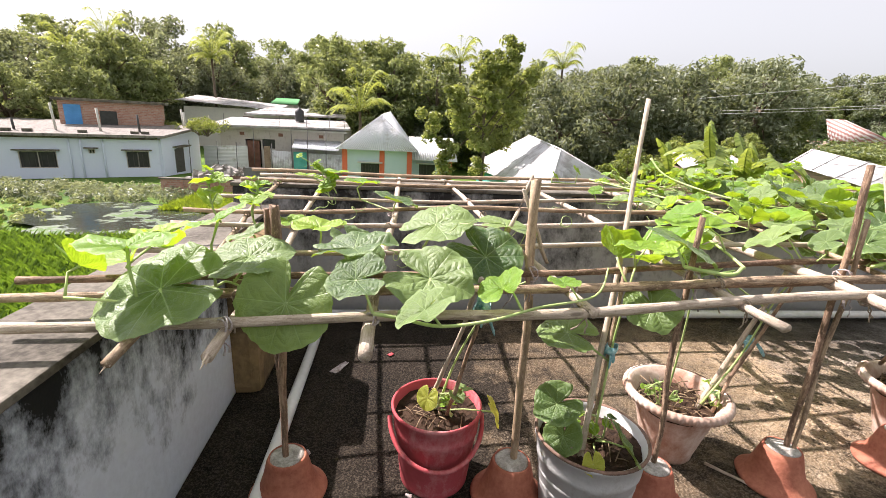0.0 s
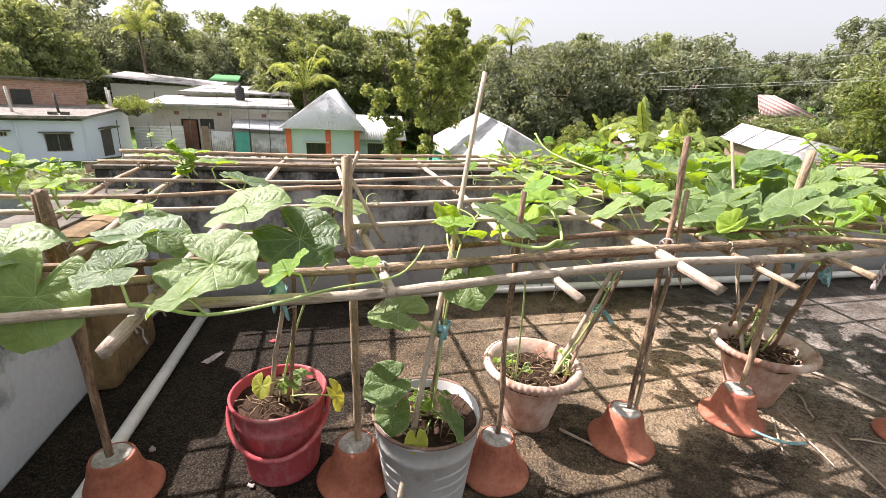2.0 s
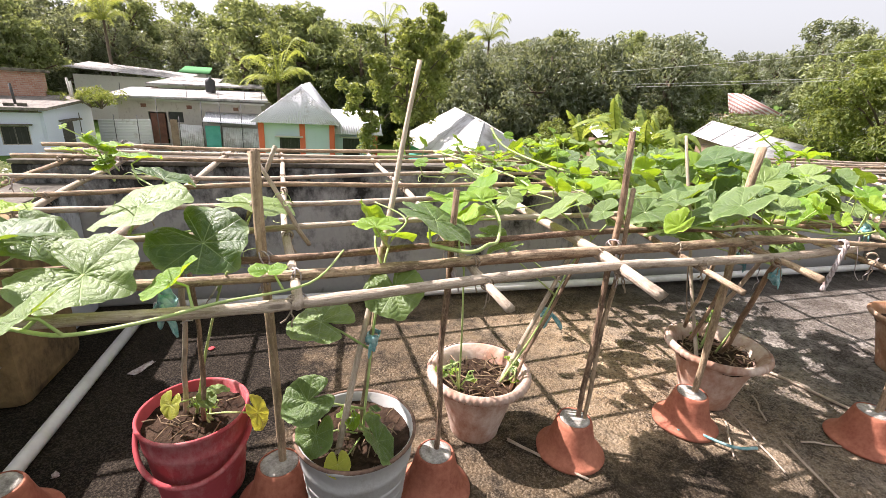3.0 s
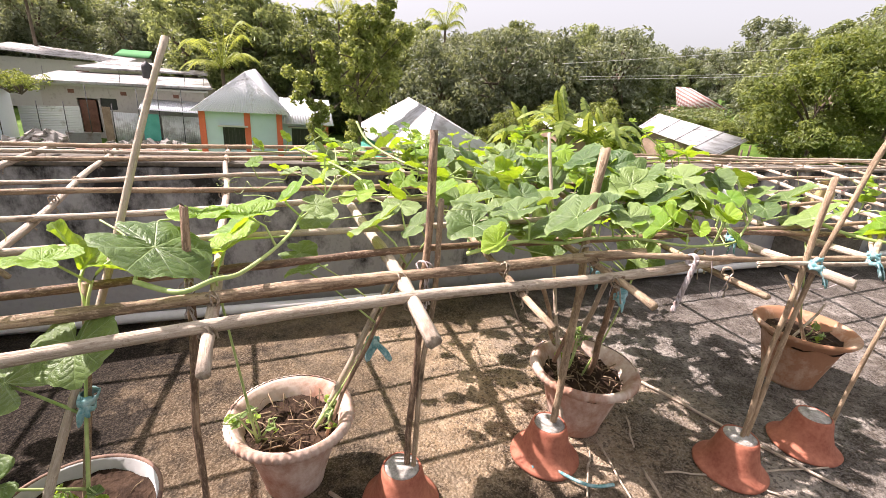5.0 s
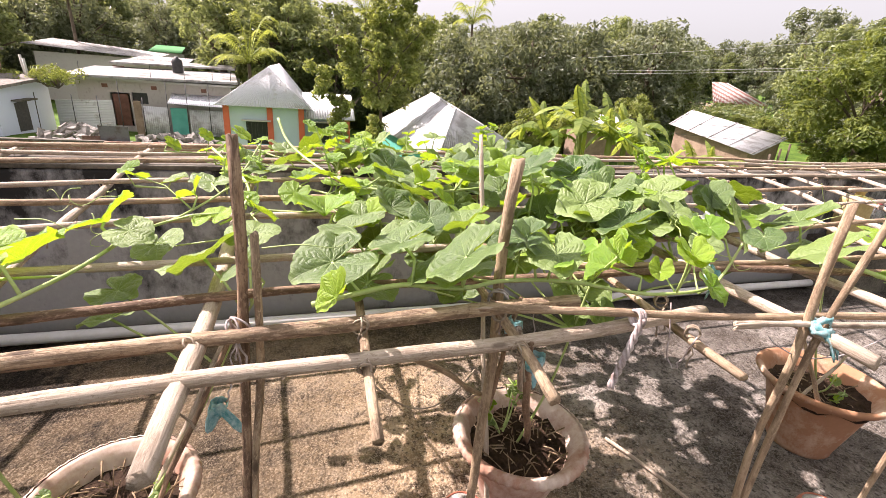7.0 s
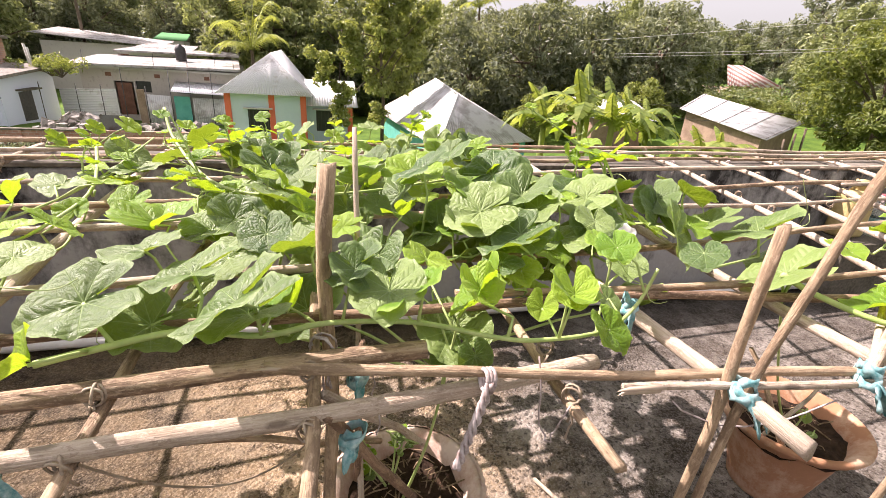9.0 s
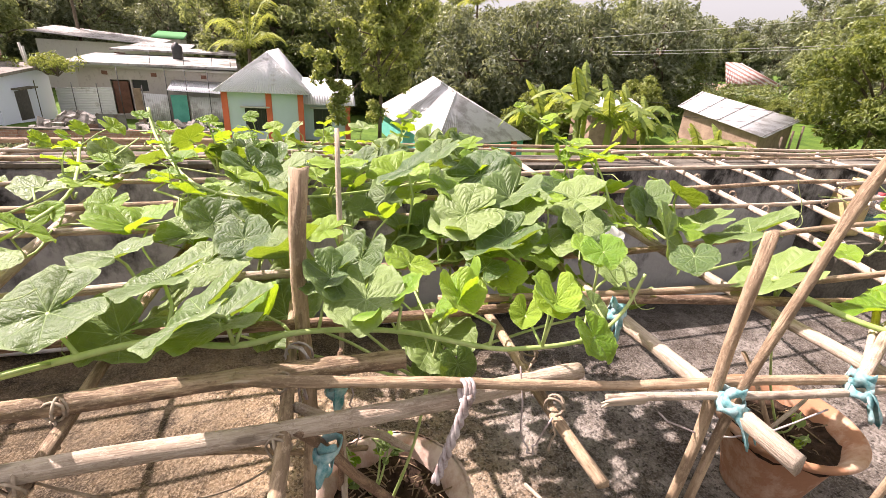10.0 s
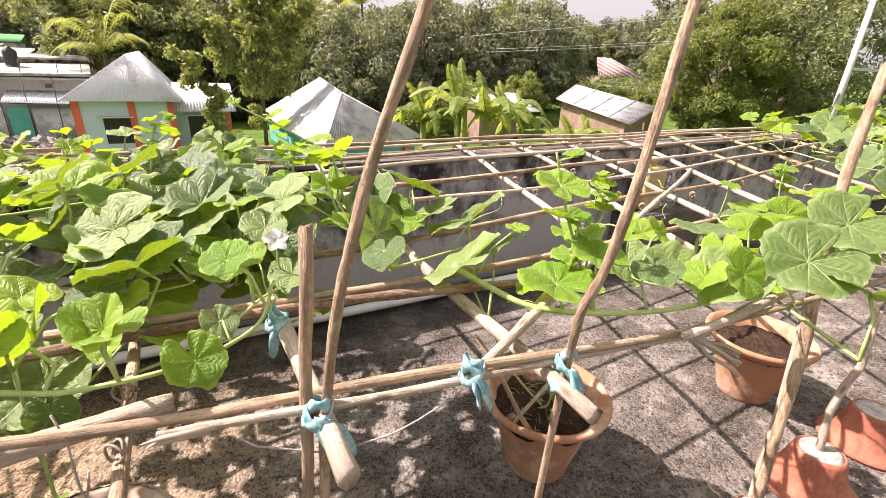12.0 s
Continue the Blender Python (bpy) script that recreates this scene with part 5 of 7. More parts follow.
def frayed_end(tip, back, r, seed, n=5):
    """Split fibres at a broken stick end, under the trellis."""
    rg = random.Random(seed)
    tip, back = Vector(tip), Vector(back)
    d = (tip - back).normalized()
    pieces = []
    for _ in range(n):
        o = Vector((rg.gauss(0, 0.4), rg.gauss(0, 0.4), rg.gauss(0, 0.4))) * r
        ll = rg.uniform(0.006, 0.024)
        e = tip + d * ll + o * 2.2 + Vector((0, 0, -0.12 * ll))
        pieces.append(tube([back + o, tip + o * 1.3, tip.lerp(e, 0.6) + o * 0.2, e], [r * 0.5, r * 0.42, r * 0.25, r * 0.06], 5))
    tagged(put("frayed_end", mesh_from("frayed_end", *join(pieces)), M_WOOD_PALE, trellis, "pale split wood fibres"), kind="stuff")


frayed_end((1.945, 1.836, 0.852), (2.01, 1.825, 0.850), 0.008, 1, 3)
frayed_end((2.495, 1.707, 0.832), (2.55, 1.70, 0.832), 0.009, 2, 4)
frayed_end((-0.549, 1.46, 0.78), (-0.552, 1.50, 0.781), 0.007, 3, 7)
frayed_end((-0.389, 1.487, 0.768), (-0.390, 1.53, 0.769), 0.008, 4, 7)

# loose pale strings under the rails
for k, (p, q, drop) in enumerate((((2.37, 1.78, 0.86), (2.40, 1.72, 0.80), 0.12), ((2.10, 1.9, 0.83), (2.12, 1.9, 0.62), 0.0), ((2.58, 1.70, 0.80), (2.9, 1.66, 0.79), 0.06), ((1.46, 1.85, 0.82), (1.44, 1.82, 0.70), 0.0), ((0.30, 1.75, 0.80), (0.22, 1.73, 0.72), 0.02))):
    rg = random.Random(300 + k)
    pts = [Vector(p).lerp(Vector(q), t / 12) + Vector((rg.gauss(0, 0.003), rg.gauss(0, 0.003), -4 * drop * (t / 12) * (1 - t / 12))) for t in range(13)]
    tagged(put("loose_string", mesh_from("loose_string", *tube(pts, 0.0016, 5)), M_RAG_WHITE), "thin pale string hanging loose from a rail", "string", "strings on the trellis")

# ---- terrace corner, scraps and far end ----
M_TANWALL = mould_wall_material("ochre_stained_plaster", (0.27, 0.185, 0.09), (0.05, 0.036, 0.024), 0.47)
bm = bmesh.new()
box(bm, (-0.76, 2.50, 0.0), (-0.60, 2.95, 0.71), 0.045)
tagged(part("column_stub", bm, M_TANWALL, None, "ochre-stained stub column against the parapet"), "ochre-stained stub column against the parapet", "column", kind="structure")


def scrap(name, label, category, loc, sx, sy, material, seed):
    rg = random.Random(seed)
    verts = [(sx * (i / 5 - 0.5) + rg.gauss(0, sx * 0.03), sy * (j / 3 - 0.5) + rg.gauss(0, sy * 0.05), 0.004 + abs(rg.gauss(0, 0.004))) for j in range(4) for i in range(6)]
    faces = [(j * 6 + i, j * 6 + i + 1, j * 6 + i + 7, j * 6 + i + 6) for j in range(3) for i in range(5)]
    ob = put(name, mesh_from(name, verts, faces), material)
    ob.location = loc
    ob.rotation_euler = (0, 0, seed)
    ob.modifiers.new("thick", "SOLIDIFY").thickness = 0.002
    return tagged(ob, label, category)


scrap("paper_scrap", "crumpled pale paper scrap on the dark floor", "scrap", (-0.28, 2.72, 0.002), 0.11, 0.035, M_RAG_WHITE, 1)
scrap("paper_scrap", "small white scrap on the dark floor", "scrap", (-0.331, 2.108, 0.002), 0.022, 0.02, M_RAG_WHITE, 2)
scrap("paper_scrap", "small white scrap on the dark floor", "scrap", (0.046, 1.883, 0.002), 0.022, 0.016, M_RAG_WHITE, 3)
scrap("plastic_scrap", "small red plastic scrap near the pipe", "scrap", (-0.02, 2.85, 0.002), 0.03, 0.025, M_RED, 4)


def jerrycan(loc):
    j = thing("jerrycan", "dusty yellow plastic jerrycan standing against the parapet", "jerrycan", loc)
    M = speckled("dusty_yellow_plastic", (0.4, 0.3, 0.12), (0.58, 0.46, 0.22), 5, 40, 0.6, 0.2)
    bm = bmesh.new()
    box(bm, (-0.1, -0.07, 0), (0.1, 0.07, 0.32), 0.03)
    part("body", bm, M, j, smooth=True)
    put("neck", mesh_from("neck", *lathe([(0.03, 0.31), (0.03, 0.35), (0.036, 0.352), (0.036, 0.385), (0, 0.387)], 16)), M, j)
    put("handle", mesh_from("handle", *tube([(-0.07, 0, 0.31), (-0.07, 0, 0.36), (-0.02, 0, 0.37), (-0.005, 0, 0.31)], 0.012, 8)), M, j)
    return j


jerrycan((5.45, 3.30, 0.40))
M_PLINTH = M_COPING
bm = bmesh.new()
box(bm, (5.25, 3.12, 0.0), (5.95, 3.419, 0.40), 0.01)
tagged(part("ledge", bm, M_PLINTH, None, "low concrete ledge along the parapet"), "low concrete ledge along the parapet", "ledge", kind="structure")
M_CLEAR = Mat("clear_bottle_plastic")
M_CLEAR.b.inputs["Transmission Weight"].default_value = 0.9
bottle = thing("bottle", "clear plastic bottle with a dark label beside the jerrycan", "bottle", (5.68, 3.28, 0.40))
put("body", mesh_from("body", *lathe([(0, 0.002), (0.05, 0), (0.055, 0.02), (0.052, 0.1), (0.055, 0.18), (0.02, 0.24), (0.018, 0.27)], 20)), M_CLEAR.done((0.8, 0.82, 0.8), 0.15), bottle)
put("label_band", mesh_from("label_band", *lathe([(0.0555, 0.05), (0.0555, 0.13)], 20)), M_RAG_GREEN, bottle)
put("cap", mesh_from("cap", *lathe([(0.02, 0.265), (0.02, 0.29), (0, 0.291)], 14)), M_RED, bottle)
post_cup((4.29, 1.55, 0), "upturned orange terracotta pot under a short stick", 9, 0.12, 0.16)
post_cup((3.93, 1.55, 0), "upturned orange terracotta pot holding a stout post", 10, 0.075, 0.09)
post_cup((4.72, 1.56, 0), "upturned orange terracotta pot at the terrace end", 11, 0.12, 0.16)

# ---- dry litter and shoots in the pots ----
def pot_litter(x, y, z, r, n, seed):
    rg = random.Random(seed)
    pieces = []
    for _ in range(n):
        a, q = rg.uniform(0, 6.28), r * math.sqrt(rg.random())
        p = Vector((x + q * math.cos(a), y + q * math.sin(a), z + rg.uniform(0.012, 0.03)))
        w = Vector((rg.gauss(0, 1), rg.gauss(0, 1), rg.gauss(0, 0.35))).normalized() * rg.uniform(0.012, 0.045)
        pieces.append(tube([p - w, p + Vector((0, 0, rg.uniform(0, 0.008))), p + w], rg.uniform(0.0012, 0.0028), 4))
    ob = put("straw_litter", mesh_from("straw_litter", *join(pieces)), M_STRAW)
    return tagged(ob, "dry straw and leaf litter on the potting soil", "litter", kind="stuff")


M_STRAW = speckled("dry_straw", (0.1, 0.065, 0.04), (0.36, 0.27, 0.17), 30, 90, 0.9, 0.3, 0.001)
for i, (x, y, z, r) in enumerate(((1.10, 2.07, 0.224, 0.14), (2.21, 2.06, 0.224, 0.14), (3.50, 2.05, 0.224, 0.14), (0.14, 1.99, 0.258, 0.12), (0.62, 1.80, 0.266, 0.13))):
    pot_litter(x, y, z, r, 70 if i < 3 else 25, 70 + i)


def shoot(x, y, z, seed, n, height, label):
    """A small bushy shoot rising from pot soil."""
    sv = Vine("seedling", label, seed)
    sv.root["category"] = "seedling"
    sv.root["group"] = "seedlings in the pots"
    rg = sv.rng
    for k in range(n):
        top = (x + rg.gauss(0, 0.03), y + rg.gauss(0, 0.03), z + height * rg.uniform(0.5, 1))
        sv.stem([(x + rg.gauss(0, 0.012), y + rg.gauss(0, 0.012), z), ((x + top[0]) / 2, (y + top[1]) / 2, z + height * 0.3), top], 0.004)
        for _ in range(3):
            sv.leaf((top[0] + rg.gauss(0, 0.015), top[1] + rg.gauss(0, 0.015), top[2] - rg.uniform(0, 0.05)), rg.uniform(0.010, 0.02), rg.uniform(0, 360), rg.uniform(-30, 40), 0, rg.choice((0, 1, 1)), foot=top)
    sv.done()


shoot(1.02, 2.03, 0.225, 81, 3, 0.14, "short green shoot with tiny leaves in a clay pot")
shoot(1.20, 2.02, 0.225, 82, 2, 0.12, "short green shoot beside a stake in a clay pot")
shoot(2.17, 2.10, 0.225, 83, 4, 0.20, "bushy green shoot with tiny leaves in a clay pot")
shoot(3.48, 2.02, 0.245, 84, 2, 0.12, "small green shoot in an orange clay pot")
shoot(0.18, 1.97, 0.26, 85, 3, 0.10, "small gourd seedling in the red bucket")
shoot(0.66, 1.80, 0.27, 86, 3, 0.10, "small gourd seedling in the tin pail")


def gourd_flower(loc, seed):
    rg = random.Random(seed)
    fl = thing("gourd_flower", "small white open gourd flower among the leaves", "flower", loc)
    M = speckled("white_petal", (0.52, 0.53, 0.46), (0.68, 0.68, 0.62), 30, 120, 0.6, 0.2, 0.001)
    for k in range(5):
        q = 2 * math.pi * k / 5 + 0.3
        verts, faces = [], []
        for i in range(6):
            t = i / 5
            c = Vector((math.cos(q), math.sin(q), 0.35 - 0.3 * t)) * (0.026 * t)
            w = 0.011 * math.sin(math.pi * (0.08 + 0.84 * t))
            sd = Vector((-math.sin(q), math.cos(q), 0))
            verts += [c - sd * w + Vector((0, 0, rg.gauss(0, 0.001))), c - Vector((0, 0, 0.0015)), c + sd * w + Vector((0, 0, rg.gauss(0, 0.001)))]
        for i in range(5):
            for m in range(2):
                faces.append((i * 3 + m, i * 3 + m + 1, i * 3 + m + 4, i * 3 + m + 3))
        put("petal", mesh_from("petal", verts, faces), M, fl).rotation_euler = (radians(50), 0, 0)
    put("flower_stalk", mesh_from("flower_stalk", *tube([(0, 0, 0), (0, 0.02, -0.05), (0.01, 0.02, -0.11)], 0.002, 6)), M_STEM, fl)


gourd_flower((2.698, 2.039, 0.97), 4)
# ---- ground and hills ----
def hill(x, y):
    d = math.hypot(x, y)
    up = max(0, (d - 50) / 40)
    right = max(0.0, min(1.0, (x - 14) / 16)) * max(0.0, min(1.0, (y - 8) / 20))
    return GROUND_Z + min(6, up * 2.6) + 1.6 * right


M_GRASS = speckled("wild_grass_ground", (0.03, 0.075, 0.012), (0.12, 0.20, 0.03), 0.5, 6, 0.95, 0.6, 0.05, which="World")


def ground_sheet():
    n = 110
    ax = [math.copysign(abs(t) ** 2.2 * 900, t) for t in np.linspace(-1, 1, n)]
    verts = [(x, y + 20, hill(x, y + 20) + 0.12 * noise.noise(Vector((x * 0.3, y * 0.3, 0)))) for y in ax for x in ax]
    faces = [(j * n + i, j * n + i + 1, (j + 1) * n + i + 1, (j + 1) * n + i) for j in range(n - 1) for i in range(n - 1)]
    g = put("ground", mesh_from("ground", verts, faces), M_GRASS)
    tagged(g, "uneven green grassy ground round the houses", "ground", kind="structure")


ground_sheet()

def pond_material():
    """Still shallow water with drifts of weed."""
    m = Mat("weedy_pond_water")
    v = m.coord("World")
    mask = m.ramp(m.noise(v, 0.55, 7, 0.72), [(0.52, (0, 0, 0)), (0.6, (1, 1, 1))])
    weed = m.mix(m.noise(v, 9, 5, 0.7), (0.02, 0.05, 0.01), (0.09, 0.17, 0.025))
    m.bump(m.noise(v, 14, 4), 0.12, 0.02)
    return m.done(m.mix(mask, (0.025, 0.03, 0.022), weed), m.math("ADD", 0.12, m.math("MULTIPLY", mask, 0.8)))


def pond():
    rg = random.Random(6)
    bm = bmesh.new()
    ring = []
    for k in range(40):
        q = 2 * math.pi * k / 40
        f = 1 + rg.uniform(-0.14, 0.14)
        ring.append(bm.verts.new((-11.4 + 3.6 * f * math.cos(q) - 1.2 * math.sin(q), 20.3 + 3.4 * f * math.sin(q), GROUND_Z + 0.17)))
    bm.faces.new(ring)
    tagged(part("pond", bm, pond_material(), None, "green weedy pond below the terrace"), "still pond with floating green weed below the terrace", "pond", kind="structure")


pond()


def meadow(name, label, seed, n, x0, x1, y0, y1, tall, material, skip=None):
    """Loose upright grass blades."""
    rg = random.Random(seed)
    verts, faces = [], []
    for _ in range(n):
        x, y = rg.uniform(x0, x1), rg.uniform(y0, y1)
        if skip and skip(x, y):
            continue
        z = hill(x, y) + 0.05
        q, h, w = rg.uniform(0, 6.28), tall * rg.uniform(0.5, 1.2), 0.03
        c, sn = math.cos(q), math.sin(q)
        o = len(verts)
        verts += [(x - w * c, y - w * sn, z), (x + w * c, y + w * sn, z), (x + w * 0.6 * c + 0.25 * h * sn, y + w * 0.6 * sn - 0.25 * h * c, z + 0.6 * h), (x + 0.6 * h * sn, y - 0.6 * h * c, z + h * 0.9)]
        faces.append((o, o + 1, o + 2, o + 3))
    tagged(put(name, mesh_from(name, verts, faces, False), material), label, "grass", kind="stuff")


# ---- trees ----
M_BARK = speckled("grey_brown_bark", (0.07, 0.05, 0.035), (0.2, 0.16, 0.12), 5, 30, 0.9, 0.7, 0.02, stretch=(1, 1, 0.3))
# dark and mid foliage greyed and lightened to stand for distance haze
M_TREE_DARK = foliage_material("dark_tree_foliage", (0.040, 0.057, 0.036), (0.285, 0.318, 0.215))
M_TREE_MID = foliage_material("green_tree_foliage", (0.050, 0.076, 0.032), (0.325, 0.37, 0.175))
M_TREE_LIGHT = foliage_material("yellow_green_tree_foliage", (0.07, 0.105, 0.028), (0.29, 0.335, 0.10), 0.45)
M_TREE_FRESH = foliage_material("fresh_tree_foliage", (0.055, 0.08, 0.024), (0.33, 0.37, 0.12), 0.42)
M_PALM = foliage_material("palm_frond_green", (0.12, 0.17, 0.03), (0.42, 0.47, 0.13), 0.45)
M_MEADOW = foliage_material("marsh_grass_green", (0.035, 0.085, 0.010), (0.15, 0.25, 0.03), 0.4)
M_MEADOW_PALE = foliage_material("yellow_green_grass", (0.10, 0.16, 0.012), (0.26, 0.34, 0.03), 0.4)
M_BANANA = foliage_material("banana_leaf_green", (0.085, 0.14, 0.028), (0.34, 0.40, 0.10), 0.45)


def leaf_cloud(rg, clumps, per, size, squash=0.8):
    """Many small folded leaves on the skins of clumps."""
    k = len(clumps) * per
    verts = np.zeros((k * 4, 3))
    faces = []
    i = 0
    for c, cr in clumps:
        for _ in range(per):
            d = np.array([rg.gauss(0, 1), rg.gauss(0, 1), rg.gauss(0, 1)])
            d /= np.linalg.norm(d) + 1e-6
            p = np.array(c) + d * cr * rg.uniform(0.55, 1.05) * np.array([1, 1, squash])
            out = d + np.array([rg.gauss(0, 0.6), rg.gauss(0, 0.6), rg.gauss(0.3, 0.5)])
            out /= np.linalg.norm(out) + 1e-6
            a = np.cross(out, [rg.gauss(0, 1), rg.gauss(0, 1), rg.gauss(0, 1)])
            a /= np.linalg.norm(a) + 1e-6
            b = np.cross(out, a)
            s = size * rg.uniform(0.6, 1.3)
            verts[i * 4] = p - a * s
            verts[i * 4 + 1] = p - b * s * 0.42 + out * s * 0.12
            verts[i * 4 + 2] = p + a * s - out * s * 0.2
            verts[i * 4 + 3] = p + b * s * 0.42 + out * s * 0.12
            faces.append((i * 4, i * 4 + 1, i * 4 + 2, i * 4 + 3))
            i += 1
    return verts, faces


def make_tree(name, label, seed, height, width, base, clump_n, per, leaf, material, clump_r=(0.16, 0.3), kind_of="tree", lobes=()):
    """A tree with its foot at the origin."""
    rg = random.Random(seed)
    root = thing(name, label, kind_of, group="trees behind the houses")
    crown_h = height - base
    clumps = []
    # boughs given one by one: across, away, height and radius
    for bx, by, bz, br in lobes:
        for _ in range(int(clump_n * br * br / sum(q[3] ** 2 for q in lobes))):
            d = Vector((rg.gauss(0, 1), rg.gauss(0, 1), rg.gauss(0, 1))).normalized() * (br * rg.uniform(0.35, 1.0))
            clumps.append(((bx + d.x, by + d.y, bz + d.z * 1.15), width * rg.uniform(*clump_r)))
    while len(clumps) < clump_n and not lobes:
        x, y, z = rg.uniform(-1, 1), rg.uniform(-1, 1), rg.uniform(-1, 1)
        q = x * x + y * y + z * z
        if q > 1 or q < 0.15:
            continue
        taper = 1 - 0.35 * max(0, z) + rg.uniform(-0.12, 0.12)
        clumps.append(((x * width * taper, y * width * taper, base + crown_h * (0.5 + 0.48 * z)), width * rg.uniform(*clump_r)))
    tw = height * (0.009 if lobes else 0.022)
    wood = [tube([(0, 0, -0.8), (0.1, 0.05, height * 0.25), (-0.05, 0.1, height * 0.5), (0.05, 0, height * 0.8)], [tw * 1.3, tw, tw * 0.75, tw * 0.3], 9)]
    for c, cr in clumps[:: max(1, len(clumps) // 14)]:
        z0 = rg.uniform(0.28, 0.6) * height
        mid = Vector((c[0] * 0.5, c[1] * 0.5, (z0 + c[2]) * 0.5 + 0.2))
        wood.append(tube([(0, 0, z0), mid, c], [tw * 0.5, tw * 0.32, tw * 0.12], 6))
    put("trunk", mesh_from("trunk", *join(wood)), M_BARK, root)
    vs, fs = leaf_cloud(rg, clumps, per, leaf)
    tagged(put("crown", mesh_from("crown", vs, fs, False), material, root), kind="stuff")
    return root


TREES = [
    make_tree("tree", "tall dark green broadleaf tree behind the houses", 1, 12, 4.4, 0.6, 80, 95, 0.24, M_TREE_DARK),
    make_tree("tree", "tall green broadleaf tree with a lumpy crown", 2, 11.5, 3.9, 0.5, 74, 95, 0.24, M_TREE_MID),
    make_tree("tree", "broad dark tree with dense rounded foliage", 3, 10, 5.0, 0.3, 84, 95, 0.24, M_TREE_DARK),
    make_tree("tree", "fresh green broadleaf tree at the wood's edge", 4, 12.5, 3.4, 1.0, 66, 95, 0.23, M_TREE_MID),
    make_tree("tree", "low bushy yellow-green tree beneath taller trees", 5, 7.0, 3.4, 0.0, 60, 100, 0.22, M_TREE_LIGHT),
]
first = [True] * len(TREES)


def place_tree(k, x, y, s, turn, dz=0.0):
    m = Matrix.Translation((x, y, hill(x, y) + dz)) @ Euler((0, 0, turn)).to_matrix().to_4x4() @ Matrix.Scale(s, 4)
    if first[k]:
        first[k] = False
        ob = TREES[k]
    else:
        ob = copy_thing(TREES[k], pose(0, 0, 0))
    ob.matrix_basis = m
    return ob


rt = random.Random(21)
for dist, n, low, high in ((48.5, 18, 0.66, 0.85), (54, 24, 0.8, 0.98), (61, 26, 0.85, 1.05), (72, 30, 0.95, 1.15)):
    for i in range(n):
        a = radians(-64 + 128 * (i + rt.uniform(0.2, 0.8)) / n)
        d = dist + rt.uniform(-2, 2)
        x, y = 1 + d * math.sin(a), 1 + d * math.cos(a)
        if dist < 50 and -27 < x < 0:
            continue
        if dist < 64 and -27 < x < -7.5:
            continue
        if x > 22 and -4.5 < x - y < 11:
            continue
        place_tree(rt.choice((0, 0, 1, 2, 2, 3)), x, y, rt.uniform(low, high), rt.uniform(0, 6.28), -0.4)
for i in range(9):
    place_tree(rt.choice((0, 1, 2, 3)), 66 + 4 * i, 92 - 4.6 * i, rt.uniform(0.95, 1.15), rt.uniform(0, 6.28), -0.4)
for i in range(34):
    a = radians(-62 + 98 * (i + rt.uniform(0.2, 0.8)) / 34)
    d = 84 + rt.uniform(-4, 4)
    x, y = 1 + d * math.sin(a), 1 + d * math.cos(a)
    place_tree(rt.choice((0, 1, 2, 3)), x, y, rt.uniform(1.12, 1.4) * (1.0 if x < 2 else 0.84), rt.uniform(0, 6.28), -0.4)
# undergrowth that closes the wood's edge
for i in range(34):
    a = radians(-60 + 118 * (i + rt.uniform(0.1, 0.9)) / 34)
    d = 46.5 + rt.uniform(-2.0, 2.0)
    x, y = 1 + d * math.sin(a), 1 + d * math.cos(a)
    if -26 < x < 0 or (x > 22 and -3 < x - y < 9) or (24 < x < 40 and y < 36):
        continue
    place_tree(rt.choice((4, 4, 2)), x, y, rt.uniform(0.45, 0.7), rt.uniform(0, 6.28), -0.6)
# low bushes below and trees behind the red-roofed house
for i in range(10):
    place_tree(rt.choice((4, 2, 4)), 36 + 1.3 * i, 42 - 1.5 * i, rt.uniform(0.26, 0.36), rt.uniform(0, 6.28), -0.4)
for i in range(8):
    place_tree(rt.choice((0, 1, 2)), 68 + 3.2 * i, 84 - 3.6 * i, rt.uniform(0.85, 1.0), rt.uniform(0, 6.28), -1.0)
# dark trees behind the hipped roof, and trees beside the shed
for k, x, y, s in ((2, 13.5, 37, 0.9), (0, 18.5, 36, 0.86), (2, 23.5, 36, 0.94), (0, 29, 35, 0.86), (1, 9.5, 41, 0.92), (1, 4.2, 46, 1.0), (3, -0.3, 48, 1.06), (1, -2.6, 49, 1.12), (3, -6.2, 50, 1.08), (1, 1.8, 50, 1.05),
                   (4, 16, 30, 0.55), (4, 20, 31, 0.6), (4, 24.5, 30.5, 0.6), (4, 12.8, 36.5, 0.5), (2, 43, 28, 0.85), (0, 46, 24, 1.05), (2, 50, 14, 1.0)):
    place_tree(k, x, y, s, rt.uniform(0, 6.28), -0.3)
light = make_tree("tree", "slender yellow-green tree between the two tin-roofed houses", 9, 10.8, 3.3, 0.7, 230, 62, 0.15, M_TREE_FRESH, (0.06, 0.15), lobes=(
    (1.5, 0.2, 9.3, 0.6), (1.1, 0, 8.4, 0.9), (0, 0.3, 7.8, 1.0), (2.5, 0.2, 7.3, 0.8), (0.1, -0.3, 6.5, 1.1), (1.7, 0.2, 6.6, 1.0), (-1.8, 0.1, 6.2, 0.7), (-1.7, -0.2, 4.9, 0.85),
    (-3.3, 0, 5.0, 0.6), (-3.3, 0.2, 4.1, 0.55), (0.1, 0.2, 4.9, 1.1), (1.5, -0.2, 5.3, 0.9), (-2.2, 0, 3.4, 0.8), (-0.2, 0, 3.5, 0.8), (1.2, 0.2, 4.0, 0.7), (-2.4, 0, 1.9, 0.6), (-0.2, 0.2, 2.1, 0.6)))
light.matrix_basis = pose(5.5, 28.4, GROUND_Z)
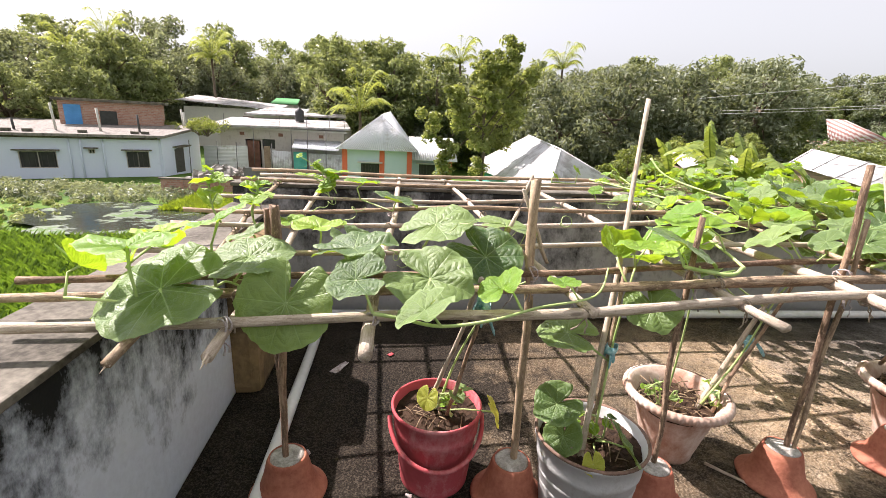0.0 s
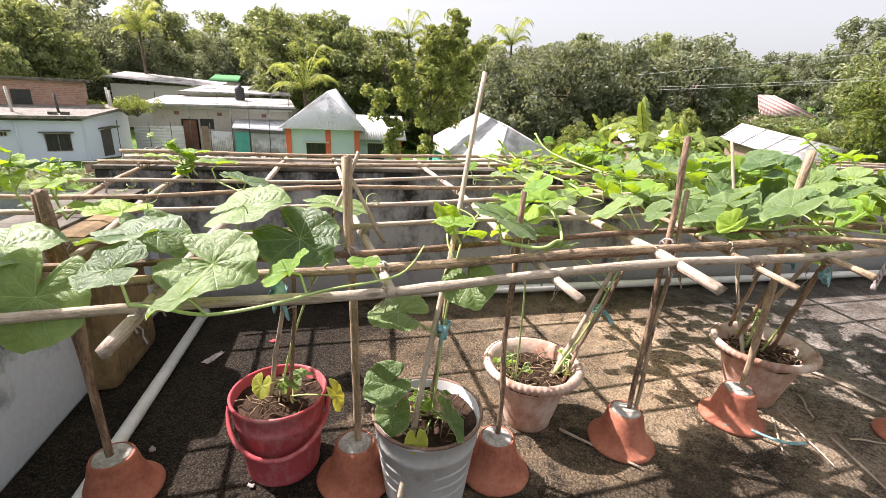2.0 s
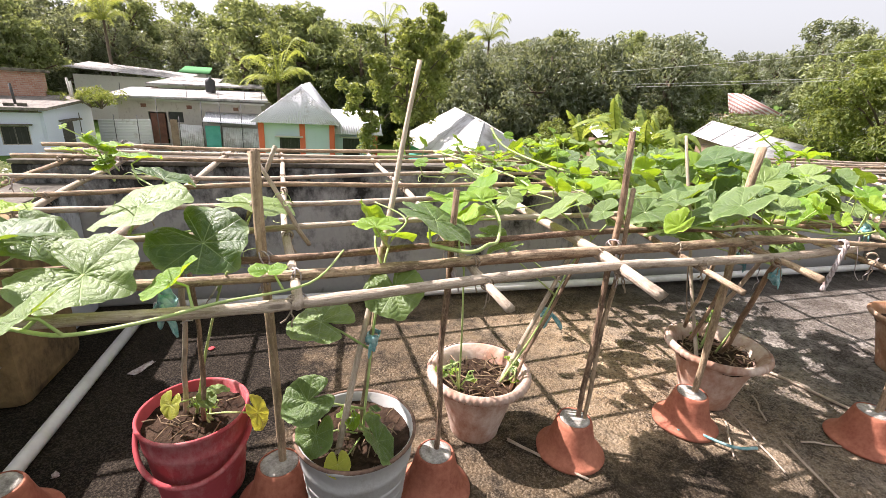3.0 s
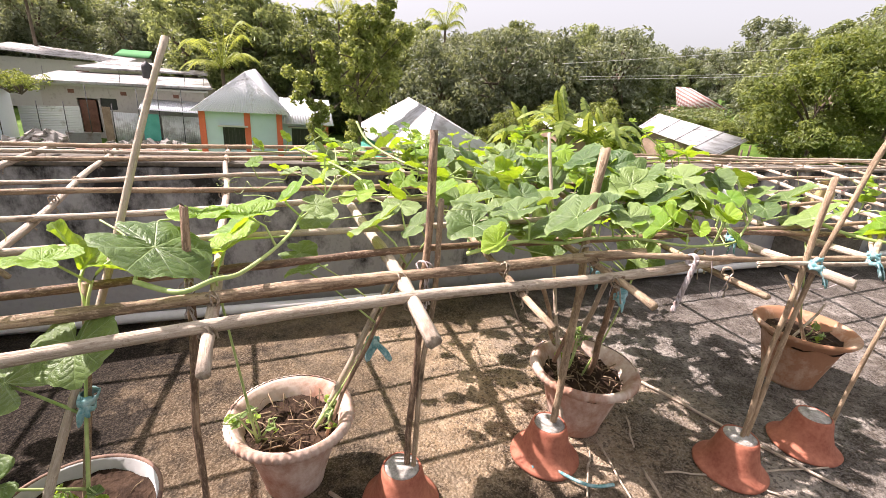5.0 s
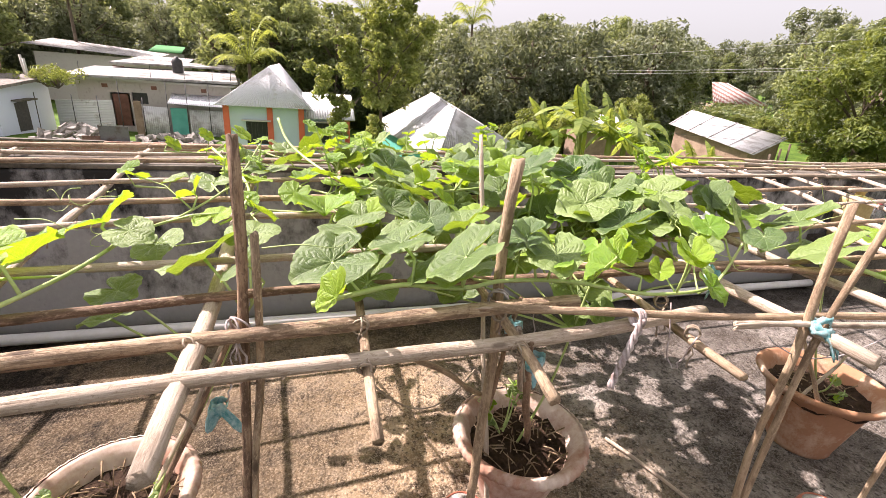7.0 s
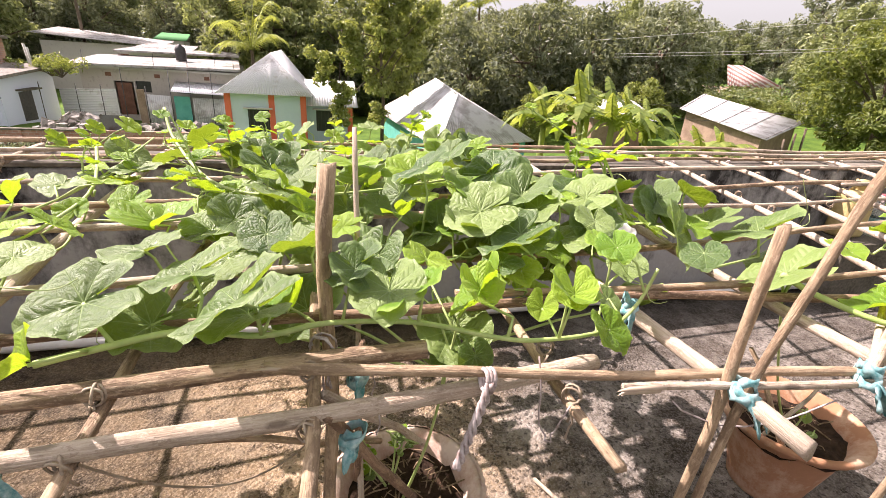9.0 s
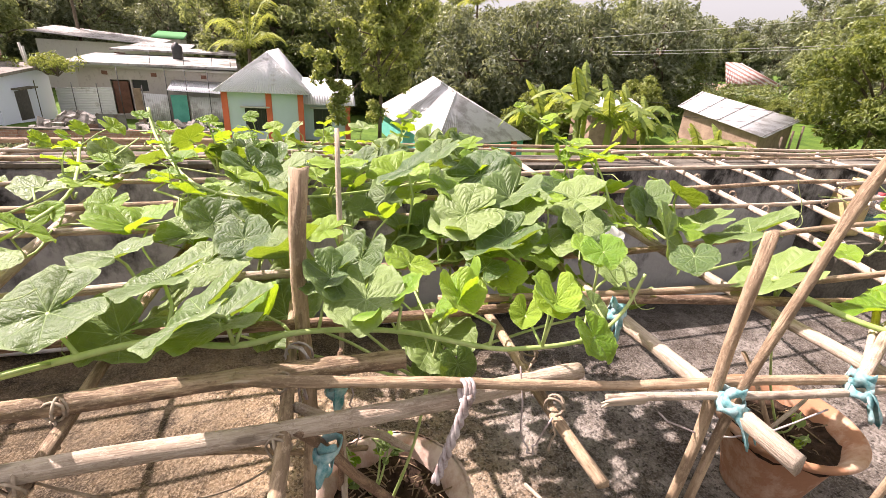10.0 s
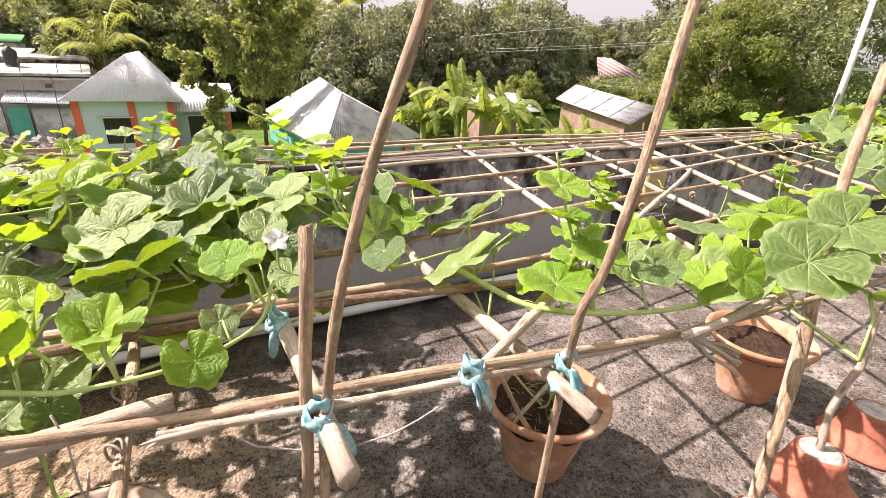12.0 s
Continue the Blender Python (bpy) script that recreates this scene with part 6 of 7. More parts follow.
near_right = make_tree("tree", "large light green tree beside the tin shed", 12, 9.0, 3.9, 0.6, 150, 170, 0.145, M_TREE_LIGHT, (0.12, 0.24))
near_right.matrix_basis = pose(33.2, 20.5, -2.6)
near_right_b = make_tree("tree", "tall leafy green tree at the edge of the shed", 13, 12.5, 5.6, 0.6, 150, 180, 0.15, M_TREE_MID, (0.12, 0.24))
near_right_b.matrix_basis = pose(40, 20, -2.6)


# ---- palms and bananas ----
def strip_leaf(rg, root, heading, length, width, rise, droop, fold, torn, cells=26):
    """A long arching blade with a folded midrib and slits torn in from its edges."""
    h = Vector((math.sin(heading), math.cos(heading), 0))
    side = Vector((h.y, -h.x, 0))
    verts, faces = [], []
    sway = rg.uniform(-0.25, 0.25)
    rows = []
    for i in range(cells + 1):
        t = i / cells
        c = Vector(root) + h * (length * t * (1 - 0.25 * droop * t)) + side * (sway * length * t * t) + Vector((0, 0, length * (rise * t - droop * t * t)))
        w = width * (math.sin(math.pi * min(1, 0.06 + 0.92 * t) ** 0.75) ** 0.6 if t < 1 else 0.02)
        rows.append((c, w))
    for i in range(cells):
        for sg in (-1, 1):
            slit = rg.random() < torn
            hang = rg.uniform(0.0, 0.5) if slit else 0.0
            o = len(verts)
            for c, w, edge in ((*rows[i], 0), (*rows[i + 1], 1)):
                for k in range(3):
                    u = k / 2
                    pull = (rows[i][0] - rows[i + 1][0]) * (0.22 * u * (-1 if edge else 0)) * (-1 if slit else 0)
                    verts.append(c + side * (sg * w * u) + pull + Vector((0, 0, -(fold + hang * u) * w * u)))
            faces += [(o, o + 1, o + 4, o + 3), (o + 1, o + 2, o + 5, o + 4)]
    mid = tube([c + Vector((0, 0, -0.006)) for c, w in rows[::3]], [0.018 - 0.0016 * q for q in range(len(rows[::3]))], 5)
    return join([(verts, faces), mid])


def banana_plant(loc, seed, height, leaves, label):
    rg = random.Random(seed)
    root = thing("banana_plant", label, "banana plant", loc, "banana plants below the terrace")
    put("pseudostem", mesh_from("pseudostem", *tube([(0, 0, -0.3), (0.03, 0.02, height * 0.4), (0, 0, height)], [0.16, 0.13, 0.07], 12)), M_BANANA, root)
    for i in range(leaves):
        hd = 2.4 * i + rg.uniform(-0.3, 0.3)
        young = i >= leaves - 2
        up = rg.uniform(1.3, 1.9) if young else rg.uniform(0.6, 1.0)
        fall = up * rg.uniform(0.25, 0.5) if young else up * rg.uniform(0.9, 1.5)
        put("leaf", mesh_from("leaf", *strip_leaf(rg, (0, 0, height * rg.uniform(0.9, 1.0)), hd, rg.uniform(0.7, 0.95) if young else rg.uniform(1.4, 1.9), rg.uniform(0.2, 0.3) * (0.65 if young else 1), up, fall, 0.35, 0.28)), M_BANANA, root)
    return root


for i, (x, y, h) in enumerate(((9.0, 12.6, 3.5), (9.8, 13.6, 3.7), (9.6, 12.0, 3.4), (11.2, 13.4, 3.1), (12.2, 13.8, 2.9), (14.0, 13.2, 2.3), (15.2, 13.6, 2.2), (8.3, 13.4, 3.1))):
    banana_plant((x, y, GROUND_Z), 40 + i, h + 0.55, 9, "banana plant with torn arching yellow-green leaves")
for i, (x, y, h) in enumerate(((10.6, 37.5, 4.0), (11.6, 38, 3.6))):
    banana_plant((x, y, GROUND_Z), 60 + i, h, 7, "banana plant behind the hipped tin roof")


def palm(loc, seed, height, fronds, length, label):
    rg = random.Random(seed)
    root = thing("palm_tree", label, "palm tree", loc, "palm trees")
    put("trunk", mesh_from("trunk", *tube([(0, 0, -0.4), (0.12, 0.05, height * 0.5), (0.05, 0.1, height)], [0.2, 0.15, 0.12], 10)), M_BARK, root)
    for i in range(fronds):
        hd = i * 2.399
        up = 0.75 + 2.1 * (i % 5) / 4
        h = Vector((math.sin(hd), math.cos(hd), 0))
        side = Vector((h.y, -h.x, 0))
        pieces, pts = [], []
        for j in range(15):
            t = j / 14
            pts.append(Vector((0.05, 0.1, height)) + h * (length * t * (1 - 0.2 * t)) + Vector((0, 0, length * (up * t - (0.4 + 0.62 * up) * t * t))))
        pieces.append(tube(pts, [0.03 - 0.0016 * j for j in range(15)], 5))
        vs, fs = [], []
        for j in range(2, 15):
            for m in (0.0, 0.5):
                c = pts[j - 1].lerp(pts[j], m)
                ll = length * 0.3 * math.sin(math.pi * (0.1 + 0.85 * j / 15)) * rg.uniform(0.8, 1.1)
                for sg in (-1, 1):
                    tip = c + side * sg * ll * 0.75 + h * ll * 0.45 - Vector((0, 0, ll * rg.uniform(0.25, 0.5)))
                    w = h * 0.05
                    o = len(vs)
                    vs += [c - w, c + w, tip]
                    fs.append((o, o + 1, o + 2))
        pieces.append((vs, fs))
        put("frond", mesh_from("frond", *join(pieces)), M_PALM, root)
    return root


palm((-2.9, 41.0, GROUND_Z), 3, 5.2, 18, 3.6, "young palm with arching fronds beside the grey building")
for i, (x, y, top) in enumerate(((8.2, 60, 9.6), (21.5, 60, 9.8), (-21.5, 60, 8.4), (-36, 58, 7.6), (-34, 62, 10.0))):
    palm((x, y, hill(x, y)), 5 + i, top - 1.2 - hill(x, y), 26, 3.3, "tall slim coconut palm above the wood")

# ---- low growth beside the houses ----
def weeds(name, label, seed, n, x0, x1, y0, y1, hmax, size, material):
    rg = random.Random(seed)
    clumps = []
    for _ in range(n):
        x, y = rg.uniform(x0, x1), rg.uniform(y0, y1)
        r = rg.uniform(0.5, 1.0) * hmax
        clumps.append(((x, y, hill(x, y) + r * 0.4), r))
    vs, fs = leaf_cloud(rg, clumps, 60, size, 0.7)
    w = put(name, mesh_from(name, vs, fs, False), material)
    return tagged(w, label, "weeds", kind="stuff")


weeds("weed_bed", "dense dark green weeds along the white house", 5, 190, -26, -11, 24.0, 29.0, 0.6, 0.12, M_TREE_DARK)
weeds("weed_bed", "bushy green growth round the red-roofed house", 11, 150, 32, 64, 36, 57, 1.7, 0.26, M_TREE_MID)
meadow("meadow_grass", "bright green marsh grass below the terrace", 6, 26000, -17, -3.5, 8, 19, 0.42, M_MEADOW, lambda x, y: (x + 11.4) ** 2 / 14 + (y - 20.3) ** 2 / 12 < 1)
meadow("meadow_grass", "sunlit yellow-green grass beside the pond", 8, 9000, -10.6, -7.0, 22.0, 26.5, 0.35, M_MEADOW_PALE)
weeds("weed_bed", "leafy green water weeds at the pond edge", 9, 60, -19, -13.5, 17, 24, 0.3, 0.10, M_TREE_MID)


def roof_shrub(x, y, z, r, seed, label):
    rg = random.Random(seed)
    clumps = [((rg.gauss(0, r * 0.55), rg.gauss(0, r * 0.4), r * rg.uniform(0.25, 0.8)), r * rg.uniform(0.2, 0.38)) for _ in range(16)]
    root = thing("shrub", label, "shrub", (x, y, z))
    put("twigs", mesh_from("twigs", *join([tube([(0, 0, 0), (c[0] * 0.5, c[1] * 0.5, c[2] * 0.6), c], [0.03, 0.02, 0.008], 5) for c, q in clumps])), M_BARK, root)
    tagged(put("foliage", mesh_from("foliage", *leaf_cloud(rg, clumps, 60, 0.1, 0.8), False), M_TREE_LIGHT, root), kind="stuff")


roof_shrub(-13.9, 37.0, -0.6, 1.5, 91, "yellow-green shrub overhanging the flat roof edge")
roof_shrub(-18.2, 40.0, -0.6, 1.0, 92, "small yellow-green potted shrub on the flat roof")
roof_shrub(-15.0, 38.2, -0.6, 1.1, 93, "pale green bush growing beside the flat roof")
weeds("weed_bed", "mixed shrubs between the roofs and the terrace", 7, 90, 11.5, 24, 12, 19, 0.8, 0.14, M_TREE_LIGHT)

# ---- houses ----
def brick_material(name, c1, c2, mortar, scale):
    m = Mat(name)
    b = m.node("ShaderNodeTexBrick")
    b.inputs["Scale"].default_value = scale
    b.inputs["Color1"].default_value, b.inputs["Color2"].default_value, b.inputs["Mortar"].default_value = (*c1, 1), (*c2, 1), (*mortar, 1)
    mp = m.coord("Object")
    rot = m.node("ShaderNodeMapping")
    rot.inputs["Rotation"].default_value = (radians(90), 0, 0)
    m.link(mp, rot.inputs[0])
    m.link(rot.outputs[0], b.inputs["Vector"])
    grime = m.noise(m.coord("World"), 1.5, 5)
    col = m.mix(m.math("MULTIPLY", grime, 0.4), b.outputs["Color"], (0.16, 0.12, 0.10))
    m.bump(b.outputs["Fac"], 0.4, -0.01)
    return m.done(col, 0.9)


M_TINROOF = sheet_material("galvanised_roof_sheet", (0.60, 0.61, 0.63), (0.74, 0.75, 0.77), (0.50, 0.49, 0.47), 0.38, 0.05, 0.6)
M_FARROOF = sheet_material("weathered_pale_roof_slab", (0.30, 0.29, 0.275), (0.42, 0.41, 0.395), (0.18, 0.165, 0.15), 0.47, 0.0, 0.95)
M_PALESHEET = sheet_material("dull_pale_sheet", (0.6, 0.6, 0.59), (0.72, 0.72, 0.71), (0.4, 0.37, 0.33), 0.38, 0.0, 0.6)
M_TINDARK = sheet_material("dull_dark_sheet", (0.12, 0.12, 0.125), (0.2, 0.2, 0.2), (0.1, 0.075, 0.06), 0.45, 0.2, 0.6)
M_TINROOF_OLD = sheet_material("stained_roof_sheet", (0.50, 0.50, 0.50), (0.66, 0.66, 0.65), (0.36, 0.35, 0.33), 0.47, 0.1, 0.6)
M_PALEBLUE = speckled("pale_blue_green_wall_paint", (0.46, 0.57, 0.60), (0.56, 0.67, 0.70), 0.6, 20, 0.85, 0.1, which="World")
M_BLUEWHITE = mould_wall_material("bluish_white_wall_paint", (0.74, 0.80, 0.93), (0.5, 0.55, 0.66), 0.36)
M_GREYWALL = mould_wall_material("bare_grey_plaster", (0.56, 0.51, 0.46), (0.33, 0.29, 0.25), 0.42)
M_WHITEWALL = mould_wall_material("weathered_whitewash", (0.6, 0.58, 0.53), (0.34, 0.32, 0.28), 0.4)
M_ORANGE = speckled("orange_red_paint", (0.62, 0.12, 0.06), (0.72, 0.18, 0.09), 1, 20, 0.8, 0.1)
M_TEAL = speckled("turquoise_door_paint", (0.05, 0.3, 0.24), (0.1, 0.42, 0.34), 2, 20, 0.7, 0.1)
M_DOORWOOD = speckled("brown_door_wood", (0.12, 0.05, 0.03), (0.24, 0.11, 0.07), 3, 20, 0.7, 0.2)
# near-black colour stands for unlit rooms behind windows and openings
M_DARKWIN = speckled("dark_window_interior", (0.012, 0.012, 0.013), (0.035, 0.035, 0.037), 3, 20, 0.35, 0.1)
M_IRON = speckled("dark_iron_bar", (0.03, 0.03, 0.03), (0.08, 0.075, 0.07), 8, 40, 0.6, 0.2)
M_BRICK = brick_material("weathered_red_brick", (0.40, 0.18, 0.12), (0.52, 0.30, 0.22), (0.46, 0.42, 0.38), 2.2)
M_ROOFSLAB = mould_wall_material("sunlit_roof_slab", (0.27, 0.245, 0.215), (0.10, 0.09, 0.078), 0.47)
M_BLUEDOOR = speckled("bright_blue_paint", (0.05, 0.22, 0.5), (0.08, 0.3, 0.62), 2, 20, 0.6, 0.1)
M_MUD = speckled("mud_wall", (0.2, 0.14, 0.1), (0.34, 0.25, 0.18), 2, 20, 0.9, 0.3, which="World")


def striped_sheet():
    m = Mat("red_and_white_striped_sheet")
    sep = m.node("ShaderNodeSeparateXYZ")
    v = m.coord("Object")
    m.link(v, sep.inputs[0])
    run = m.math("ADD", sep.outputs[0], m.math("MULTIPLY", sep.outputs[1], 0.8))
    band = m.math("FRACT", m.math("MULTIPLY", run, 0.62))
    col = m.ramp(band, [(0.46, (0.34, 0.13, 0.10)), (0.54, (0.66, 0.6, 0.56))])
    return m.done(m.mix(m.math("MULTIPLY", m.noise(v, 2, 5), 0.4), col, (0.4, 0.33, 0.29)), 0.7)


M_REDSHEET = striped_sheet()
M_RUBBLE = speckled("pale_rubble", (0.16, 0.148, 0.13), (0.40, 0.375, 0.34), 4, 30, 0.95, 0.8, 0.03)
M_TANK = speckled("black_water_tank_plastic", (0.015, 0.015, 0.016), (0.04, 0.04, 0.042), 3, 20, 0.5, 0.1)


def corrugated(corners, waves, depth, material, name, parent, label=""):
    """A wavy sheet between eave a-b and ridge d-c; waves run up the slope."""
    a, b, c, d = [Vector(p) for p in corners]
    n = (b - a).cross(d - a)
    n = n.normalized() if n.length > 1e-6 else (b - a).cross(c - a).normalized()
    cols = waves * 4
    verts, faces = [], []
    for i in range(cols + 1):
        t = i / cols
        off = n * (depth * math.sin(2 * math.pi * waves * t))
        verts += [a.lerp(b, t) + off, d.lerp(c, t) + off]
    for i in range(cols):
        faces.append((2 * i, 2 * i + 2, 2 * i + 3, 2 * i + 1))
    ob = put(name, mesh_from(name, verts, faces), material, parent, label)
    sol = ob.modifiers.new("thick", "SOLIDIFY")
    sol.thickness = 0.02
    return ob


def slab(corners, thick, material, name, parent, label=""):
    """A solid sloping slab whose top face has the given corners."""
    bm = bmesh.new()
    hi = [bm.verts.new(p) for p in corners]
    lo = [bm.verts.new((p[0], p[1], p[2] - thick)) for p in corners]
    bm.faces.new(hi)
    bm.faces.new(lo[::-1])
    for i in range(4):
        bm.faces.new((lo[i], lo[(i + 1) % 4], hi[(i + 1) % 4], hi[i]))
    return part(name, bm, material, parent, label)


def wall_with_holes(x0, x1, z0, z1, y0, y1, holes, material, parent):
    """A front wall with rectangular openings right through it."""
    xs = sorted({x0, x1, *[v for h in holes for v in h[:2]]})
    zs = sorted({z0, z1, *[v for h in holes for v in h[2:]]})
    bm = bmesh.new()
    for i in range(len(xs) - 1):
        for j in range(len(zs) - 1):
            cx, cz = (xs[i] + xs[i + 1]) / 2, (zs[j] + zs[j + 1]) / 2
            if any(h[0] < cx < h[1] and h[2] < cz < h[3] for h in holes):
                continue
            box(bm, (xs[i], y0, zs[j]), (xs[i + 1], y1, zs[j + 1]))
    bmesh.ops.remove_doubles(bm, verts=bm.verts, dist=0.001)
    return part("wall", bm, material, parent)


def barred_window(parent, x0, x1, z0, z1, y, bars=5, frame_mat=None, ledge=True, ledge_mat=None):
    """A dark window with a frame, iron bars and a concrete ledge over it."""
    w = thing("window", "", "", (0, 0, 0))
    for key in list(w.keys()):
        del w[key]
    w.parent = parent
    fm = frame_mat or M_DOORWOOD
    box_part("pane", (x0 + 0.03, y + 0.12, z0 + 0.03), (x1 - 0.03, y + 0.15, z1 - 0.03), M_DARKWIN, w)
    bm = bmesh.new()
    t = 0.05
    box(bm, (x0, y + 0.05, z0), (x0 + t, y + 0.12, z1))
    box(bm, (x1 - t, y + 0.05, z0), (x1, y + 0.12, z1))
    box(bm, (x0 + t, y + 0.05, z0), (x1 - t, y + 0.12, z0 + t))
    box(bm, (x0 + t, y + 0.05, z1 - t), (x1 - t, y + 0.12, z1))
    box(bm, ((x0 + x1) / 2 - t / 2, y + 0.055, z0 + t), ((x0 + x1) / 2 + t / 2, y + 0.115, z1 - t))
    part("window_frame", bm, fm, w)
    for i in range(bars):
        x = x0 + (x1 - x0) * (i + 0.5) / bars
        box_part("bar", (x - 0.012, y + 0.02, z0 + 0.02), (x + 0.012, y + 0.045, z1 - 0.02), M_IRON, w)
    if ledge:
        box_part("ledge", (x0 - 0.2, y - 0.35, z1 + 0.04), (x1 + 0.2, y + 0.02, z1 + 0.11), ledge_mat or M_COPING, w, bevel=0.01)
    return w


house = thing("house", "pale blue house with orange pillars and a pyramid tin roof", "house")
wall_with_holes(-3.0, 1.1, -3.7, -0.6, 30.0, 30.2, [(-2.02, -0.85, -2.76, -1.48)], M_PALEBLUE, house)
box_part("side_wall", (0.9, 30.2, -3.7), (1.1, 36, -0.6), M_PALEBLUE, house)
box_part("side_wall", (-3.0, 30.2, -3.7), (-2.8, 36, -0.6), M_PALEBLUE, house)
barred_window(house, -2.02, -0.85, -2.76, -1.48, 30.0, 6, M_DARKWIN, True, M_WHITEWALL)
for x in (-3.03, -0.68, 1.08):
    box_part("pillar", (x - 0.16, 29.92, -3.7), (x + 0.16, 30.22, -0.6), M_ORANGE, house, "orange painted pillar", 0.01)
box_part("plinth", (-3.3, 29.8, -3.9), (4.2, 30.0, -3.5), M_GREYWALL, house)
ap, ap2, e = (-0.75, 32.3, 1.62), (-0.2, 34.0, 1.85), -0.6
corrugated(((-3.55, 29.45, e), (1.62, 29.45, e), ap, ap), 36, 0.018, M_TINROOF, "roof", house)
corrugated(((1.62, 29.45, e), (1.7, 37, e), ap2, ap), 36, 0.018, M_TINROOF, "roof", house)
corrugated(((-3.55, 37, e), (-3.55, 29.45, e), ap, ap2), 36, 0.018, M_TINROOF, "roof", house)
wall_with_holes(1.1, 3.9, -3.7, -1.25, 31.0, 31.2, [(1.78, 2.85, -2.76, -1.5)], M_PALEBLUE, house)
barred_window(house, 1.78, 2.85, -2.76, -1.5, 31.0, 5, M_DARKWIN, True, M_WHITEWALL)
box_part("pillar", (3.68, 30.92, -3.7), (4.0, 31.22, -1.25), M_ORANGE, house, "orange painted pillar", 0.01)
corrugated(((1.15, 30.5, -1.2), (4.3, 30.5, -1.2), (4.3, 33.5, 0.2), (1.15, 33.5, 0.2)), 20, 0.018, M_TINROOF, "roof", house)

house_b = thing("house", "long house with a stained hipped tin roof and turquoise wall", "house")
E1, E2, E3, E4 = (6.7, 19.4, -1.8), (12.4, 22.2, -1.8), (13.4, 36, -1.8), (6.1, 36.0, -1.8)
RB, RA = (8.55, 23.2, 0.24), (9.76, 33.0, 0.69)
corrugated((E1, E2, RB, RB), 34, 0.018, M_TINROOF_OLD, "roof", house_b)
corrugated((E4, E1, RB, RA), 60, 0.018, M_TINROOF_OLD, "roof", house_b)
corrugated((E2, E3, RA, RB), 60, 0.018, M_TINROOF_OLD, "roof", house_b)
hip = [tube([E1, RB], 0.05, 6), tube([RB, RA], 0.06, 6), tube([E2, RB], 0.05, 6)]
for h in hip:
    put("ridge_cap", mesh_from("ridge_cap", *h), M_TINROOF_OLD, house_b)
bm = bmesh.new()
vs = [bm.verts.new(p) for p in ((7.1, 19.9, -3.9), (12.0, 22.3, -3.9), (12.9, 35.5, -3.9), (6.6, 35.5, -3.9), (7.1, 19.9, -1.85), (12.0, 22.3, -1.85), (12.9, 35.5, -1.85), (6.6, 35.5, -1.85))]
for q in ((0, 1, 5, 4), (1, 2, 6, 5), (2, 3, 7, 6), (3, 0, 4, 7)):
    bm.faces.new([vs[i] for i in q])
part("wall", bm, M_TEAL, house_b, "turquoise painted wall")
for t in (0.12, 0.5, 0.86):
    p = Vector((7.05, 19.8, 0)).lerp(Vector((12.0, 22.2, 0)), t)
    box_part("pillar", (p.x - 0.12, p.y - 0.14, -3.9), (p.x + 0.12, p.y + 0.1, -1.86), M_ORANGE, house_b, "orange painted pillar")

grey = thing("grey_building", "long building of bare grey plaster with a pale tin roof", "building")
wall_with_holes(-13.7, -4.0, -3.9, 0.12, 39.0, 39.25, [(-11.8, -10.6, -3.0, -0.75), (-10.5, -9.5, -1.45, -0.7), (-7.95, -6.9, -1.42, -0.78)], M_GREYWALL, grey)
box_part("side_wall", (-4.25, 39.25, -3.9), (-4.0, 46, 0.1), M_GREYWALL, grey)
box_part("side_wall", (-13.7, 39.25, -3.9), (-13.45, 45.8, 0.1), M_GREYWALL, grey)
box_part("back_wall", (-13.7, 45.8, -3.9), (-4.25, 46, 0.6), M_GREYWALL, grey)
box_part("door", (-11.7, 39.1, -3.2), (-10.75, 39.16, -0.85), M_DOORWOOD, grey, "rusty brown metal door")
# dark sheets that paint the shade inside the two openings
box_part("dark_opening", (-10.5, 39.2, -1.45), (-9.5, 39.24, -0.7), M_DARKWIN, grey)
box_part("dark_opening", (-7.95, 39.2, -1.42), (-6.9, 39.24, -0.78), M_DARKWIN, grey)
slab(((-14.3, 38.2, 0.30), (-3.4, 38.2, 0.44), (-4.6, 46, 1.05), (-15.0, 46, 0.85)), 0.16, M_FARROOF, "roof", grey)
slab(((-13.6, 45.0, 1.25), (-4.4, 45.0, 1.35), (-4.8, 48.5, 1.62), (-13.6, 48.5, 1.5)), 0.14, M_FARROOF, "roof", grey)
for x in (-13.2, -9.0, -6.9, -5.1, -3.9):
    put("starter_bar", mesh_from("starter_bar", *tube([(x, 38.5, 0.3), (x + 0.05, 38.5, 1.15)], 0.02, 5)), M_IRON, grey)
box_part("eave_beam", (-13.8, 38.6, 0.02), (-3.7, 38.95, 0.16), M_WHITEWALL, grey)
for x in (-12.2, -9.2, -6.0):
    box_part("vent_block", (x, 38.97, -0.45), (x + 0.35, 39.0, -0.2), M_DOORWOOD, grey)

tank = put("water_tank", mesh_from("water_tank", *lathe([(0, 0), (0.34, 0), (0.37, 0.1), (0.36, 0.3), (0.38, 0.4), (0.36, 0.6), (0.38, 0.7), (0.34, 0.95), (0.12, 1.1), (0.1, 1.18), (0, 1.18)], 24)), M_TANK)
tank.location = (-8.1, 42.2, 0.74)
tagged(tank, "ribbed black plastic water tank on the tin roof", "water tank")

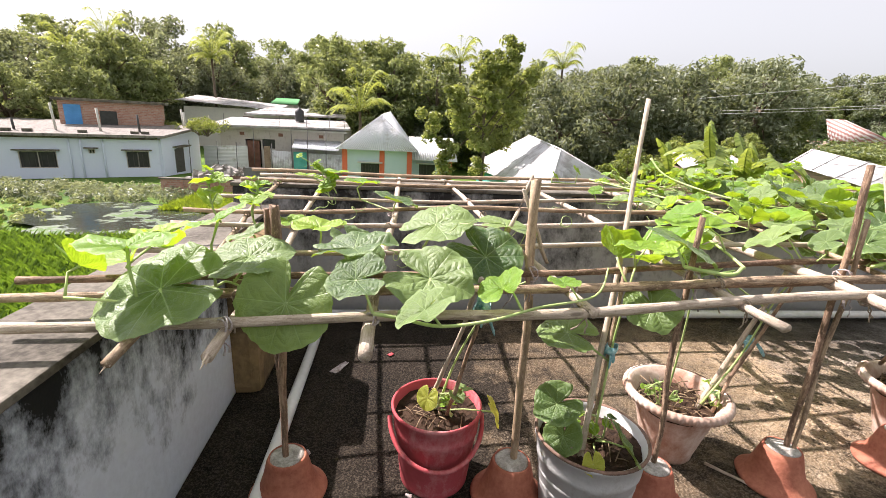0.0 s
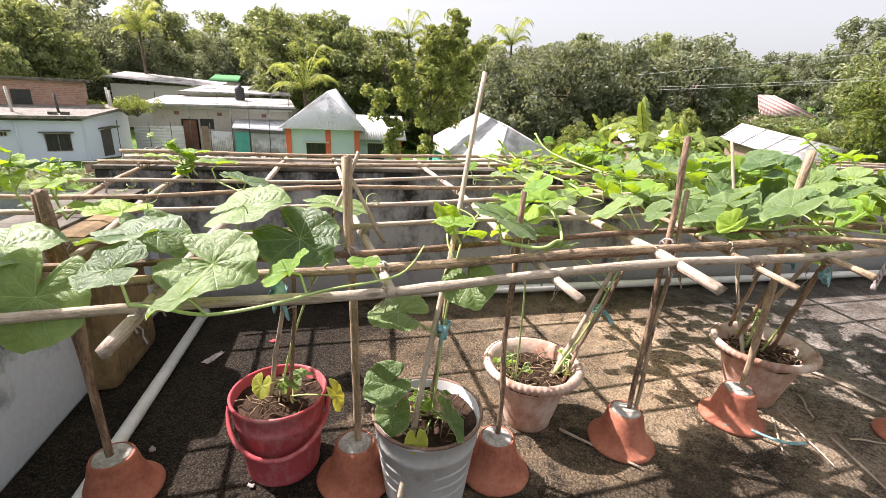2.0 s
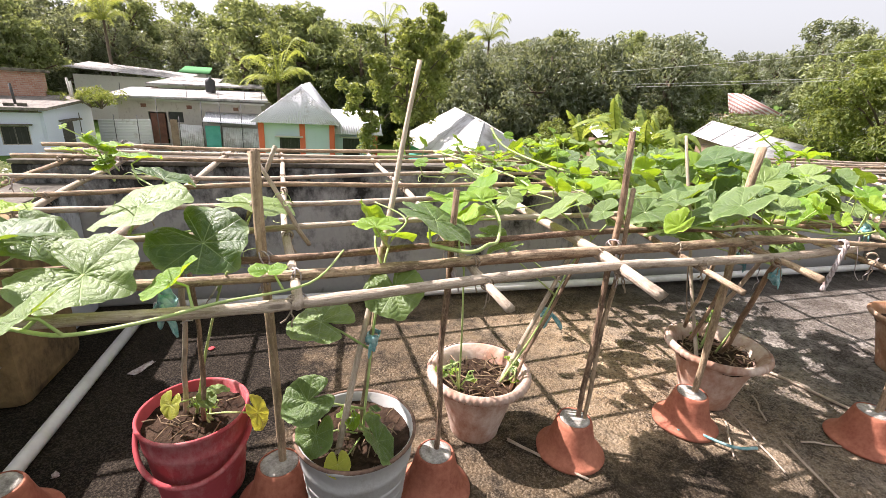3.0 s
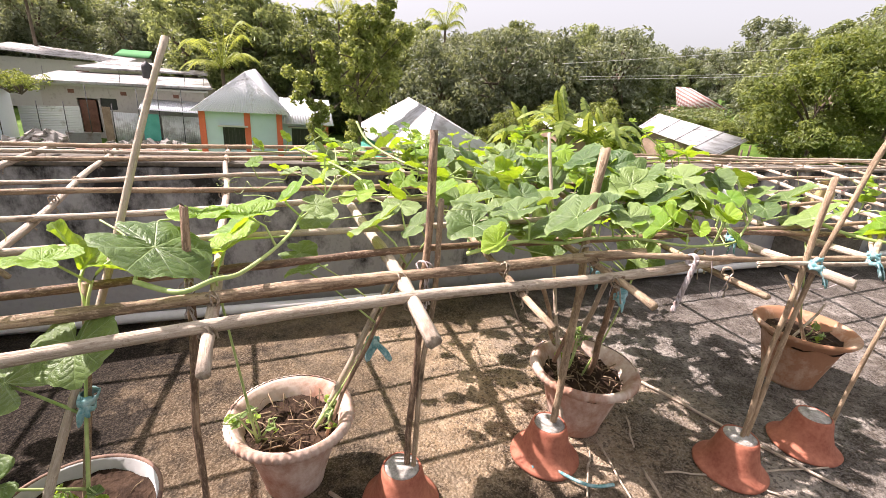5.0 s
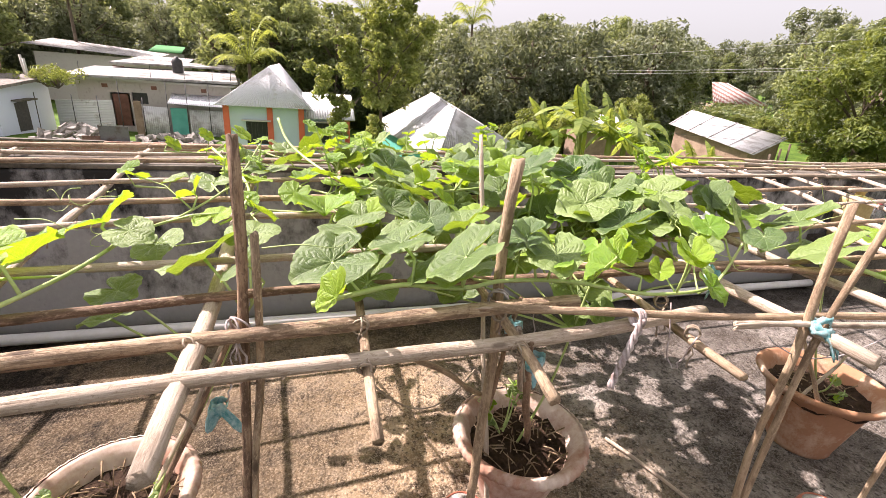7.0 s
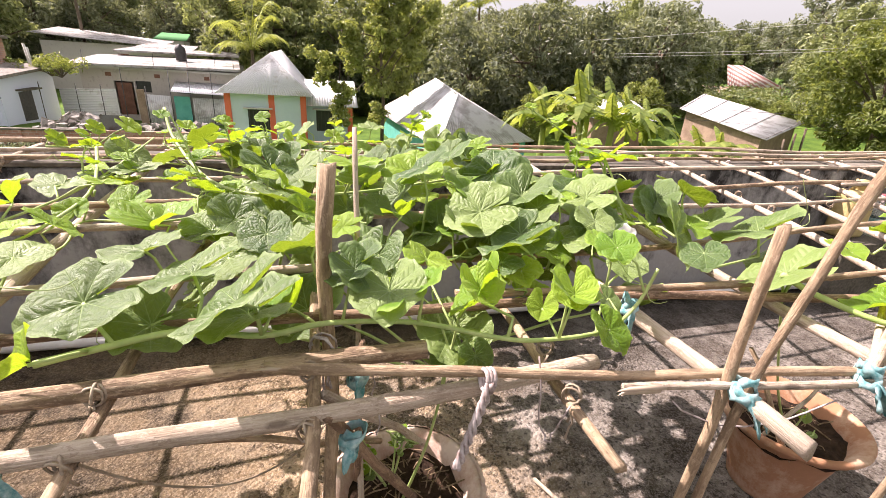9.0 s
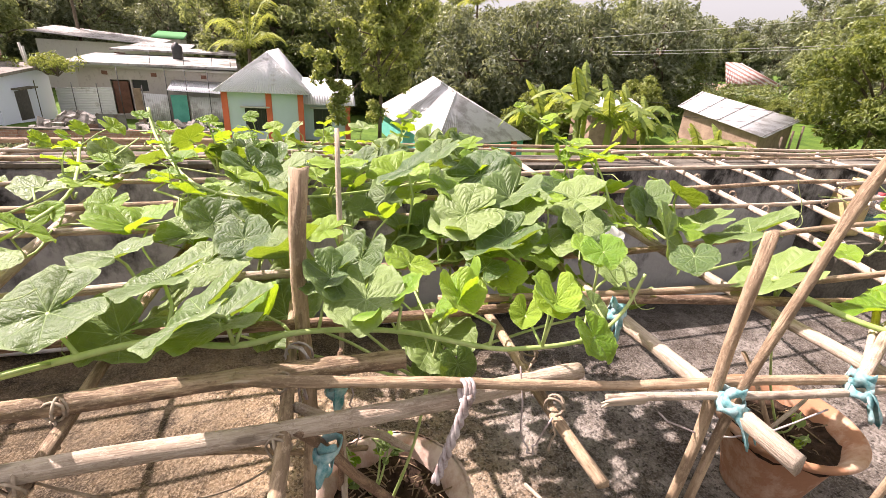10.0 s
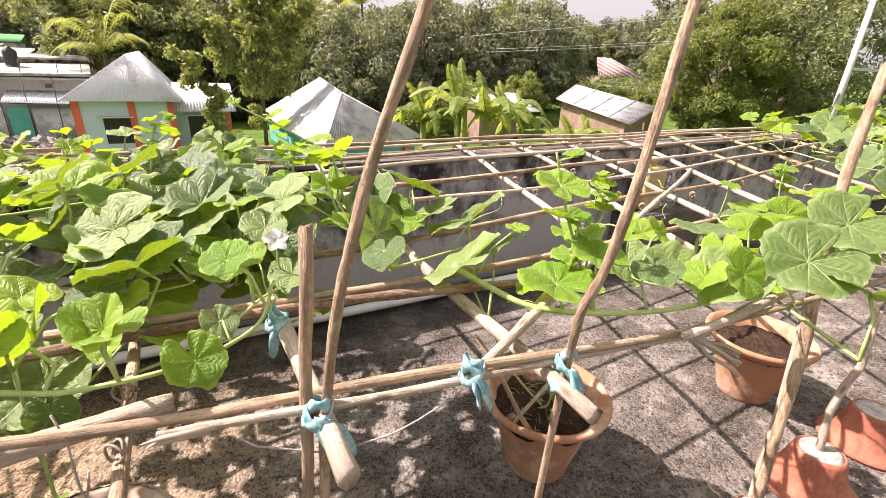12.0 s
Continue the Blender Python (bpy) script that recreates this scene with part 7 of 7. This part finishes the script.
yard = thing("yard_fence", "patchwork yard fence of tin sheets and planks", "fence")
corrugated(((-14.5, 37.6, -3.6), (-14.5, 37.6, -1.34), (-11.25, 37.6, -1.2), (-11.25, 37.6, -3.6)), 22, 0.02, M_PALESHEET, "tin_sheet", yard)
corrugated(((-9.4, 37.4, -3.6), (-7.9, 37.4, -3.6), (-7.9, 37.4, -1.5), (-9.4, 37.4, -1.45)), 12, 0.02, M_TINROOF_OLD, "tin_sheet", yard)
corrugated(((-6.6, 37.4, -3.6), (-3.7, 37.4, -3.6), (-3.7, 37.4, -1.6), (-6.6, 37.4, -1.55)), 24, 0.02, M_TINROOF_OLD, "tin_sheet", yard)
box_part("gate", (-7.75, 37.4, -3.5), (-6.75, 37.46, -1.5), M_TEAL, yard, "turquoise sheet gate")
box_part("plank_panel", (-9.95, 37.3, -3.6), (-9.5, 37.38, -1.15), M_MUD, yard)
for x in (-15.3, -13.3, -11.9, -10.6, -9.3, -7.8, -6.6, -5.2, -3.7):
    put("fence_post", mesh_from("fence_post", *tube([(x, 36.9, -3.8), (x + 0.05, 36.9, -0.9 if int(x * 10) % 2 else 0.2)], 0.026, 6)), M_IRON, yard)
corrugated(((-7.7, 36.6, -1.15), (-4.2, 36.6, -1.25), (-4.2, 38.9, -0.62), (-7.9, 38.9, -0.6)), 26, 0.02, M_TINROOF, "awning", yard, "low tin awning over the gate")

blue = thing("white_building", "flat-roofed bluish-white plastered house with stained roof edge", "building", (-16.6, 33.75, 0))
blue.rotation_euler = (0, 0, math.atan2(2.98, 7.3))
wall_with_holes(-24, 0.6, -3.7, -0.78, 0, 0.25, [(-6.8, -4.95, -2.72, -1.66), (-1.31, 0.0, -2.72, -1.6), (-3.3, -2.95, -1.78, -1.5), (-12.5, -11, -2.72, -1.66)], M_BLUEWHITE, blue)
turn_back = Euler((0, 0, -math.atan2(2.98, 7.3))).to_matrix()


def in_blue(x, y, z):
    return turn_back @ (Vector((x, y, 0)) - Vector((-16.6, 33.75, 0))) + Vector((0, 0, z))


def prism(name, corners, tops, bottom, material, parent, label=""):
    """A block over a four-cornered plan, each corner with its own top height."""
    bm = bmesh.new()
    lo = [bm.verts.new(in_blue(x, y, bottom if isinstance(bottom, float) else t - bottom[0])) for (x, y), t in zip(corners, tops)]
    hi = [bm.verts.new(in_blue(x, y, t)) for (x, y), t in zip(corners, tops)]
    bm.faces.new(hi)
    bm.faces.new(lo[::-1])
    for i in range(4):
        bm.faces.new((lo[i], lo[(i + 1) % 4], hi[(i + 1) % 4], hi[i]))
    return part(name, bm, material, parent, label)


prism("side_wall", ((-16.05, 33.98), (-15.8, 33.9), (-15.35, 39.0), (-15.6, 39.0)), (-0.72, -0.72, -0.1, -0.1), -3.7, M_BLUEWHITE, blue)
barred_window(blue, -6.8, -4.95, -2.72, -1.66, 0, 6, M_GREYWALL, True)
barred_window(blue, -1.31, 0.0, -2.72, -1.6, 0, 5, M_GREYWALL, True)
barred_window(blue, -12.5, -11.0, -2.72, -1.66, 0, 5, M_GREYWALL, True)
barred_window(blue, -3.3, -2.95, -1.78, -1.5, 0, 2, M_GREYWALL, True)
prism("roof", ((-38.9, 24.2), (-15.5, 33.7), (-15.0, 39.2), (-42.0, 41.0)), (-0.6, -0.52, 0.08, 0.0), (0.17,), M_ROOFSLAB, blue, "stained flat concrete roof")
box_part("roof_edge", (-24.2, -0.14, -0.83), (0.75, 0.0, -0.76), M_COPING, blue, "black-stained drip edge")
for x in (-8.4, -4.25, -3.67, -2.5):
    put("drain_pipe", mesh_from("drain_pipe", *tube([(x, -0.06, -3.6), (x, -0.06, -0.8)], 0.055, 10)), M_BLUEWHITE, blue)
for x, yy, h in ((-6.9, 0.4, 0.9), (-2.6, 0.6, 1.7), (-4.9, 0.5, 1.9), (-0.4, 0.4, 1.4), (2.2, 3.9, 1.9), (2.35, 3.4, 1.7)):
    put("stub_column", mesh_from("stub_column", *tube([(x, yy + 0.3, -0.62), (x - 0.05 * h, yy + 0.3, -0.62 + h)], 0.07, 6)), M_WHITEWALL if h > 1.5 else M_IRON, blue)
for x in (-7.4, -3.7, -0.9, -0.3, -6.4):
    box_part("roof_block", (x, 0.0, -0.6), (x + 0.45, 0.35, -0.3), M_COPING, blue, bevel=0.02)
prism("door", ((-15.76, 35.4), (-15.66, 35.4), (-15.56, 36.6), (-15.66, 36.6)), (-1.5, -1.5, -1.4, -1.4), -3.2, M_IRON, blue)
prism("ledge", ((-15.75, 35.2), (-15.2, 35.2), (-15.05, 36.8), (-15.6, 36.8)), (-1.32, -1.32, -1.25, -1.25), (0.09,), M_COPING, blue)

hut = thing("brick_hut", "unplastered red brick stair hut with a bright blue door", "hut", (-20.2, 36.6, -0.6))
hut.rotation_euler = (0, 0, math.atan2(2.98, 7.3))
box_part("wall", (-3.0, 0, 0), (3.1, 3.5, 2.1), M_BRICK, hut)
box_part("roof", (-3.3, -0.3, 2.1), (3.4, 3.8, 2.28), M_COPING, hut, "rough concrete slab", 0.02)
box_part("door", (-2.7, -0.06, 0.0), (-1.75, 0.0, 1.85), M_BLUEDOOR, hut, "bright blue sheet door")
# dark sheet on the brick face, painting an opening's shade
box_part("dark_opening", (-0.7, -0.04, 0.3), (0.3, 0.0, 1.5), M_DARKWIN, hut)

far = thing("white_building", "distant whitewashed house with a pale mono-pitch roof", "building")
box_part("wall", (-23, 55, -2.6), (-13.4, 60, 1.7), M_WHITEWALL, far)
corrugated(((-23.6, 54.3, 2.3), (-13.0, 54.3, 1.75), (-13.0, 60.5, 2.4), (-23.6, 60.5, 3.1)), 40, 0.02, M_FARROOF, "roof", far)
box_part("window", (-16.8, 54.95, 0.0), (-15.6, 55.0, 0.9), M_DOORWOOD, far)
far2 = thing("white_building", "second pale low building behind the grey one", "building")
box_part("wall", (-14.2, 50, -3.4), (-9.4, 53, 1.2), M_WHITEWALL, far2)
corrugated(((-14.6, 49.5, 1.3), (-9.2, 49.5, 1.25), (-9.2, 53.4, 2.0), (-13.5, 53.4, 2.0)), 24, 0.02, M_FARROOF, "roof", far2)
green_roof = thing("shed", "small shed with a bright green sheet roof", "shed")
M_GREENROOF = sheet_material("bright_green_roof_sheet", (0.035, 0.20, 0.05), (0.06, 0.27, 0.075), (0.03, 0.14, 0.04), 0.35, 0.0, 0.8)
corrugated(((-15.6, 62, 2.6), (-12.2, 62, 2.6), (-12.4, 65, 3.4), (-15.4, 65, 3.4)), 16, 0.02, M_GREENROOF, "roof", green_roof)
box_part("wall", (-15.2, 62.3, -3), (-12.6, 65, 2.55), M_WHITEWALL, green_roof)

brick_wall = thing("brick_wall", "low unplastered red brick boundary wall", "brick wall")
box_part("wall", (-12.8, 27.0, -4.2), (-8.5, 27.22, -2.5), M_BRICK, brick_wall)
box_part("wall", (-8.5, 27.0, -4.2), (-3.4, 27.22, -2.45), M_BRICK, brick_wall)
box_part("coping", (-12.9, 26.95, -2.5), (-8.2, 27.27, -2.42), M_COPING, brick_wall, bevel=0.01)
for x in (-12.0, -10.3):
    box_part("pier", (x, 26.92, -4.2), (x + 0.4, 27.0, -2.5), M_BRICK, brick_wall)


def rubble_heap(name, label, loc, rx, ry, h, seed, n):
    """A heap of broken slabs, sacks and bricks, as one joined pile."""
    rg = random.Random(seed)
    bm = bmesh.new()
    for _ in range(n):
        q, d = rg.uniform(0, 6.28), math.sqrt(rg.random())
        at = Vector((rx * d * math.cos(q), ry * d * math.sin(q), h * (1 - d * d) * rg.uniform(0.55, 1.0)))
        m = Matrix.Translation(at) @ Euler((rg.gauss(0, 0.5), rg.gauss(0, 0.5), rg.uniform(0, 6.28))).to_matrix().to_4x4() @ Matrix.Diagonal((rg.uniform(0.2, 0.75), rg.uniform(0.15, 0.5), rg.uniform(0.06, 0.2), 1))
        vs = bmesh.ops.create_cube(bm, size=1, matrix=m)["verts"]
        for v in vs:
            v.co += Vector((rg.gauss(0, 0.04), rg.gauss(0, 0.04), rg.gauss(0, 0.03)))
    box(bm, (-rx * 0.7, -ry * 0.7, -0.2), (rx * 0.7, ry * 0.7, h * 0.35), 0.1)
    ob = part(name, bm, M_RUBBLE, None, label)
    ob.location = loc
    return tagged(ob, label, "heap", kind="stuff")


def leaning_sheet(name, label, x0, x1, z1, material, lean_by):
    verts = [(x0, 27.45, -4.0), (x1, 27.45, -4.0), (x1, 27.45, z1), (x0 + lean_by, 27.45, z1), (x0, 27.47, -4.0), (x1, 27.47, -4.0), (x1, 27.47, z1), (x0 + lean_by, 27.47, z1)]
    faces = [(0, 1, 2, 3), (7, 6, 5, 4), (0, 4, 5, 1), (1, 5, 6, 2), (2, 6, 7, 3), (3, 7, 4, 0)]
    return tagged(put(name, mesh_from(name, verts, faces, False), material), label, "metal sheet")


leaning_sheet("metal_sheet", "rusty brown metal sheet standing behind the brick wall", -9.3, -8.45, -2.25, M_RUST, 0.05)
leaning_sheet("metal_sheet", "dull dark tin sheet standing behind the brick wall", -8.4, -7.2, -1.75, M_TINDARK, -0.1)
rubble_heap("rubble_heap", "heap of pale sacks and rubble behind the brick wall", (-11.0, 31.5, -3.4), 2.6, 1.6, 1.35, 3, 90)
rubble_heap("rubble_heap", "spread of pale rubble in the grey building's yard", (-6.5, 34.0, -3.45), 2.8, 1.3, 0.6, 4, 80)

shed = thing("shed", "mud-walled shed with a bright mono-pitch tin roof", "shed")
S1, S2, S3, S4 = Vector((24.1, 19.5, -1.1)), Vector((30.2, 22.5, -0.4)), Vector((27.6, 28, 0.8)), Vector((23.2, 25.0, -0.05))
corrugated((S1, S2, S3, S4), 40, 0.012, M_TINROOF_OLD, "roof", shed)
for t in (0.02, 0.26, 0.5, 0.74, 0.98):
    put("lap_seam", mesh_from("lap_seam", *tube([S1.lerp(S4, t) + Vector((0, 0, 0.03)), S2.lerp(S3, t) + Vector((0, 0, 0.03))], 0.022, 6)), M_FARROOF, shed)
bm = bmesh.new()
drop = Vector((0, 0, -3.2))
inn = [S1.lerp(S3, 0.06), S2.lerp(S4, 0.06), S3.lerp(S1, 0.06), S4.lerp(S2, 0.06)]
vs = [bm.verts.new(p + Vector((0, 0, -0.08))) for p in inn] + [bm.verts.new(p + drop) for p in inn]
for i in range(4):
    bm.faces.new((vs[i], vs[(i + 1) % 4], vs[4 + (i + 1) % 4], vs[4 + i]))
part("wall", bm, M_MUD, shed)
for t in (0.2, 0.5, 0.8):
    p = S1.lerp(S2, t)
    put("post", mesh_from("post", *tube([p + Vector((0.3, -0.4, -2.6)), p + Vector((0.3, -0.3, -0.1))], 0.06, 7)), M_BARK, shed)
shed2 = thing("shed", "low shed with a weathered tin roof under dark trees", "shed")
corrugated(((18.0, 26.5, -0.9), (22.5, 25.5, -0.9), (22.8, 29, 0.1), (18.5, 30, 0.1)), 26, 0.02, M_TINROOF_OLD, "roof", shed2)
box_part("wall", (18.6, 26.8, -3.6), (22.3, 29.2, -0.75), M_MUD, shed2)
red_house = thing("house", "distant house with a faded red striped tin roof", "house")
zr = 1.5
corrugated(((59, 57, zr), (70, 57, zr), (66, 62, zr + 3), (63, 62, zr + 3)), 22, 0.12, M_REDSHEET, "roof", red_house)
corrugated(((70, 57, zr), (71, 67, zr), (66, 62, zr + 3), (66, 62, zr + 3)), 16, 0.12, M_REDSHEET, "roof", red_house)
box_part("wall", (60, 57.6, zr - 4), (69.5, 66, zr - 0.1), M_BRICK, red_house)

# ---- power line ----
M_CONCRETE_POLE = speckled("pale_concrete_pole", (0.4, 0.4, 0.38), (0.58, 0.57, 0.54), 3, 30, 0.85, 0.2)
upole = thing("utility_pole", "leaning pale concrete utility pole with a cross arm", "utility pole", (33.6, 14.0, -3.2))
put("pole", mesh_from("pole", *tube([(-0.2, 0, 0), (0.05, 0, 9.2)], [0.2, 0.13], 12)), M_CONCRETE_POLE, upole)
box_part("cross_arm", (-0.1, -0.08, 5.35), (3.2, 0.04, 5.5), M_CONCRETE_POLE, upole)
put("brace", mesh_from("brace", *tube([(-1.1, -0.1, 2.0), (-0.12, 0, 4.4)], 0.05, 6)), M_IRON, upole)
wires = thing("power_line", "slack overhead wires in front of the trees", "power line")
for a, b, sag in (((14.8, 22.0, 3.0), (62, 22, 10.0), 0.25), ((16.0, 22, 2.48), (62, 22, 7.2), 0.3), ((16.0, 22, 2.34), (62, 22, 7.06), 0.3), ((17.0, 22, 0.3), (62, 22, 0.6), 0.4), ((17.0, 22, -0.2), (62, 22, -0.9), 0.4)):
    pts = [Vector(a).lerp(Vector(b), t / 24) - Vector((0, 0, sag * 4 * (t / 24) * (1 - t / 24))) for t in range(25)]
    put("wire", mesh_from("wire", *tube(pts, 0.011, 5)), M_CONCRETE_POLE if a[2] > 1 else M_IRON, wires)
